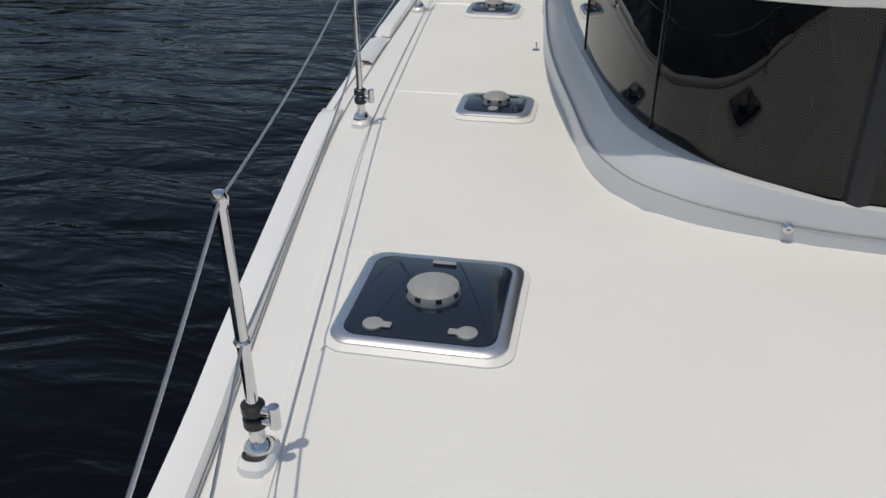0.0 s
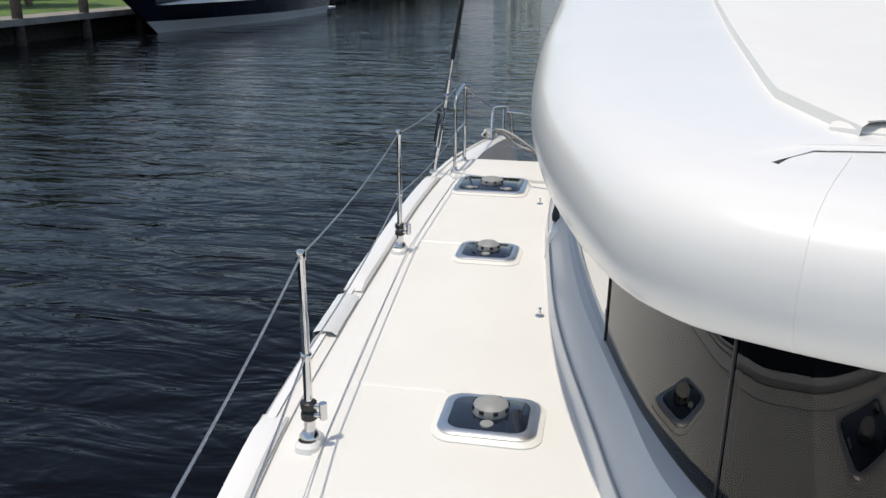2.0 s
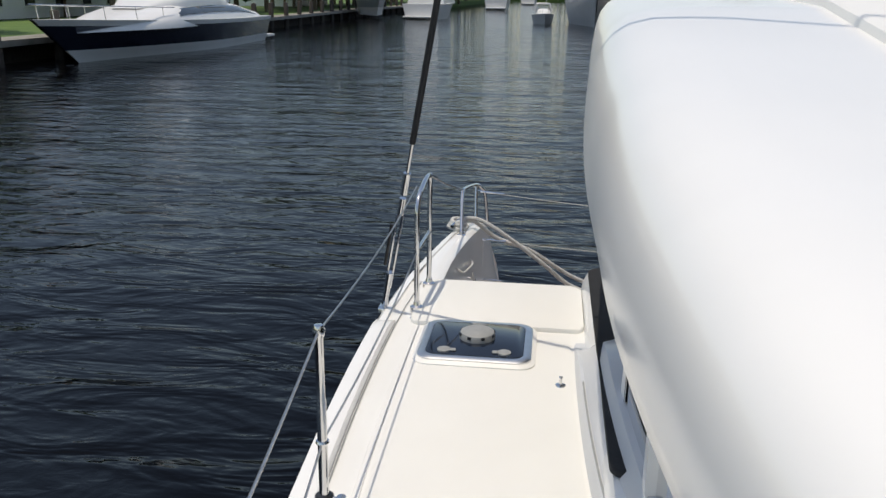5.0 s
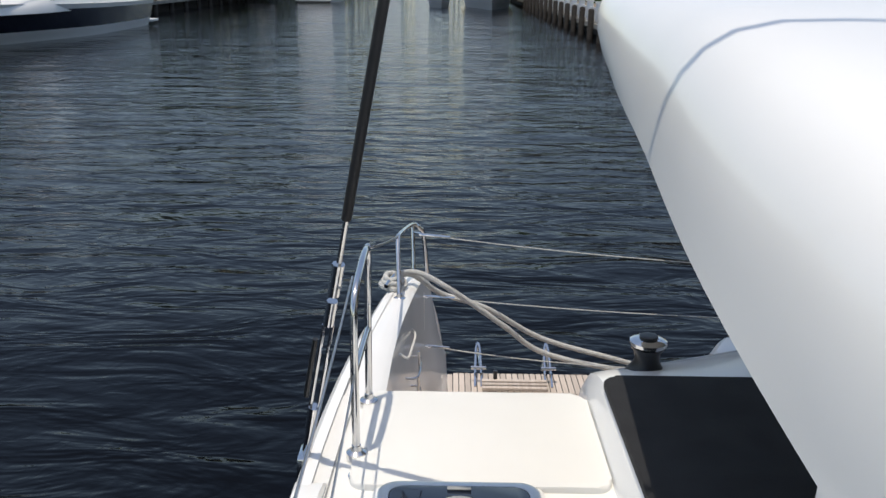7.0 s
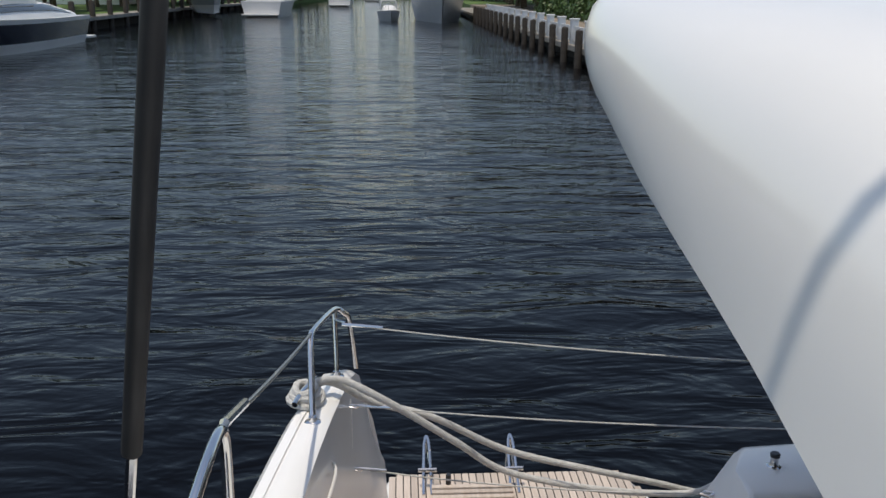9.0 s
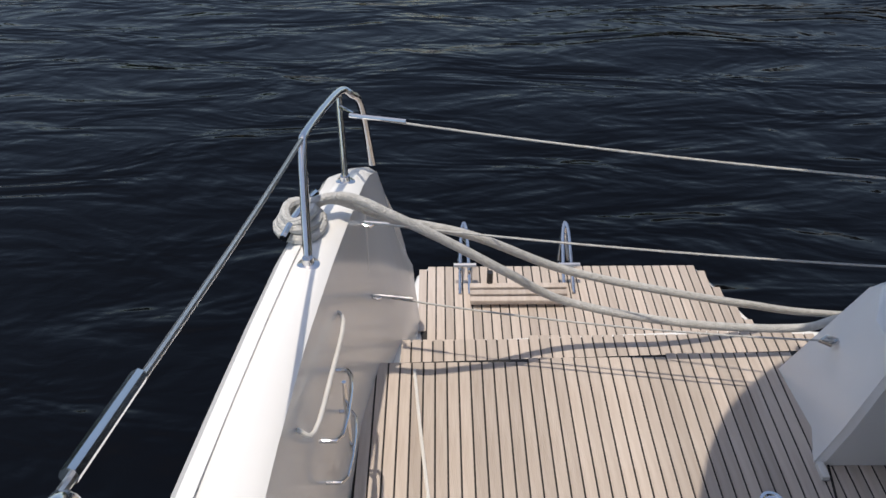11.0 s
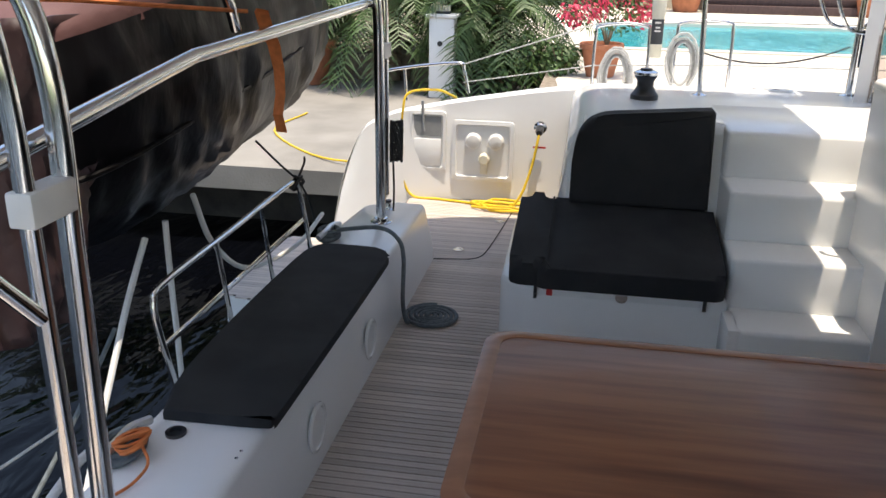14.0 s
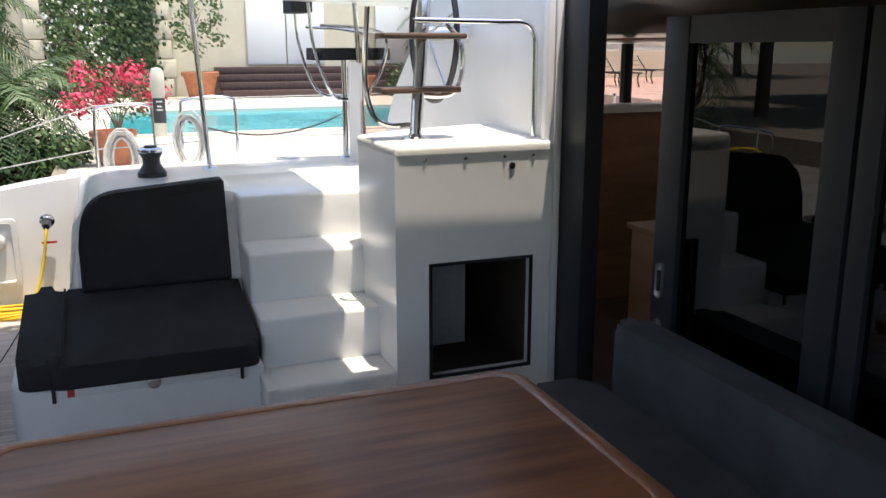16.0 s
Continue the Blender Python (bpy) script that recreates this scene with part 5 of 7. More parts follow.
loft(bm, [[(x + 0.02 * math.sin(9 * z), 9.20, z), (x + 0.05 + 0.02 * math.sin(9 * z), 9.22, z), (x + 0.05, 9.26, z + 0.01), (x, 9.25, z)] for x, z in ((3.10, 0.90), (3.14, 0.84), (3.22, 0.76), (3.27, 0.66), (3.28, 0.56), (3.24, 0.48), (3.27, 0.40))], True)
wpart("strap", bm, M_ORANGE, strap)
ol = thing("orange_line", "thin orange line over the dinghy cover", "rope", (2.5, 9.4, 1.0))
bm = B()
tube(bm, [(1.6, 9.62, 1.02), (2.4, 9.55, 0.97), (3.1, 9.28, 0.90)], 0.008, 6)
wpart("line", bm, M_ORANGE, ol)

# bench cleats with ropes
for x, m in ((1.98, 0), (4.10, 1)):
    c = thing("bench_cleat", "grey mooring cleat on the bench edge", "cleat", (x, 9.30, -0.362), "bench cleats")
    bm = B()
    tube(bm, rounded([(-0.13, 0.02, 0.05), (-0.05, 0, 0.065), (0.05, 0, 0.065), (0.13, -0.02, 0.05)], 4), 0.016, 8)
    cyl(bm, -0.05, 0, 0, 0.06, 0.016)
    cyl(bm, 0.05, 0, 0, 0.06, 0.016)
    part("horn", bm, M_ALU, c)
    for k in range(3):
        bm = B()
        tube(bm, [(0.085 * math.cos(t * 0.5 + k) * (1 - 0.15 * k), 0.05 * math.sin(t * 0.5 + k), 0.02 + 0.018 * k) for t in range(14)], 0.013, 8)
        part("rope_turn", bm, M_GREYROPE, c, "grey rope turn")
ob = thing("orange_bundle", "small bundle of orange line on the bench cleat", "rope", (1.95, 9.25, -0.33))
for k in range(5):
    bm = B()
    tube(bm, [(0.05 * math.cos(t * 0.55 + k), 0.035 * math.sin(t * 0.55 + 0.5 * k), 0.03 + 0.008 * k + 0.006 * math.sin(t)) for t in range(13)], 0.006, 6)
    part("turn", bm, M_ORANGE, ob)
bm = B()
tube(bm, rounded([(0.0, -0.03, 0.03), (-0.06, -0.08, 0.01), (-0.12, -0.06, -0.02), (-0.2, -0.03, -0.02)], 4), 0.005, 6)
part("line", bm, M_ORANGE, ob)
hl = thing("bench_hole", "round black fairlead in the bench top", "fairlead", (2.12, 9.2, -0.362))
part("ring", lathe(B(), [(0.034, 0), (0.034, 0.012), (0.022, 0.014), (0.02, 0.002), (0, 0.002)]), M_BLACKPL, hl)
for p in ((1.17, 8.97, -0.385), (2.05, 8.955, -0.375)):
    s = thing("bench_screws", "two small screws in the bench edge", "screws", p, "bench screws")
    bm = B()
    for dx in (-0.02, 0.02):
        lathe(bm, [(0.006, 0), (0.006, 0.014), (0, 0.016)], at=(dx, 0, 0), seg=8)
    part("screw", bm, M_STEEL, s)
be = thing("bench_eye", "stainless eye bolt on the bench end", "eye bolt", (1.06, 9.165, -0.512))
bm = B()
tube(bm, [(0.03, 0, 0), (-0.01, 0.018, 0), (-0.035, 0, 0), (-0.01, -0.018, 0), (0.03, 0, 0)], 0.007, 8)
part("eye", bm, M_STEEL, be)

# grey rope from the cleat to a flat coil on the floor
rc = thing("rope_coil", "grey dock line lying in a flat coil on the teak floor", "rope", (4.08, 8.72, ZF))
bm = B()
tube(bm, [((0.155 - 0.0038 * k / 3) * math.cos(k * 0.28), (0.155 - 0.0038 * k / 3) * math.sin(k * 0.28), 0.016) for k in range(112)], 0.0115, 6)
part("coil", bm, M_GREYROPE, rc)
bm = B()
tube(bm, rounded([(0.0, 0.53, 0.47), (0.0, 0.30, 0.50), (-0.02, 0.19, 0.455), (-0.05, 0.15, 0.36), (-0.09, 0.145, 0.12), (-0.11, 0.12, 0.02), (-0.10, 0.10, 0.015)], 6), 0.012, 8)
part("tail", bm, M_GREYROPE, rc)

# black lashing at the end of the bench rail
kn = thing("rail_lashing", "black line lashed round the corner of the bench rail", "rope", (4.03, 9.45, -0.03))
for k, pts in enumerate((((-0.05, 0, -0.02), (0.0, -0.03, 0.03), (0.05, 0, 0.01), (0.0, 0.03, -0.03), (-0.05, 0, -0.02)), ((-0.03, 0, 0.04), (0.03, -0.03, 0.0), (0.02, 0.02, -0.05), (-0.04, 0.02, 0.0)),
                         ((0.0, 0, 0.02), (-0.10, 0.05, 0.12), (-0.22, 0.12, 0.26)), ((0.02, -0.01, 0.0), (0.10, -0.03, -0.12), (0.16, -0.04, -0.26)), ((0.0, -0.01, 0.02), (0.05, -0.03, 0.09), (0.03, -0.04, 0.13)))):
    bm = B()
    tube(bm, rounded(pts, 5), 0.009 if k < 2 else 0.006, 6)
    part("line", bm, M_SHROUD, kn)
# rail behind the bench
br = thing("bench_rail", "stainless guard rail behind the transom bench", "rail", (3.3, 9.45, -0.3))
bm = B()
tube(bm, rounded([(2.55, 9.42, -0.46), (2.50, 9.44, -0.20), (2.50, 9.45, -0.08), (2.58, 9.45, -0.035), (3.2, 9.46, -0.035), (3.95, 9.45, -0.015), (4.05, 9.45, -0.05), (4.10, 9.44, -0.2), (4.14, 9.42, -0.47)], 5), 0.0125, 10)
wpart("hoop", bm, M_STEEL, br)
bm = B()
tube(bm, [(2.51, 9.445, -0.27), (4.11, 9.445, -0.26)], 0.011, 8)
wpart("middle_bar", bm, M_STEEL, br)
for x in (3.05, 3.55):
    bm = B()
    tube(bm, [(x, 9.455, -0.035), (x + 0.03, 9.42, -0.46)], 0.011, 8)
    wpart("post", bm, M_STEEL, br)
for k, pts in enumerate((((2.83, 9.65, 0.04), (2.65, 9.65, -0.17), (2.48, 9.64, -0.38), (2.2, 9.62, -0.72)), ((3.0, 9.65, 0.06), (3.0, 9.65, -0.25), (3.01, 9.65, -0.56), (3.01, 9.65, -1.3)), ((3.26, 9.65, 0.10), (3.42, 9.65, -0.18), (3.74, 9.62, -0.42), (4.2, 9.52, -0.44), (4.6, 9.5, -0.38)))):
    r = thing("hanging_rope", "white rope hanging from the dinghy", "rope", pts[1], "hanging ropes")
    bm = B()
    tube(bm, rounded(pts, 6), 0.013, 8)
    wpart("rope", bm, M_WHITEPL, r)
bk = thing("rope_bundle", "black line hank hung on the davit pole", "rope", (4.50, 9.05, 0.1))
for k in range(7):
    bm = B()
    tube(bm, [(0.06 + 0.025 * math.cos(t * 0.6 + k), -0.02 + 0.03 * math.sin(t * 0.6 + 0.7 * k), 0.12 * math.sin(t * 0.6 + 0.2 * k)) for t in range(12)], 0.007, 6)
    part("turn", bm, M_SHROUD, bk)
bm = B()
tube(bm, rounded([(0.06, 0, -0.1), (0.08, 0, -0.3), (0.06, 0.0, -0.42)], 3), 0.006, 6)
part("tail", bm, M_SHROUD, bk)

# dinghy under its cover, hung behind the bench
dn = thing("dinghy", "covered dinghy in black and maroon canvas hung on the davits", "dinghy", (4.0, 10.2, 0.3))
XS = [(2.22, 0.30, 0.45, 0.34, 0.80), (2.32, 0.50, 0.30, 0.20, 0.90), (2.55, 0.66, 0.12, -0.02, 1.02), (3.0, 0.72, 0.0, -0.11, 1.12), (3.6, 0.74, 0.0, -0.09, 1.2), (4.3, 0.72, 0.04, 0.0, 1.22), (4.9, 0.66, 0.12, 0.12, 1.18), (5.4, 0.52, 0.26, 0.26, 1.08), (5.8, 0.33, 0.4, 0.42, 0.95), (6.05, 0.14, 0.5, 0.52, 0.82), (6.13, 0.02, 0.6, 0.62, 0.70)]
low, up = [], []
for x, w, _, zb, zt in XS:
    zm = zb + (zt - zb) * 0.85
    prof_l = [(-w, zm), (-w * 1.04, zm - (zm - zb) * 0.3), (-w * 0.88, zm - (zm - zb) * 0.65), (-w * 0.5, zb + (zm - zb) * 0.12), (0, zb), (w * 0.5, zb + (zm - zb) * 0.12), (w * 0.88, zm - (zm - zb) * 0.65), (w * 1.04, zm - (zm - zb) * 0.3), (w, zm)]
    low.append([Vector((x, 10.25 + y, z)) for y, z in prof_l])
    prof_u = [(-w * 1.01, zm - 0.02), (-w * 0.97, zm + (zt - zm) * 0.35), (-w * 0.8, zm + (zt - zm) * 0.7), (-w * 0.4, zt - 0.03), (0, zt), (w * 0.4, zt - 0.03), (w * 0.8, zm + (zt - zm) * 0.7), (w * 0.97, zm + (zt - zm) * 0.35), (w * 1.01, zm - 0.02)]
    up.append([Vector((x, 10.25 + y, z)) for y, z in prof_u])


def draped(rows, deep, shear):
    """A cloth skin over the rows, with folds that run down and aslant."""
    cross = [rounded(r, 6) for r in rows]
    along = [rounded([c[j] for c in cross], 9) for j in range(len(cross[0]))]
    bm = B()
    rings = []
    for k in range(len(along[0])):
        ring = []
        for j in range(len(along)):
            p = along[j][k]
            c = Vector((p.x, 10.25, 0.6))
            n = (p - c).normalized()
            u = p.x * 5.5 + shear * p.z * 2.5
            f = 1.0 - abs(noise.noise(Vector((u, p.z * 0.8, 3.1)))) * 2.2
            g = noise.noise(Vector((p.x * 1.7, p.z * 2.0, 9.4)))
            h = 1.0 - abs(noise.noise(Vector((u * 2.3, p.z * 1.7, 5.2)))) * 2.0
            ring.append(p + n * deep * (0.6 * f + 0.9 * g + 0.35 * h))
        rings.append(ring)
    vs = loft(bm, rings)
    bm.faces.new(vs[0])
    return bm


wpart("lower_cover", draped(low, 0.05, 1.0), M_BLKCOVER, dn, "creased black vinyl")
wpart("upper_cover", draped(up, 0.014, 0.4), M_MAROON, dn, "maroon upper canvas")
bm = B()
tube(bm, rounded([(2.3, 9.75, 0.35), (2.5, 9.58, 0.40), (3.0, 9.50, 0.48), (4.3, 9.50, 0.62), (5.2, 9.66, 0.76), (5.9, 10.02, 0.80)], 5), 0.012, 6)
wpart("hem", bm, M_BLKCOVER, dn)
FOOT = interp([(0.0, -0.02), (0.15, -0.10), (0.7, -0.10), (1.0, 0.10)])
# dark body and salmon edge put shade and sun into one cloth
for name, u0, u1, material, label in (("hanging_flap", 0.2, 1.0, M_FLAP, "loose creased canvas flap with shade put into its colour"), ("flap_edge", 0.0, 0.2, M_MAROON, "salmon edge of the flap, coloured as sunlit")):
    bm = B()
    rings = []
    for k in range(25):
        t = k / 24
        ring = []
        for q in range(25):
            u = u0 + (u1 - u0) * q / 24
            x = 1.80 + 0.75 * u + (0.19 - 0.25 * u) * t
            z = 0.92 + (FOOT(u) - 0.92) * t
            fold = 0.10 * (1.0 - abs(noise.noise(Vector((u * 4.0 + t * 1.5, t * 2.2, 1.7)))) * 2.0) + 0.04 * noise.noise(Vector((u * 9, t * 5, 4.4)))
            ring.append((x, 9.82 - 0.20 * u * (1 - 0.4 * t) - fold * (0.3 + 0.7 * t), z))
        rings.append(ring)
    loft(bm, rings)
    wpart(name, bm, material, dn, label).modifiers.new("thick", "SOLIDIFY").thickness = 0.008

# grab rail on the hardtop
rg = thing("roof_grab_rail", "low stainless grab rail on the hardtop roof", "rail", (1.2, 8.9, 1.49))
bm = B()
tube(bm, rounded([(0.92, 8.9, 1.45), (0.93, 8.9, 1.525), (0.97, 8.9, 1.535), (1.42, 8.9, 1.55), (1.47, 8.9, 1.54), (1.48, 8.9, 1.45)], 4), 0.0125, 10)
wpart("hoop", bm, M_STEEL, rg)
for x in (1.08, 1.28):
    bm = B()
    tube(bm, [(x, 8.9, 1.46), (x, 8.9, 1.538)], 0.011, 8)
    wpart("post", bm, M_STEEL, rg)

ou = thing("outboard_leg", "grey outboard motor leg below the dinghy", "motor", (2.40, 10.62, 0.02))
bm = B()
loft(bm, [[(x * q, y * q * 0.4, z) for x, y in rrect(-0.1, 0.1, -0.1, 0.1, 0.05, 3)] for q, z in ((1.9, 0.62), (1.5, 0.3), (1.1, 0.1), (0.75, -0.1), (0.7, -0.22), (0.8, -0.26))], True)
part("leg", bm, M_BOATGREY, ou)
bm = B()
loft(bm, [[(x * q, y * q * 0.4, z) for x, y in rrect(-0.1, 0.1, -0.1, 0.1, 0.05, 3)] for q, z in ((0.8, -0.26), (0.7, -0.34), (0.5, -0.42), (0.1, -0.50))], True)
part("skeg", bm, M_SHROUD, ou, "dark gearcase")
part("propeller_hub", lathe(B(), [(0.05, -0.1), (0.05, 0.08), (0.0, 0.12)], m=Matrix.Translation((-0.05, 0, -0.32)) @ Matrix.Rotation(radians(90), 4, "Y")), M_SHROUD, ou)

# port coaming face: lockers, sockets, yellow shore cable
XP = 6.452
lk = thing("wall_locker", "small open locker moulded in the port coaming", "locker", (XP, 9.21, -0.3))
bm = B()
rin = lambda y0, y1, z0, z1, r, k: [(XP - k, y, z) for y, z in rrect(y0, y1, z0, z1, r, 4)]
loft(bm, [rin(9.06, 9.36, -0.54, -0.06, 0.03, 0.0), rin(9.06, 9.36, -0.54, -0.06, 0.03, 0.03), rin(9.085, 9.335, -0.515, -0.085, 0.02, 0.034), rin(9.09, 9.33, -0.51, -0.09, 0.02, 0.02), rin(9.1, 9.32, -0.5, -0.1, 0.02, 0.018)], True)
wpart("frame", bm, M_GEL, lk)
# flat grey panel, the open recess's shade given as colour
bm = B()
box(bm, XP - 0.026, XP - 0.018, 9.10, 9.32, -0.26, -0.10)
wpart("recess", bm, M_GREYPL, lk, "grey panel painting the shade inside the recess", False)
bm = B()
box(bm, XP - 0.034, XP - 0.018, 9.10, 9.32, -0.50, -0.28, 0.006)
wpart("door", bm, M_GEL, lk)
bm = B()
tube(bm, [(XP - 0.03, 9.24, -0.22), (XP - 0.03, 9.25, 0.02)], 0.012, 8)
wpart("strap", bm, M_GREYPL, lk)
pn = thing("socket_panel", "white panel with two vents and a shower socket", "panel", (XP, 8.77, -0.36))
bm = B()
loft(bm, [rin(8.52, 9.01, -0.60, -0.12, 0.03, 0.0), rin(8.52, 9.01, -0.60, -0.12, 0.03, 0.03), rin(8.55, 8.98, -0.57, -0.15, 0.025, 0.034), rin(8.56, 8.97, -0.56, -0.16, 0.025, 0.014)], True)
wpart("frame", bm, M_GEL, pn)
bm = B()
box(bm, XP - 0.018, XP - 0.006, 8.55, 8.98, -0.57, -0.15)
wpart("back", bm, M_GEL, pn, "", False)
for y in (8.66, 8.84):
    v = wpart("vent", lathe(B(), [(0.065, 0), (0.065, 0.02), (0.05, 0.04), (0.02, 0.046), (0, 0.046)], m=Matrix.Translation((XP - 0.018, y, -0.28)) @ Matrix.Rotation(radians(-90), 4, "Y")), M_WHITEPL, pn, "louvred white vent")
    for k in range(4):
        bm = B()
        box(bm, XP - 0.068, XP - 0.06, y - 0.045, y + 0.045, -0.31 + 0.02 * k, -0.304 + 0.02 * k)
        wpart("slot", bm, M_GREYPL, v, "", False)
bm = B()
lathe(bm, [(0.045, 0), (0.045, 0.03), (0.035, 0.05), (0, 0.05)], m=Matrix.Translation((XP - 0.018, 8.75, -0.42)) @ Matrix.Rotation(radians(-90), 4, "Y"))
box(bm, XP - 0.05, XP - 0.018, 8.72, 8.78, -0.54, -0.42, 0.01)
wpart("shower_socket", bm, M_CREAMPL, pn)
pl = thing("shore_plug", "shore power plug with yellow cable in the coaming", "plug", (XP - 0.01, 8.32, -0.15))
part("flange", lathe(B(), [(0.05, 0), (0.05, 0.012), (0.035, 0.02), (0.033, 0.05)], m=Matrix.Rotation(radians(-90), 4, "Y")), M_STEEL, pl)
part("boot", lathe(B(), [(0.03, 0.05), (0.032, 0.09), (0.022, 0.13), (0, 0.13)], m=Matrix.Rotation(radians(-100), 4, "Y")), M_BLACKPL, pl)
bm = B()
box(bm, -0.006, -0.002, -0.05, 0.05, -0.165, -0.15)
part("red_mark", bm, M_RED, pl, "short red line", False)
yc = thing("shore_cable", "yellow shore power cable lying in loops on the floor", "cable", (6.2, 8.6, ZF))
bm = B()
loops = [(6.25 + 0.10 * math.cos(k * 0.5) + 0.05 * math.sin(k * 0.13), 8.52 + (0.26 + 0.05 * math.sin(k * 0.37)) * math.sin(k * 0.5), ZF + 0.012 + 0.006 * (k % 5)) for k in range(58)]
tube(bm, rounded([(6.33, 8.32, -0.17), (6.30, 8.33, -0.25), (6.28, 8.36, -0.42), (6.22, 8.42, -0.62), (6.18, 8.50, ZF + 0.02)], 5) + loops + rounded([(6.30, 8.8, ZF + 0.012), (6.36, 9.1, ZF + 0.012), (6.38, 9.32, ZF + 0.02), (6.40, 9.40, -0.6), (6.42, 9.42, -0.3), (6.43, 9.41, -0.06), (6.46, 9.38, 0.06), (6.52, 9.25, 0.09), (6.62, 9.1, 0.06), (6.80, 9.05, -0.1), (7.1, 9.6, -0.6), (7.4, 10.4, ZD + 0.02), (8.5, 11.3, ZD + 0.015), (9.6, 11.3, ZD + 0.015)], 6), 0.0105, 8)
wpart("cable", bm, M_YELLOW, yc)

# thin white cord lying along the planks
wc = thing("cord", "thin white cord lying straight along the teak planks", "cord", (-0.22, 9.0, ZF))
bm = B()
tube(bm, rounded([(-0.25, 9.30, ZF + 0.006), (-0.222, 9.0, ZF + 0.006), (-0.19, 8.70, ZF + 0.006), (-0.165, 8.42, ZF + 0.006)], 4), 0.006, 6)
wpart("strand", bm, M_WHITEPL, wc)
# floor hatch outlines and rings
for m in (0, 1):
    fh = thing("floor_hatch", "teak floor hatch outlined by a dark groove with lift rings", "hatch", (mir(0.6) if m else 0.6, 8.8, ZF), "floor hatches")
    X = (lambda x: mir(x)) if m else (lambda x: x)
    bm = B()
    tube(bm, [(X(p.x), p.y, ZF + 0.0012) for p in rounded([(1.02, 8.92, 0), (0.985, 8.72, 0), (0.955, 8.63, 0), (0.89, 8.587, 0), (0.74, 8.56, 0), (0.3, 8.52, 0), (-0.38, 8.47, 0)], 5)], 0.004, 6)
    wpart("groove", bm, M_CAULK, fh)
    for x, y in ((0.803, 8.757), (0.12, 8.55)):
        r = wpart("lift_ring", lathe(B(), [(0.036, 0), (0.036, 0.004), (0.026, 0.005), (0.022, 0.001), (0, 0.001)], at=(X(x), y, ZF + 0.001)), M_STEEL, fh, "flush stainless lift ring")
        wpart("latch_slot", lathe(B(), [(0.025, 0.002), (0.022, 0.006), (0, 0.006)], at=(X(x), y, ZF + 0.001)), M_BLACKPL, r)
bh = thing("floor_hasp", "small white hasp at the foot of the bench", "hasp", (0.985, 8.86, ZF))
bm = B()
box(bm, -0.012, 0.012, -0.03, 0.03, 0, 0.02, 0.004)
part("hasp", bm, M_WHITEPL, bh)

# ---- helm ----
hc = thing("helm_chair", "black padded helm chair on a stainless post", "chair", (6.1, 6.22, 0.235))
bm = B()
prism(bm, rrect(-0.22, 0.22, -0.30, 0.24, 0.06), 0.715, 0.80, 0.03)
part("seat", bm, M_FABRIC, hc)
bm = B()
prism(bm, rrect(-0.20, 0.20, 0.25, 0.40, 0.06), 1.04, 1.36, 0.05)
part("backrest", bm, M_FABRIC, hc)
part("post", lathe(B(), [(0.07, 0), (0.07, 0.012), (0.024, 0.02), (0.021, 0.71), (0.09, 0.716)], seg=18), M_STEEL, hc)
for sx in (-0.24, 0.24):
    bm = B()
    tube(bm, rounded([(sx, 0.30, 1.1), (sx, 0.27, 0.80), (sx, 0.16, 0.50), (sx * 0.8, 0.02, 0.44), (sx * 0.8, -0.10, 0.47), (sx, -0.20, 0.62), (sx, -0.25, 0.86), (sx, -0.1, 0.93), (sx, 0.22, 0.95)], 5), 0.012, 8)
    part("arm_tube", bm, M_STEEL, hc)
bm = B()
tube(bm, [(-0.2, -0.05, 0.45), (0.2, -0.05, 0.45)], 0.012, 8)
part("foot_bar", bm, M_STEEL, hc)
wh = thing("steering_wheel", "black rimmed steering wheel with steel spokes", "wheel", (4.80, 6.01, 1.11))
bm = B()
tube(bm, [(0.385 * math.cos(a * math.pi / 20), 0.0, 0.385 * math.sin(a * math.pi / 20)) for a in range(41)], 0.018, 8)
part("rim", bm, M_BLACKPL, wh)
for k in range(5):
    bm = B()
    a = 2 * math.pi * k / 5 + 0.3
    tube(bm, [(0, 0.03, 0), (0.385 * math.cos(a), 0, 0.385 * math.sin(a))], 0.008, 8)
    part("spoke", bm, M_STEEL, wh)
part("hub", lathe(B(), [(0.05, -0.22), (0.05, 0.04), (0.03, 0.06), (0, 0.06)], m=Matrix.Rotation(radians(-90), 4, "X")), M_STEEL, wh)
hp = thing("helm_post", "leaning stainless post with two folding teak treads", "post", (3.87, 6.445, 0.60))
part("plate", lathe(B(), [(0.065, 0), (0.065, 0.008), (0.04, 0.014), (0.032, 0.03)], seg=22), M_STEEL, hp)
bm = B()
tube(bm, [(0, 0, 0.01), (0.06, -0.06, 0.5), (0.1, -0.10, 0.9)], 0.03, 14)
part("pole", bm, M_STEEL, hp)
for z, y0, y1 in ((0.222, -0.23, 0.175), (0.475, -0.26, 0.16)):
    bm = B()
    box(bm, -0.03, 0.13, y0, y1, z, z + 0.028, 0.008)
    part("tread", bm, M_TREAD, hp, "weathered dark teak tread")
bm = B()
tube(bm, rounded([(0.03, 0.22, 0.62), (0.03, 0.24, 0.3), (0.03, 0.20, 0.12), (0.03, 0.12, 0.07), (0.02, 0.02, 0.07)], 5), 0.013, 8)
tube(bm, rounded([(0.05, -0.18, 0.55), (0.05, -0.26, 0.45), (0.05, -0.26, 0.3), (0.05, -0.2, 0.21), (0.03, -0.02, 0.21)], 5), 0.013, 8)
part("bracket", bm, M_STEEL, hp)
hr = thing("helm_rail", "polished stainless grab rail on the helm console", "rail", (3.76, 5.86, 0.60))
bm = B()
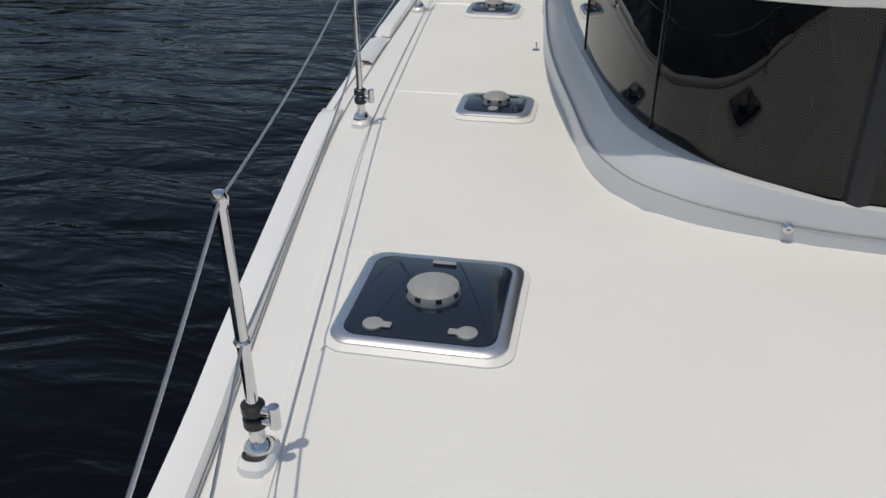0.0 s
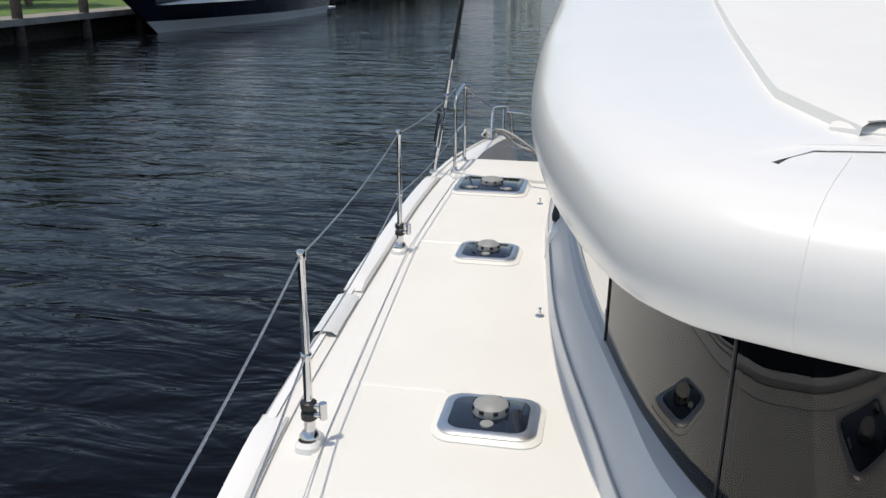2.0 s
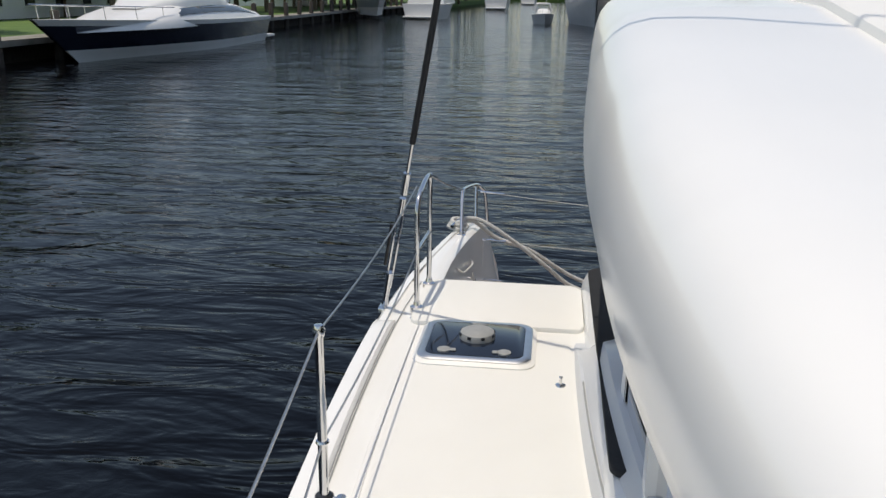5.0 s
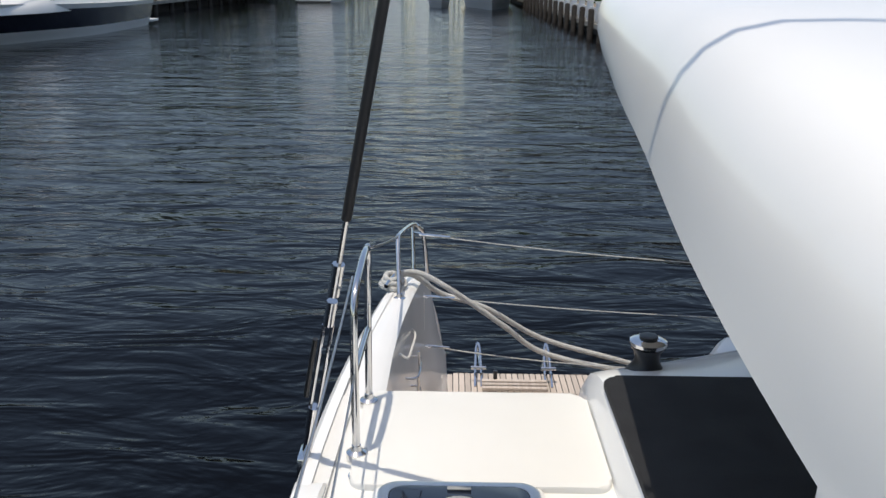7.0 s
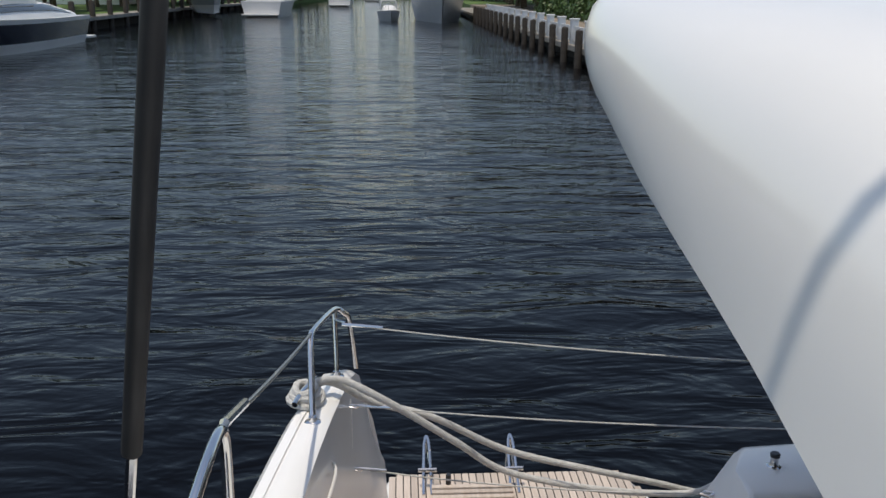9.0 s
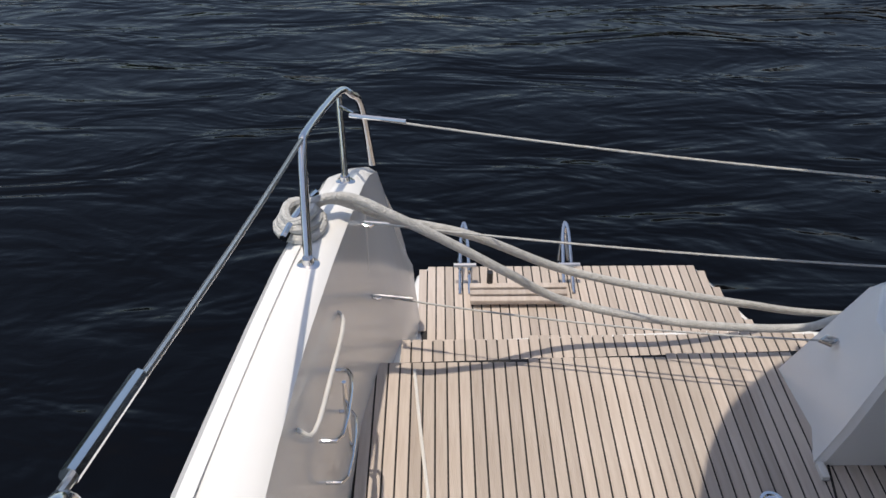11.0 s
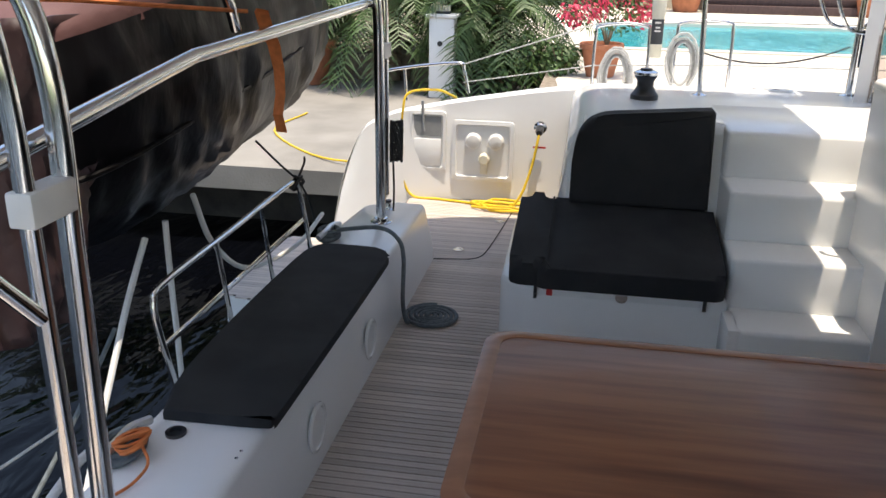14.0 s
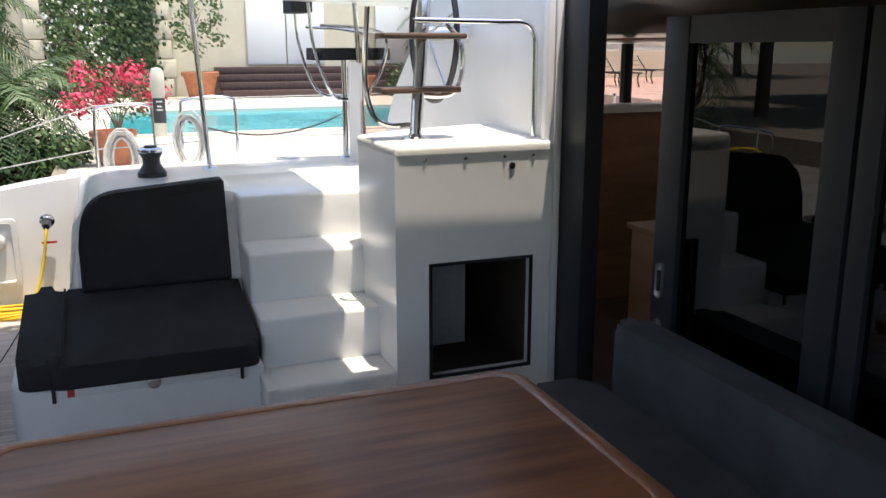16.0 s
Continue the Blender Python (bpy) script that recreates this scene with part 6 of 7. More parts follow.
tube(bm, rounded([(0.0, 0.0, 0.0), (0.0, 0.0, 0.40), (0.0, 0.01, 0.50), (0.0, 0.06, 0.55), (0.02, 0.2, 0.555), (0.06, 0.60, 0.56)], 5), 0.0135, 10)
part("rail", bm, M_STEEL, hr)
for y in (7.245, 6.17):
    p = thing("deck_post", "polished stainless post on the port coaming", "post", (5.75, y, 0.25), "port deck posts")
    part("foot", lathe(B(), [(0.05, 0), (0.05, 0.01), (0.022, 0.02), (0.0175, 0.03)], seg=14), M_STEEL, p)
    part("tube", tube(B(), [(0, 0, 0.02), (0, 0.065, 1.3)], 0.0175, 14), M_STEEL, p)

# port side rails with the capsule light and rope hanks
pg = thing("port_gate_rail", "stainless rail hoops along the port side deck", "rail", (6.7, 7.6, 0.0))
for a, b, h in ((7.95, 7.55, 0.62), (7.35, 6.95, 0.66)):
    bm = B()
    tube(bm, rounded([(6.60, a, 0.02), (6.60, a, h - 0.1), (6.60, a - 0.05, h), (6.60, b + 0.05, h + 0.01), (6.60, b, h - 0.1), (6.60, b, 0.02)], 5), 0.0125, 10)
    wpart("hoop", bm, M_STEEL, pg)
ps = thing("port_stern_rail", "low curved stainless stern rail on the port coaming", "rail", (6.5, 9.4, -0.05))
bm = B()
tube(bm, rounded([(6.53, 9.62, -0.02), (6.54, 9.60, 0.18), (6.53, 9.50, 0.24), (6.52, 9.0, 0.31), (6.52, 8.94, 0.25), (6.52, 8.90, 0.08)], 5), 0.0125, 10)
tube(bm, [(6.53, 9.42, 0.25), (6.53, 9.40, 0.0)], 0.011, 8)
wpart("hoop", bm, M_STEEL, ps)
plf = thing("port_lifeline", "thin lifelines along the port side", "lifeline", (6.6, 8.4, 0.3))
for z0, z1 in ((0.30, 0.63), (0.16, 0.32)):
    bm = B()
    tube(bm, [(6.52, 8.95, z0), (6.60, 7.95, z1), (6.60, 6.95, z1 + 0.04), (6.55, 5.66, z1 + 0.05)], 0.005, 6)
    wpart("wire", bm, M_ROPE, plf)
cap = thing("marker_light", "cream capsule rescue light with a dark label in its holder", "rescue light", (6.58, 7.50, 0.40))
part("body", lathe(B(), [(0.042, 0), (0.046, 0.01), (0.046, 0.30), (0.05, 0.31), (0.05, 0.36), (0.052, 0.37), (0.05, 0.45), (0.035, 0.49), (0, 0.50)], seg=22), M_CREAMPL, cap)
bm = B()
loft(bm, [[(0.0475 * math.cos(a), 0.0475 * math.sin(a), z) for a in [math.pi * (0.62 + 0.76 * k / 10) for k in range(11)]] for z in (0.10, 0.28)])
part("label", bm, M_LABEL, cap, "dark printed label")
for z, w in ((0.25, 0.03), (0.215, 0.022), (0.19, 0.03)):
    bm = B()
    loft(bm, [[(0.0482 * math.cos(a), 0.0482 * math.sin(a), z + dz) for a in [math.pi * (1 - w * 5 + w * 10 * k / 6) for k in range(7)]] for dz in (0.0, 0.012)])
    part("print", bm, M_WHITEPL, cap, "pale printed bar")
for y, z, n in ((7.78, 0.36, 6), (7.30, 0.48, 5)):
    rk = thing("rope_hank", "white dock line hung in a hank on the port rail", "rope", (6.58, y, z), "rope hanks")
    for k in range(n):
        bm = B()
        tube(bm, [(0.02 * math.sin(k) + 0.01 * math.cos(t * 0.45), (0.07 + 0.012 * k) * math.cos(t * 0.45), (0.16 + 0.012 * k) * math.sin(t * 0.45) - 0.12 + 0.02 * math.sin(k * 2)) for t in range(15)], 0.010, 6)
        part("loop", bm, M_ROPE, rk)
fd = thing("fender_line", "dark line with a small blue fender over the port side", "fender", (6.65, 6.4, 0.4))
bm = B()
tube(bm, sag((6.60, 7.30, 0.50), (6.62, 6.12, 0.52), 0.13), 0.007, 6)
wpart("line", bm, M_SHROUD, fd)
wpart("fender", lathe(B(), [(0.0, 0.0), (0.035, 0.012), (0.056, 0.06), (0.056, 0.19), (0.035, 0.24), (0.015, 0.27)], at=(6.64, 6.03, 0.37)), M_NAVY, fd)
dv = thing("deck_vent", "low white moulded vent on the port coaming", "vent", (6.2, 6.75, 0.225))
bm = B()
prism(bm, rrect(-0.05, 0.05, -0.2, 0.2, 0.045), 0, 0.025, 0.01)
part("body", bm, M_GEL, dv)
for k in range(3):
    part("slot", lathe(B(), [(0.018, 0.025), (0.018, 0.029), (0, 0.029)], at=(0, -0.07 + 0.07 * k, 0), seg=12), M_GREYPL, dv)

# roof hand rail
rr_ = thing("roof_rail", "grey metal hand rail on the hardtop", "rail", (1.3, 8.5, 1.43))
bm = B()
tube(bm, rounded([(1.02, 8.95, 0), (1.02, 8.95, 0.06), (1.05, 8.88, 0.085), (1.45, 8.0, 0.085), (1.48, 7.93, 0.06), (1.48, 7.93, 0.0)], 5), 0.017, 10)
bmesh.ops.translate(bm, verts=bm.verts, vec=(0, 0, 1.41))
tube(bm, [(1.25, 8.44, 1.40), (1.25, 8.44, 1.49)], 0.014, 8)
wpart("rail", bm, M_ALU, rr_)

# ---- cabin inside ----
cab = thing("galley_cabinet", "brown veneered galley cabinet with a pale switch plate", "cabinet", (3.2, 5.0, ZF))
bm = B()
box(bm, 2.95, 3.55, 4.75, 5.40, ZF, 0.14, 0.01)
wpart("body", bm, M_INWOOD, cab)
bm = B()
box(bm, 2.93, 3.57, 4.73, 5.42, 0.142, 0.17, 0.006)
wpart("worktop", bm, M_INWOOD, cab)
bm = B()
box(bm, 3.12, 3.20, 5.402, 5.41, -0.10, 0.08, 0.004)
wpart("switch_plate", bm, M_WHITEPL, cab, "cream switch plate")
sof = thing("saloon_sofa", "dark brown saloon sofa inside the cabin", "sofa", (2.0, 3.9, ZF))
bm = B()
prism(bm, [(1.3, 3.3), (4.2, 3.3), (4.2, 3.9), (1.9, 3.9), (1.9, 5.0), (1.3, 5.0)], ZF, -0.32, 0.04)
wpart("seat", bm, M_DARKWOOD, sof)
bm = B()
prism(bm, [(1.25, 3.2), (4.25, 3.2), (4.25, 3.42), (1.45, 3.42), (1.45, 5.0), (1.25, 5.0)], -0.32, 0.12, 0.04)
wpart("back", bm, M_DARKWOOD, sof)


def curtain(x, y, dx, dy, label):
    c = thing("curtain", label, "curtain", (x, y, 0.2), "cabin curtains")
    bm = B()
    rings = []
    for z, w in ((0.62, 1.0), (0.45, 0.75), (0.30, 0.45), (0.22, 0.32), (0.12, 0.5), (0.0, 0.8), (-0.05, 0.85)):
        rings.append([(dx * w * (u - 0.5) + 0.02 * math.sin(u * 55) * dy * 3, dy * w * (u - 0.5) + 0.02 * math.sin(u * 55) * dx * 3, z) for u in [k / 48 for k in range(49)]])
    loft(bm, rings)
    part("cloth", bm, M_CURTAIN, c)
    part("tie_back", lathe(B(), [(0.07, 0.21), (0.075, 0.225), (0.07, 0.24)]), M_CURTAIN, c)


curtain(1.42, 3.22, 0.34, 0.03, "pale sheer curtain tied back behind the cabin window")
curtain(2.6, 3.12, 0.34, 0.0, "pale sheer curtain tied back behind the cabin window")

# ---- port shore: dock, garden, pool, house ----
def slab(name, outline, z0, z1, material, label, cat):
    bm = B()
    prism(bm, outline, z0, z1)
    return part(name, bm, material, None, label, False, cat, "structure")


slab("dock_port", [(6.98, -30), (8.4, -30), (8.4, 8.55), (12.6, 8.55), (12.6, 13.5), (9.0, 13.5), (9.0, 120), (6.98, 120)], ZD - 0.22, ZD, M_CONC, "pale concrete dock beside the boat", "dock")
# inset dark face: colours in the unlit void beneath the dock slab
slab("dock_wall", [(7.75, -30), (8.4, -30), (8.4, 8.75), (12.8, 8.75), (12.8, 13.5), (9.0, 13.5), (9.0, 120), (7.75, 120)], -3, ZD - 0.22, M_PILE, "dark face painting the shaded void below the dock", "dock")
bm = B()
for o in ([(8.4, -30), (14.4, -30), (14.4, 8.55), (8.4, 8.55)], [(20.3, -30), (60, -30), (60, 120), (20.3, 120)], [(14.4, -30), (20.3, -30), (20.3, -2.1), (14.4, -2.1)],
          [(14.4, 8.15), (20.3, 8.15), (20.3, 120), (14.4, 120)], [(12.6, 8.55), (14.4, 8.55), (14.4, 120), (12.6, 120)], [(9.0, 13.5), (12.6, 13.5), (12.6, 120), (9.0, 120)]):
    prism(bm, o, -3, -0.356)
part("ground", bm, M_SOIL, None, "brown mulch garden ground", False, "ground", "structure")
slab("pool_deck_near", [(8.5, -20), (14.5, -20), (14.5, 8.0), (10.6, 8.4), (8.5, 8.2)], -0.4, -0.35, M_POOLDECK, "cream paved pool deck", "pavement")
slab("pool_deck_far", [(20.2, -20), (26, -20), (26, 10), (20.2, 10)], -0.4, -0.35, M_POOLDECK, "cream paved pool deck", "pavement")
slab("pool_deck_side", [(14.5, 8.05), (20.2, 8.05), (20.2, 10), (14.5, 10)], -0.4, -0.35, M_POOLDECK, "cream paved pool deck", "pavement")
slab("pool_deck_end", [(14.5, -20), (20.2, -20), (20.2, -2.0), (14.5, -2.0)], -0.4, -0.35, M_POOLDECK, "cream paved pool deck", "pavement")
slab("terrace", [(15.0, -24), (34, -24), (34, -4.4), (15.0, -2.6)], -0.4, -0.02, M_TERRACE, "pink paved terrace beside the pool", "pavement")
bm = B()
for o in (rrect(14.3, 20.4, -2.2, 8.25, 0.6),):
    i = rrect(14.6, 20.1, -1.9, 7.95, 0.5)
    loft(bm, [[(x, y, -0.40) for x, y in o], [(x, y, -0.325) for x, y in o], [(x, y, -0.325) for x, y in i], [(x, y, -0.6) for x, y in i]], True)
part("pool_coping", bm, M_POOLDECK, None, "cream stone pool coping", True, "coping", "structure")
bm = B()
i = rrect(14.58, 20.12, -1.92, 7.97, 0.5)
bm.faces.new([bm.verts.new((x, y, -0.395)) for x, y in i])
part("pool_water", bm, M_POOL, None, "turquoise swimming pool water", False, "pool", "structure")

house = thing("house", "cream stucco house with pale double doors and ivy", "house", (28, 3, -0.35))
bm = B()
box(bm, 26.5, 30, -14, 20, -0.4, 6.0)
wpart("wall", bm, M_STUCCO, house, "", False)
bm = B()
box(bm, 26.2, 30.2, -14.3, 20.3, 6.0, 6.3)
wpart("eave", bm, M_ROOFTILE, house, "", False)
for y0 in (1.62, 2.82, -2.4, -1.2):
    bm = B()
    box(bm, 26.40, 26.5, y0, y0 + 1.16, 0.55, 2.75, 0.01)
    dd = wpart("door", bm, M_BOATW, house, "pale painted glazed door")
    bm = B()
    box(bm, 26.385, 26.405, y0 + 0.2, y0 + 0.96, 0.85, 2.6)
    wpart("pane", bm, M_PANE, dd, "", False)
for k in range(4):
    bm = B()
    box(bm, 24.6 + 0.42 * k, 26.5, -4.0, 5.0, -0.4 if k == 0 else -0.14 + 0.21 * (k - 1), -0.14 + 0.21 * k, 0.01)
    wpart("step", bm, M_DARKWOOD, house, "dark stained wooden step")
random.seed(11)
for y0, y1, z1 in ((6.6, 9.4, 4.5), (10.4, 15.0, 4.5)):
    bm = B()
    for _ in range(5200):
        c = Vector((26.44 - random.random() * 0.22, random.uniform(y0, y1) + random.gauss(0, 0.12), random.uniform(-0.35, z1)))
        n = Vector((-1, random.uniform(-0.7, 0.7), random.uniform(-0.4, 0.9))).normalized()
        t = n.orthogonal().normalized()
        b2 = n.cross(t)
        s = random.uniform(0.05, 0.10)
        bm.faces.new([bm.verts.new(c + t * a * s + b2 * b * s) for a, b in ((-1, 0), (0, -0.7), (1, 0), (0, 0.7))])
    ivy = part("ivy", bm, M_IVY, None, "dark green ivy covering the house wall", False, "ivy", "stuff")
for z in [0.0 + 0.55 * k for k in range(9)]:
    for y in (6.35, 9.75):
        bm = B()
        box(bm, 26.36, 26.5, y - (0.28 if int(z / 0.55) % 2 else 0.18), y + (0.28 if int(z / 0.55) % 2 else 0.18), z - 0.35, z + 0.17, 0.02)
        wpart("quoin", bm, M_STUCCO, house)


def frond(bm, base, az, length, rise, droop, n=16, leaf=0.34):
    """One feather palm frond: a bent rib with two rows of narrow leaflets."""
    d = Vector((math.cos(az), math.sin(az), 0))
    side_ = Vector((-d.y, d.x, 0))
    pts = []
    for k in range(n + 1):
        s = k / n
        pts.append(Vector(base) + d * length * (s - 0.18 * s * s) + Vector((0, 0, rise * s - droop * s * s)))
    tube(bm, pts[::2], 0.012, 4, False, 0.003)
    for k in range(2, n + 1):
        s = k / n
        L = leaf * (0.55 + 0.9 * s * (1.25 - s)) * (0.9 + 0.2 * random.random())
        t = (pts[k] - pts[k - 1]).normalized()
        for half in (0.0, 0.5):
            o = pts[k] - (pts[k] - pts[k - 1]) * half
            for sg in (-1, 1):
                v = (side_ * sg * 0.85 + t * 0.55 + Vector((0, 0, 0.12 - 0.5 * random.random()))).normalized()
                w = t * 0.011
                mid, tip = o + v * L * 0.5, o + v * L + Vector((0, 0, -0.16 * L))
                bm.faces.new([bm.verts.new(q) for q in (o - w, o + w, mid + w * 1.3, mid - w * 1.3)])
                bm.faces.new([bm.verts.new(q) for q in (mid - w * 1.3, mid + w * 1.3, tip)])


def palm(x, y, z, h, length, n, seed, label):
    random.seed(seed)
    p = thing("palm_tree", label, "palm tree", (x, y, z), "garden palms")
    bm = B()
    tube(bm, [(0, 0, -0.2), (0.03, 0.02, h * 0.4), (0.02, 0.05, h * 0.8), (0.0, 0.04, h + 0.1)], 0.13, 10, True, 0.08)
    for k in range(60):
        a, zz = k * 2.4, 0.05 + (h) * k / 60
        bmesh.ops.create_cube(bm, size=1, matrix=Matrix.Translation((0.115 * math.cos(a), 0.115 * math.sin(a), zz)) @ Matrix.Rotation(a, 4, "Z") @ Matrix.Rotation(-0.5, 4, "Y") @ Matrix.Diagonal((0.05, 0.07, 0.09, 1)))
    part("trunk", bm, M_BARK, p)
    bm = B()
    for k in range(n):
        a = k * 2.399 + random.uniform(-0.2, 0.2)
        u = k / n
        frond(bm, (0, 0.04, h + 0.05 * random.random()), a, length * random.uniform(0.8, 1.1), length * (0.95 - 0.95 * u), length * (0.62 + 0.25 * u) * random.uniform(0.85, 1.15), 15, length * 0.24)
    part("crown", bm, M_LEAF, p, "arching feathery fronds", False)
    return p


palm(12.3, 10.9, -0.5, 0.9, 1.75, 44, 1, "bushy feather palm with arching green fronds in the garden")
palm(12.0, 9.25, -0.45, 0.75, 1.6, 44, 2, "bushy feather palm with arching green fronds in the garden")
palm(14.0, 10.2, -0.36, 1.7, 1.9, 40, 3, "taller feather palm behind the dock")
palm(13.0, 12.8, -0.36, 1.2, 1.9, 40, 4, "taller feather palm behind the dock")
palm(15.5, 12.5, -0.36, 2.2, 2.1, 36, 7, "taller feather palm behind the dock")
palm(25.2, -1.9, -0.36, 2.2, 1.6, 30, 8, "slender feather palm beside the house")


def leafy(bm, c, r, n, size, squash=0.8, hollow=0.5):
    for _ in range(n):
        d = Vector((random.gauss(0, 1), random.gauss(0, 1), random.gauss(0, 1))).normalized()
        rr = r * (hollow + (1 - hollow) * random.random() ** 0.5) * (1 + 0.25 * noise.noise(d * 2.2 + Vector(c)))
        p = Vector(c) + Vector((d.x * rr, d.y * rr, d.z * rr * squash))
        nn = (d + Vector((random.uniform(-0.8, 0.8), random.uniform(-0.8, 0.8), random.uniform(-0.3, 1.0)))).normalized()
        t = nn.orthogonal().normalized()
        b2 = nn.cross(t)
        s = size * random.uniform(0.6, 1.3)
        bm.faces.new([bm.verts.new(p + t * a * s + b2 * b * s) for a, b in ((-1, 0), (0, -0.55), (1, 0), (0, 0.55))])


def shrub(x, y, z, r, h, n, seed, material, label, size=0.05):
    random.seed(seed)
    s = thing("shrub", label, "shrub", (x, y, z), "garden shrubs")
    bm = B()
    for k in range(6):
        a = k * 1.05
        tube(bm, [(0, 0, -0.05), (0.3 * r * math.cos(a), 0.3 * r * math.sin(a), h * 0.4), (0.6 * r * math.cos(a), 0.6 * r * math.sin(a), h * 0.8)], 0.014, 5, True, 0.005)
    part("stems", bm, M_BARK, s)
    bm = B()
    for k in range(7):
        a = k * 0.9
        leafy(bm, (0.5 * r * math.cos(a), 0.5 * r * math.sin(a), h * (0.45 + 0.25 * math.sin(k * 1.7))), r * 0.6, n // 7, size)
    part("foliage", bm, material, s, "", False)


shrub(11.6, 9.0, -0.62, 0.62, 0.75, 1500, 21, M_LEAF2, "dense dark green shrub beside the dock")
shrub(11.0, 8.35, -0.36, 0.25, 0.45, 420, 22, M_LEAF2, "small green shrub at the edge of the pool deck", 0.04)
shrub(12.6, 9.9, -0.5, 0.6, 0.6, 1000, 23, M_LEAF2, "dense dark green shrub beside the dock")
shrub(24.2, -0.6, -0.36, 0.9, 0.8, 900, 24, M_LEAF2, "green shrub beside the house steps", 0.07)
shrub(22.5, -3.5, -0.36, 0.9, 0.7, 900, 25, M_LEAF2, "green shrub beside the house steps", 0.07)


def pot(x, y, z, r, h, label):
    p = thing("flower_pot", label, "flower pot", (x, y, z), "terracotta pots")
    part("pot", lathe(B(), [(r * 0.62, 0), (r * 0.66, 0.02), (r * 0.92, h * 0.82), (r * 1.02, h * 0.84), (r * 1.04, h * 0.97), (r, h), (r * 0.9, h), (r * 0.86, h * 0.85), (0, h * 0.84)], seg=26), M_TERRA, p)
    part("soil", lathe(B(), [(r * 0.88, h * 0.86), (r * 0.5, h * 0.885), (0, h * 0.89)]), M_SOIL, p)
    return p


pot(11.0, 7.86, -0.35, 0.27, 0.42, "terracotta pot holding a red bougainvillea")
pot(12.0, 12.1, ZD, 0.42, 0.62, "large terracotta pot standing on the dock")
pot(24.9, 5.55, -0.35, 0.5, 0.75, "terracotta pot beside the house doors")
pot(24.6, 0.9, -0.35, 0.35, 0.6, "terracotta pot beside the house steps")
random.seed(31)
bg = thing("bougainvillea", "red flowering bougainvillea in a pot by the pool", "flowering plant", (11.05, 7.8, 0.05))
bm = B()
for k in range(9):
    a = k * 0.7
    tube(bm, rounded([(0, 0, -0.05), (0.12 * math.cos(a), 0.12 * math.sin(a), 0.25), (0.35 * math.cos(a), 0.4 * math.sin(a), 0.5)], 3), 0.01, 5, True, 0.004)
part("stems", bm, M_BARK, bg)
bm = B()
for k in range(9):
    a = k * 0.7
    leafy(bm, (0.30 * math.cos(a), 0.42 * math.sin(a), 0.45 + 0.16 * math.sin(k * 2.1)), 0.22, 60, 0.035)
part("leaves", bm, M_LEAF2, bg, "", False)
bm = B()
for k in range(14):
    a = k * 0.9
    leafy(bm, (0.36 * math.cos(a), 0.46 * math.sin(a), 0.52 + 0.2 * math.sin(k * 1.9)), 0.19, 95, 0.03, 0.8, 0.3)
part("bloom", bm, M_BLOOM, bg, "bright red blooms", False)
random.seed(32)
for x, y, z, h, lab in ((24.9, 5.55, 0.33, 2.2, "young leafy tree in a pot beside the house doors"), (24.5, 8.6, -0.35, 2.6, "white flowering shrub against the ivy wall")):
    t = thing("young_tree", lab, "tree", (x, y, z), "young garden trees")
    bm = B()
    tube(bm, [(0, 0, -0.05), (0.03, 0.02, h * 0.5), (0, 0.05, h * 0.9)], 0.04, 6, True, 0.012)
    for k in range(8):
        a = k * 2.4
        zz = h * (0.3 + 0.08 * k)
        tube(bm, [(0.02, 0.02, zz), (0.35 * math.cos(a), 0.45 * math.sin(a), zz + 0.25)], 0.014, 5, True, 0.005)
    part("trunk", bm, M_BARK, t)
    bm = B()
    for k in range(14):
        a = k * 2.4
        leafy(bm, (0.4 * math.cos(a), 0.55 * math.sin(a), h * (0.32 + 0.055 * k)), 0.3, 46, 0.07, 0.8, 0.2)
    part("crown", bm, M_LEAF, t, "", False)
    if h > 2.4:
        bm = B()
        for k in range(14):
            a = k * 2.0
            leafy(bm, (0.5 * math.cos(a), 0.7 * math.sin(a), h * (0.35 + 0.05 * k)), 0.25, 12, 0.06, 0.8, 0.5)
        part("flower", bm, M_WHITEPL, t, "small white flowers", False, "", "stuff")

ped = thing("dock_pedestal", "white dock power pedestal with a cream lamp on top", "power pedestal", (11.3, 9.95, ZD))
bm = B()
box(bm, -0.13, 0.13, -0.17, 0.17, 0, 1.05, 0.02)
part("body", bm, M_BOATW, ped)
bm = B()
box(bm, -0.16, 0.16, -0.21, 0.21, 1.05, 1.10, 0.015)
part("cap", bm, M_BOATW, ped)
bm = B()
box(bm, -0.08, 0.08, -0.10, 0.10, 1.10, 1.13, 0.008)
part("lamp_base", bm, M_BLACKPL, ped)
for k in range(5):
    bm = B()
    box(bm, -0.07, 0.07, -0.085 + 0.036 * k, -0.06 + 0.036 * k, 1.13, 1.20, 0.006)
    part("lamp_fin", bm, M_CREAMPL, ped)
part("meter", lathe(B(), [(0.035, 0), (0.035, 0.015), (0, 0.02)], m=Matrix.Translation((-0.13, 0.02, 0.72)) @ Matrix.Rotation(radians(-90), 4, "Y")), M_BLACKPL, ped)

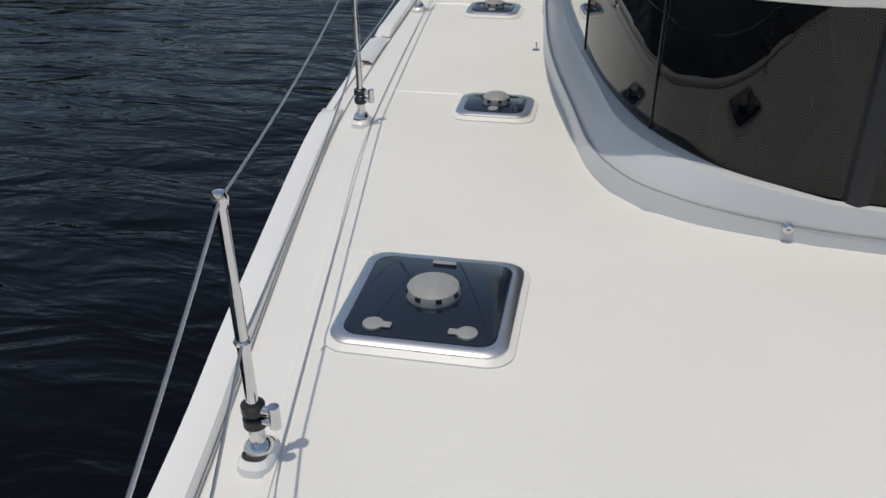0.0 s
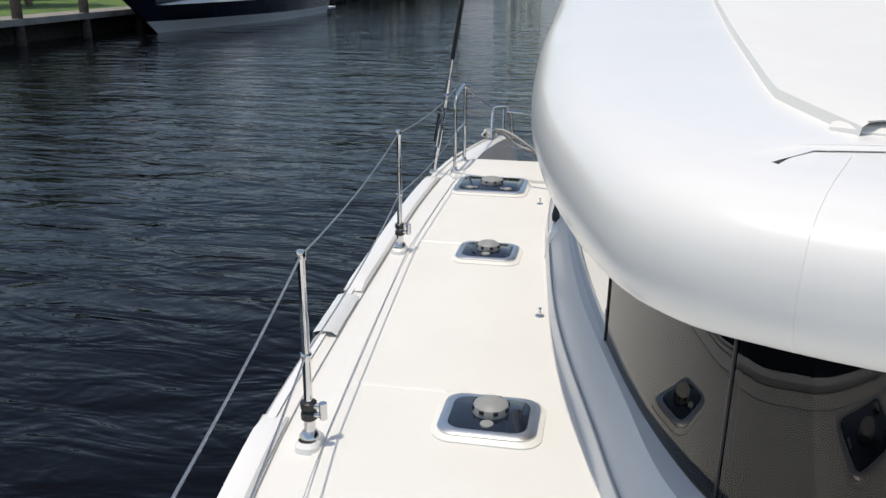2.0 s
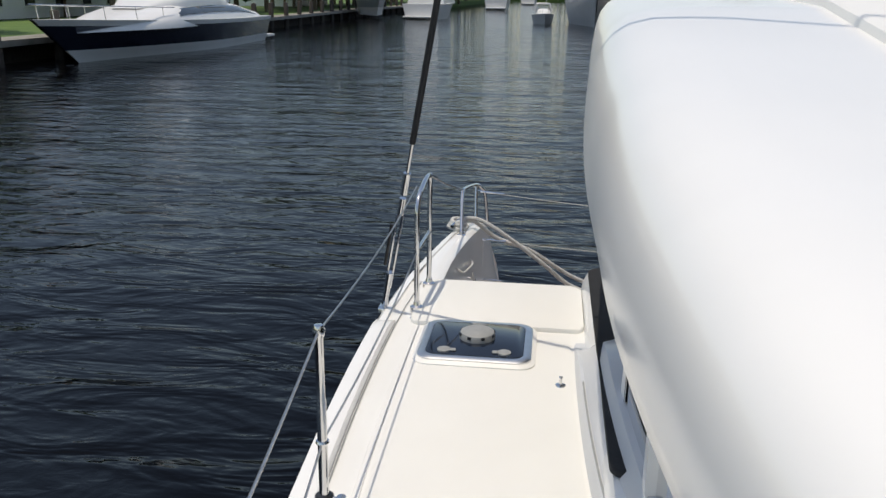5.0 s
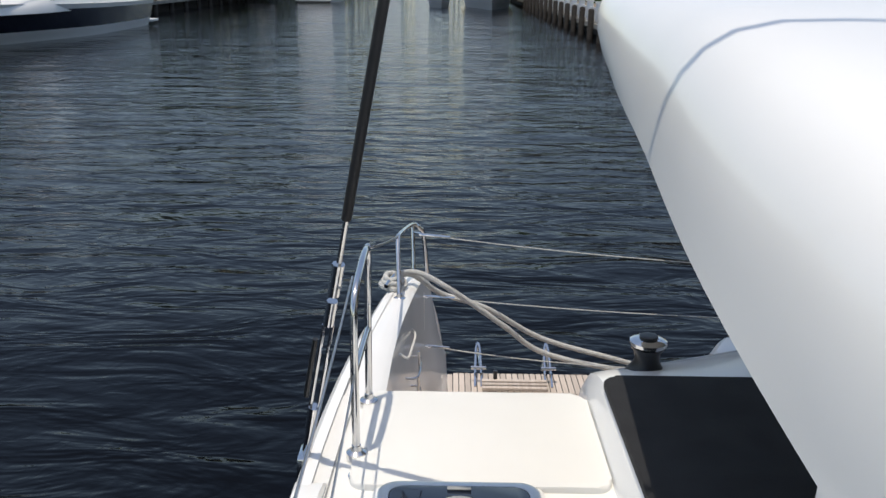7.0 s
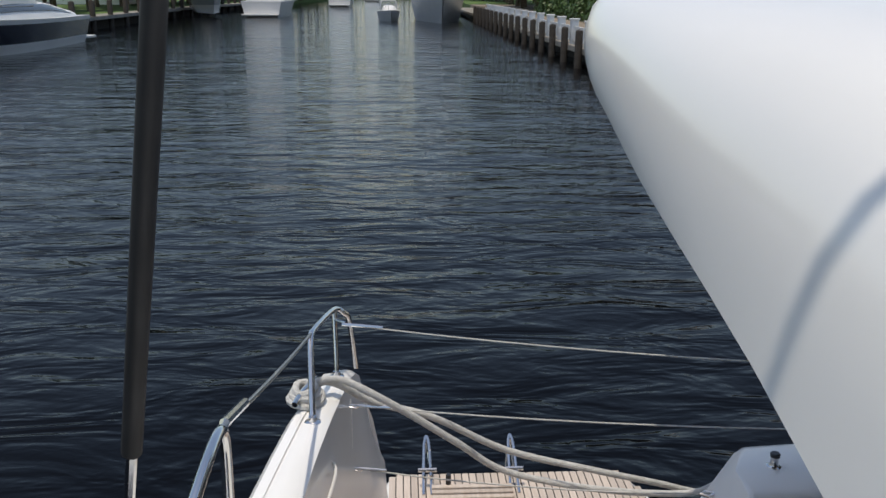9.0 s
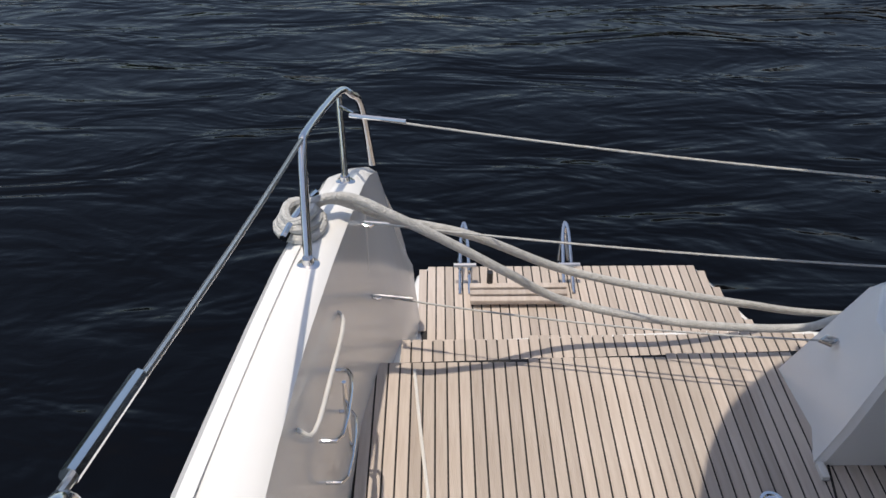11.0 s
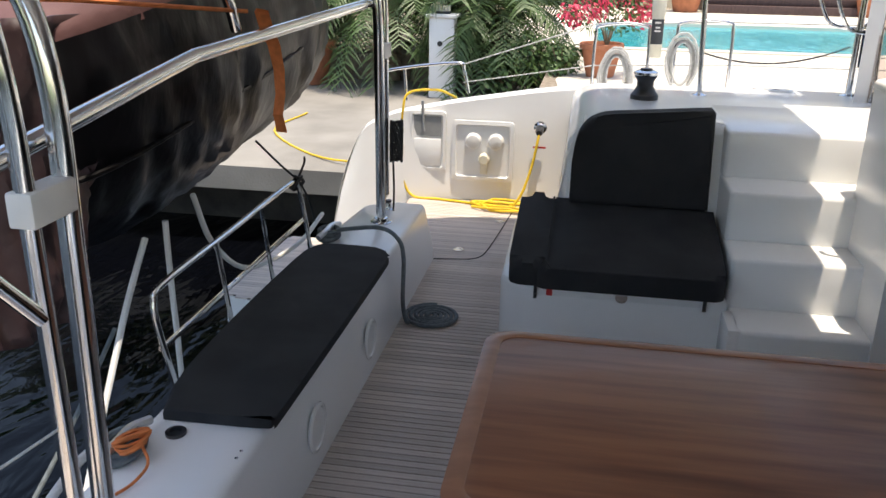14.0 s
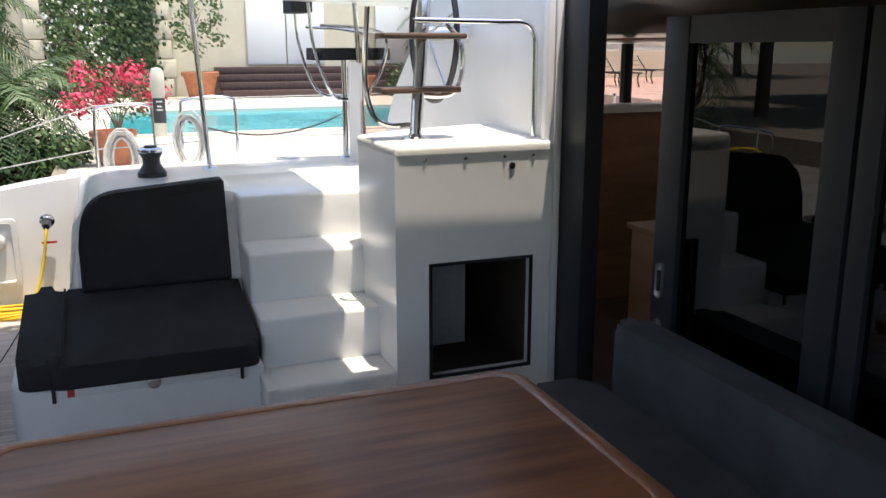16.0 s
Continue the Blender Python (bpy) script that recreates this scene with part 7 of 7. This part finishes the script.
# loungers seen through the cabin
for k, (x, y) in enumerate(((20.6, -5.2), (22.6, -7.6))):
    lg = thing("sun_lounger", "dark wrought iron sun lounger on the pool terrace", "lounger", (x, y, -0.02), "pool loungers")
    bm = B()
    for sy in (-0.3, 0.3):
        tube(bm, [(-0.9, sy, 0.38), (0.5, sy, 0.38), (1.0, sy, 0.8)], 0.02, 6)
        for lx in (-0.75, 0.4):
            tube(bm, rounded([(lx, sy, 0.38), (lx + 0.06, sy, 0.2), (lx - 0.04, sy, 0.0)], 3), 0.02, 6)
    part("frame", bm, M_SHROUD, lg)
    for i in range(12):
        bm = B()
        xx = -0.85 + 0.15 * i
        zz = 0.39 if xx < 0.5 else 0.39 + (xx - 0.5) * 0.84
        box(bm, xx, xx + 0.05, -0.3, 0.3, zz, zz + 0.012)
        part("slat", bm, M_SHROUD, lg, "", False)

# ---- canal banks, docks and boats ahead ----
slab("bank_far_side", [(-120, -60), (-22.5, -60), (-22.5, 60), (-24, 100), (-22, 175), (-19, 300), (-120, 300)], -3, -0.55, M_GRASS, "green lawn bank across the canal", "ground")
slab("dock_far_side", [(-22.6, -60), (-21.0, -60), (-21.0, 60), (-22.4, 100), (-20.4, 175), (-22.0, 175), (-24.1, 100), (-22.6, 60)], -0.75, -0.5, M_CONC, "pale concrete dock across the canal", "dock")
slab("seawall_far_side", [(-22.4, -60), (-22.0, -60), (-22.0, 60), (-23.4, 100), (-21.4, 175), (-22.0, 175), (-24.0, 100), (-22.4, 60)], -3, -0.74, M_PILE, "dark seawall across the canal", "seawall")
slab("bank_near_side", [(9.0, 120), (60, 120), (60, 320), (12, 320)], -3, -0.4, M_GRASS, "green bank along the canal", "ground")
slab("bank_end", [(-120, 300), (60, 300), (60, 420), (-120, 420)], -3, 0.0, M_GRASS, "green bank at the end of the canal", "ground")


def pile(x, y, top, r, material, label, group):
    p = thing("pile", label, "pile", (x, y, ZW), group)
    part("shaft", lathe(B(), [(r, -1.0), (r * 0.95, top - ZW - 0.05), (r * 0.8, top - ZW), (0, top - ZW + 0.04)], seg=12), material, p)
    return p


pa = pile(-21.2, 26, 0.55, 0.2, M_PILE, "dark wooden mooring pile at the dock", "far dock piles")
for k in range(1, 26):
    y = 26 + 4.2 * k
    copy_thing(pa, Matrix.Translation((-21.2 - (max(0, y - 60) * 0.035 if y < 100 else 1.4), y, ZW)))
pb = pile(6.85, 13.0, -0.05, 0.16, M_PILE, "dark wooden pile of the near dock", "near dock piles")
for k in range(1, 26):
    copy_thing(pb, Matrix.Translation((6.85, 13.0 + 3.0 * k, ZW)))


def fence_post(x, y):
    f = thing("fence_post", "white fence post on the dock", "post", (x, y, ZD), "white dock posts")
    bm = B()
    box(bm, -0.16, 0.16, -0.16, 0.16, 0, 1.0, 0.02)
    part("post", bm, M_BOATW, f)
    bm = B()
    box(bm, -0.2, 0.2, -0.2, 0.2, 1.0, 1.07, 0.02)
    part("cap", bm, M_BOATW, f)
    return f


fp = fence_post(7.25, 16.0)
for k in range(1, 22):
    copy_thing(fp, Matrix.Translation((7.25, 16.0 + 3.0 * k, ZD)))
bm = B()
box(bm, 7.2, 7.3, 16, 82, ZD + 0.15, ZD + 0.75)
part("fence_wall", bm, M_BOATW, None, "low white fence along the dock", False, "fence", "structure")


def hull_line(L, W, H, s, f):
    """Half breadth, place and height of a hull at the share s from its bow and f from its keel edge."""
    full = math.sin(min(1.0, s * 1.45 + 0.005) * math.pi / 2) ** 0.75 * (1.0 if s < 0.75 else 1 - 0.12 * (s - 0.75) / 0.25)
    low = min(1.0, s * 1.7) ** 0.9 * full
    w = W / 2 * (low * 0.80 + (full - low * 0.80) * max(f, 0.0) ** 0.8) + 0.01
    sheer = H * (1.22 - 0.50 * s + 0.26 * s * s)
    y = -L / 2 + L * s + 0.14 * L * (1 - s) ** 4 * (1 - f) - (0.0 if s < 0.9 else 0.0)
    return w, y, sheer * f


def hull_band(L, W, H, f0, f1, n=26):
    bm = B()
    rings = []
    for k in range(n + 1):
        s = k / n
        row = []
        for q in range(5):
            row.append(hull_line(L, W, H, s, f0 + (f1 - f0) * q / 4))
        rings.append([(-w, y, z) for w, y, z in row] + [(w, y, z) for w, y, z in row[::-1]])
    vs = loft(bm, rings)
    bm.faces.new(vs[-1])
    return bm


def house_loft(L, s0, s1, w, z0, h, k0=0.0, k1=1.0, grow=1.0, shape=((0.0, 0.0), (0.15, 0.35), (0.38, 0.9), (0.6, 1.0), (0.85, 0.92), (1.0, 0.55))):
    """A rounded deckhouse; k0 and k1 pick a band of its cross section."""
    bm = B()
    hh = interp(shape)
    rings = []
    for k in range(19):
        t = k / 18
        y = -L / 2 + L * (s0 + (s1 - s0) * t)
        ww = w / 2 * min(1.0, 0.35 + 2.2 * t) * grow
        hz = h * hh(t) * grow
        half = []
        for q in range(7):
            a = (k0 + (k1 - k0) * q / 6) * math.pi / 2
            half.append((ww * math.cos(a) ** 0.55 if a < 1.57 else 0.0, y, z0 + hz * math.sin(a) ** 0.8))
        rings.append(half + [(-x, yy, z) for x, yy, z in half[::-1]] if k1 >= 1 else half)
    vs = loft(bm, rings)
    if k1 >= 1:
        bm.faces.new(vs[-1])
    else:
        loft(bm, [[(-x, y, z) for x, y, z in r] for r in rings])
    return bm


def yacht(name, label, at, rz, L, W, H, hull_m, houses, cat="yacht", bands=(0.0, 0.30, 0.86)):
    y = thing(name, label, cat, at)
    part("bottom", hull_band(L, W, H, -0.25, bands[1]), M_BOATW, y, "white lower hull")
    part("topside", hull_band(L, W, H, bands[1], bands[2]), hull_m, y)
    part("sheer", hull_band(L, W * 1.004, H, bands[2], 1.0), M_BOATW, y, "white sheer band and deck")
    top = H
    for s0, s1, w, z0, h in houses:
        dk = part("deckhouse", house_loft(L, s0, s1, w, z0, h), M_BOATW, y, "rounded white deckhouse")
        part("window_band", house_loft(L, s0 + 0.06, s1 - 0.03, w, z0 + 0.04 * h, h * 0.96, 0.30, 0.56, 1.012), M_DARKPANE, dk, "dark window band")
        top = max(top, z0 + h)
    bm = B()
    rail = []
    for k in range(9):
        w, yy, z = hull_line(L, W, H, 0.02 + 0.36 * k / 8, 1.0)
        rail.append((w * 0.94, yy, z + 0.55))
    tube(bm, [(-x, a, z) for x, a, z in rail[::-1]] + rail, 0.022, 6)
    part("bow_rail", bm, M_STEEL, y)
    for sx in (-1, 1):
        for k in (1, 3, 5, 7):
            x, a, z = rail[k]
            bm = B()
            tube(bm, [(sx * x, a, z), (sx * x, a + 0.12, z - 0.58)], 0.018, 6)
            part("rail_post", bm, M_STEEL, y)
    bm = B()
    box(bm, -W * 0.40, W * 0.40, L / 2 - 0.02, L / 2 + 0.06 * L, 0.12 * H, 0.22 * H, 0.04)
    part("swim_platform", bm, M_BOATW, y)
    bm = B()
    tube(bm, rounded([(-W * 0.36, 0.22 * L, top * 0.75), (-W * 0.33, 0.19 * L, top + 0.3), (-W * 0.22, 0.18 * L, top + 0.45), (W * 0.22, 0.18 * L, top + 0.45), (W * 0.33, 0.19 * L, top + 0.3), (W * 0.36, 0.22 * L, top * 0.75)], 4), 0.09, 8)
    part("radar_arch", bm, M_BOATW, y)
    bm = B()
    tube(bm, [(0.3, 0.18 * L, top + 0.4), (0.3, 0.20 * L, top + 0.4 + 0.12 * L)], 0.03, 6, True, 0.01)
    part("antenna", bm, M_BOATW, y)
    y.rotation_euler = (0, 0, radians(rz))
    return y


yacht("motor_yacht", "white motor yacht with a navy blue hull at the far dock", (-19.6, 45.0, ZW), 1, 22, 5.2, 1.50, M_NAVY, [(0.10, 0.92, 4.5, 1.25, 1.15), (0.34, 0.74, 3.4, 2.1, 1.0)])
yacht("white_yacht", "large white motor yacht moored bow towards the boat", (3.6, 92, ZW), 0, 20, 5.4, 2.3, M_BOATW, [(0.16, 0.95, 4.7, 2.2, 1.6), (0.30, 0.86, 4.2, 3.5, 1.5), (0.40, 0.78, 3.4, 4.8, 1.4)])
yacht("sport_yacht", "white sport yacht moored stern out across the canal", (-14.5, 108, ZW), 178, 17, 4.8, 1.7, M_BOATW, [(0.12, 0.85, 4.2, 1.6, 1.7), (0.32, 0.78, 3.6, 3.0, 1.6)])
yacht("centre_console", "grey open fishing boat raised on a lift", (-19.5, 96, -0.6), 20, 9, 2.9, 1.35, M_BOATGREY, [(0.42, 0.66, 1.4, 1.2, 1.5)], "boat")
yacht("small_runabout", "small white runabout beside the large yacht", (-1.2, 91, ZW), 5, 6, 2.2, 0.9, M_BOATW, [(0.35, 0.75, 1.5, 0.8, 0.7)], "boat")
yacht("far_yacht", "white yacht far down the canal", (-10.5, 165, ZW), 180, 16, 4.6, 2.0, M_BOATW, [(0.12, 0.9, 4.0, 1.9, 1.8), (0.3, 0.8, 3.4, 3.4, 1.8)])
yacht("far_cruiser", "white cruiser far down the canal", (-18.0, 140, ZW), 178, 13, 4.0, 1.7, M_BOATW, [(0.12, 0.85, 3.4, 1.6, 1.9)])
yacht("far_launch", "white launch far down the canal", (-7.0, 235, ZW), 178, 14, 4.4, 1.9, M_BOATW, [(0.12, 0.85, 3.6, 1.8, 2.2)])
bh_ = thing("boathouse", "white open boathouse at the end of the canal", "boathouse", (-6, 285, -0.5))
bm = B()
prism(bm, [(-14, -5), (14, -5), (14, 5), (-14, 5)], 3.6, 4.1)
loft(bm, [[(-14, -5, 4.1), (14, -5, 4.1), (14, 5, 4.1), (-14, 5, 4.1)], [(-10, -0.3, 6.0), (10, -0.3, 6.0), (10, 0.3, 6.0), (-10, 0.3, 6.0)]], True)
part("roof", bm, M_BOATW, bh_)
for x in (-13, -6.5, 0, 6.5, 13):
    bm = B()
    cyl(bm, x, -4.6, 0, 3.6, 0.2)
    part("post", bm, M_BOATW, bh_)


def villa(x, y, w, d, h, face, label, tiled=True):
    v = thing("villa", label, "house", (x, y, -0.5), "canal villas")
    bm = B()
    box(bm, -w / 2, w / 2, -d / 2, d / 2, 0, h)
    part("wall", bm, M_STUCCO if not tiled else M_BOATW, v, "", False)
    bm = B()
    loft(bm, [[(-w / 2 - 0.7, -d / 2 - 0.7, h), (w / 2 + 0.7, -d / 2 - 0.7, h), (w / 2 + 0.7, d / 2 + 0.7, h), (-w / 2 - 0.7, d / 2 + 0.7, h)], [(-w / 2 + 3, -0.2, h + 2.0), (w / 2 - 3, -0.2, h + 2.0), (w / 2 - 3, 0.2, h + 2.0), (-w / 2 + 3, 0.2, h + 2.0)]], True)
    part("roof", bm, M_ROOFTILE if tiled else M_STUCCO, v, "", False)
    n = max(2, int(d / 3.2))
    for fl in range(max(1, int(h / 3))):
        for k in range(n):
            yy = -d / 2 + d * (k + 0.5) / n
            for sx in (-1, 1):
                bm = B()
                box(bm, sx * w / 2 - 0.06, sx * w / 2 + 0.06, yy - 0.7, yy + 0.7, 0.7 + 3 * fl, 2.4 + 3 * fl, 0.01)
                wd = part("window", bm, M_BOATW, v)
                bm = B()
                box(bm, sx * (w / 2 + 0.05) - 0.03, sx * (w / 2 + 0.05) + 0.03, yy - 0.58, yy + 0.58, 0.82 + 3 * fl, 2.28 + 3 * fl)
                part("pane", bm, M_DARKPANE, wd, "", False)
        for k in range(3):
            xx = -w / 2 + w * (k + 0.5) / 3
            bm = B()
            box(bm, xx - 0.8, xx + 0.8, -d / 2 - 0.06, -d / 2 + 0.06, 0.7 + 3 * fl, 2.4 + 3 * fl, 0.01)
            wd = part("window", bm, M_BOATW, v)
            bm = B()
            box(bm, xx - 0.68, xx + 0.68, -d / 2 - 0.08, -d / 2 - 0.03, 0.82 + 3 * fl, 2.28 + 3 * fl)
            part("pane", bm, M_DARKPANE, wd, "", False)


villa(24, 50, 13, 12, 3.4, 1, "cream villa with a flat terrace roof beyond the dock", False)
villa(25, 88, 14, 16, 6.2, 1, "white two storey villa with a tiled roof")
villa(-42, 62, 14, 18, 6.2, 0, "white two storey villa across the canal")
villa(-40, 120, 14, 16, 6.2, 0, "white two storey villa across the canal")
aw = thing("orange_awning", "tan canvas shade sail beside the villa", "awning", (15, 56, -0.4))
bm = B()
loft(bm, [[(-2.5, -1.5, 2.2), (0, -1.5, 2.5), (2.5, -1.5, 3.0)], [(-2.5, 1.5, 2.4), (0, 1.5, 2.7), (2.5, 1.5, 3.2)], [(-2.5, 1.5, 2.36), (0, 1.5, 2.66), (2.5, 1.5, 3.16)], [(-2.5, -1.5, 2.16), (0, -1.5, 2.46), (2.5, -1.5, 2.96)]], False)
part("sail", bm, M_CANVASSEAT, aw)
for x in (-2.4, 2.4):
    bm = B()
    cyl(bm, x, 0, 0, 2.5, 0.05)
    part("post", bm, M_BOATW, aw)
ga = thing("green_awning", "green canvas awning with a white edge along the dock", "awning", (16, 22, -0.36))
bm = B()
loft(bm, [[(-4, -3, 2.1), (4, -3, 2.3)], [(-4, 3, 2.1), (4, 3, 2.3)], [(-4, 3, 2.03), (4, 3, 2.2)], [(-4, -3, 2.03), (4, -3, 2.2)]], False)
part("canvas", bm, M_GREEN, ga)
for x, y in ((-3.8, -2.8), (-3.8, 2.8), (3.8, -2.8), (3.8, 2.8)):
    bm = B()
    cyl(bm, x, y, 0, 2.1, 0.05)
    part("post", bm, M_BOATW, ga)


def tree(name, label, h, r, n, seed, leafm=M_LEAF2, size=0.22):
    random.seed(seed)
    t = thing(name, label, "tree", (0, 0, 0), "bank trees")
    bm = B()
    tube(bm, [(0, 0, -0.3), (0.1, 0.05, h * 0.3), (0.0, 0.15, h * 0.65)], 0.05 * h * 0.6, 8, True, 0.08)
    for k in range(6):
        a = k * 1.05
        tube(bm, [(0, 0.05, h * (0.3 + 0.05 * k)), (r * 0.6 * math.cos(a), r * 0.6 * math.sin(a), h * (0.5 + 0.06 * k))], 0.07, 5, True, 0.03)
    part("trunk", bm, M_BARK, t)
    bm = B()
    for k in range(12):
        a = k * 2.4
        q = math.sqrt((k + 0.5) / 12)
        leafy(bm, (r * 0.75 * q * math.cos(a), r * 0.75 * q * math.sin(a), h * (0.80 - 0.38 * q * q + 0.12 * random.random())), r * 0.42, n // 12, size, 0.75, 0.35)
    part("crown", bm, leafm, t, "", False)
    return t


ta = tree("broadleaf_tree", "broad green tree on the canal bank", 6.0, 3.2, 2600, 41)
tc = tree("broadleaf_tree", "broad green tree on the canal bank", 4.0, 2.4, 2200, 42, M_IVY)
random.seed(50)
spots = [(-27 - random.uniform(0, 8), 18 + 7.5 * k + random.uniform(-2, 2)) for k in range(22)] + [(-23 + random.uniform(-2, 2), 185 + 9 * k) for k in range(12)]
spots += [(13.5 + random.uniform(0, 6), 60 + 7 * k + random.uniform(-2, 2)) for k in range(12)] + [(14 + random.uniform(0, 7), 150 + 10 * k) for k in range(14)] + [(-60 + 9 * k, 308 + random.uniform(-3, 5)) for k in range(12)]
spots += [(-25.5 - random.uniform(0, 6), 58 + 4.5 * k + random.uniform(-1.5, 1.5)) for k in range(14)] + [(-24.5 - random.uniform(0, 9), 120 + 6 * k) for k in range(18)] + [(13 + random.uniform(0, 9), 100 + 6 * k) for k in range(18)]
spots += [(-70 + 6.5 * k, 303 + random.uniform(-2, 8)) for k in range(20)] + [(12.5 + random.uniform(0, 2.5), 68 + 5 * k) for k in range(8)]
spots += [(13 + random.uniform(0, 4), 16 + 5 * k) for k in range(0, 2)] + [(30 + random.uniform(0, 5), 14 + 6 * k) for k in range(5)]
for k, (x, y) in enumerate(spots):
    src = ta if k % 2 else tc
    sc_ = random.uniform(0.8, 1.35) * (1.6 if y > 95 else 1.15 if y > 50 else 1.0)
    src.scale = (sc_, sc_, sc_ * random.uniform(0.85, 1.2))
    copy_thing(src, Matrix.Translation((x, y, -0.5)) @ Matrix.Rotation(random.uniform(0, 6), 4, "Z"))
ta.scale = tc.scale = (1, 1, 1)
ta.location, tc.location = (16, 66, -0.5), (-27, 75, -0.5)
hd = thing("hedge", "clipped dark green hedge along the dock", "hedge", (11.5, 62, -0.5))
random.seed(61)
bm = B()
for _ in range(5000):
    p = Vector((random.uniform(-1, 1), random.uniform(-14, 14), random.uniform(0, 1.9)))
    n = Vector((random.gauss(0, 1), random.gauss(0, 1), random.gauss(0, 1))).normalized()
    t = n.orthogonal().normalized()
    b2 = n.cross(t)
    bm.faces.new([bm.verts.new(p + t * a * 0.16 + b2 * b * 0.16) for a, b in ((-1, 0), (0, -0.6), (1, 0), (0, 0.6))])
part("foliage", bm, M_LEAF2, hd, "", False)

# ---- teak planks ----
PW, GAP = 0.0402, 0.0058
floor_ob = bpy.data.objects["floor"]


def plank_mesh(name, length):
    bm = B()
    w = PW - GAP
    rings = [[(-w / 2, y, -0.012), (-w / 2, y, -0.0012), (-w / 2 + 0.0012, y, 0.0), (w / 2 - 0.0012, y, 0.0), (w / 2, y, -0.0012), (w / 2, y, -0.012)] for y in (0.0, length)]
    vs = loft(bm, rings, False)
    bm.faces.new(vs[0])
    bm.faces.new(vs[1][::-1])
    bmesh.ops.recalc_face_normals(bm, faces=bm.faces)
    me = bpy.data.meshes.new(name)
    bm.to_mesh(me)
    bm.free()
    me.materials.append(M_TEAK)
    return me


def planks(parent, x0, x1, y0, y1, z, y0f=None, y1f=None):
    """Planks side by side; their ends may follow a function of x, in steps of 5 cm so that meshes are shared."""
    cache = {}
    n = int((x1 - x0) / PW)
    for k in range(n):
        x = x0 + (k + 0.5) * PW
        a, b = (y0f(x) if y0f else y0), (y1f(x) if y1f else y1)
        a = round(a / 0.02) * 0.02
        L = round((b - a) / 0.02) * 0.02
        if L < 0.06:
            continue
        if L not in cache:
            cache[L] = plank_mesh("plank", L)
        ob = new("plank", cache[L])
        ob.parent = parent
        ob.matrix_basis = Matrix.Translation((x, a, z))


def fore(x):
    q = x if x < XC else mir(x)
    return 5.80 if q > 0.9 else (7.89 if q < 0.24 else 8.06)


def aft(x):
    q = x if x < XC else mir(x)
    return 9.345 + 0.04 * min(1, max(0, q)) if q < 1.08 else 8.89


for m, nm in ((0, "starboard"), (1, "port")):
    for base, o, z0, z1 in (("swim_step_", [(-0.305, 9.37), (1.355, 9.37), (1.355, 9.50), (1.25, 9.595), (1.1, 9.612), (-0.305, 9.57)], -0.90, -0.8865),
                            ("hull_end_", [(-0.20, 9.66), (1.24, 9.66), (1.27, 9.70), (1.19, 9.86), (1.09, 10.13), (1.02, 10.335), (-0.2, 10.335), (-0.25, 10.29), (-0.25, 9.92)], -1.15, -1.1345)):
        bm = B()
        o = [(mir(x), y) for x, y in o][::-1] if m else o
        prism(bm, o, z0, z1)
        part("caulk_bed", bm, M_CAULK, bpy.data.objects[base + nm], "dark caulking under the planks", False)


X_L = -0.42
planks(floor_ob, X_L, mir(X_L), 0, 0, ZF, fore, aft)
for m, nm in ((0, "starboard"), (1, "port")):
    def pf(x, q0, q1):
        q = mir(x) if m else x
        return q0(q) if callable(q0) else q0
    lo, hi = (-0.31, 1.36)
    a, b = (mir(hi), mir(lo)) if m else (lo, hi)
    st_ = bpy.data.objects["swim_step_" + nm]
    planks(st_, a, b, 0, 0, -0.883, lambda x: 9.365, lambda x: float(np.interp(mir(x) if m else x, [-0.3, 1.1, 1.25, 1.36], [9.575, 9.62, 9.60, 9.50])))
    lo, hi = (-0.26, 1.28)
    a, b = (mir(hi), mir(lo)) if m else (lo, hi)
    en = bpy.data.objects["hull_end_" + nm]
    planks(en, a, b, 0, 0, -1.131, lambda x: 9.60 if -0.2 < (mir(x) if m else x) else 9.9, lambda x: float(np.interp(mir(x) if m else x, [-0.27, -0.2, 1.03, 1.10, 1.2, 1.3], [10.30, 10.345, 10.345, 10.14, 9.86, 9.70])))
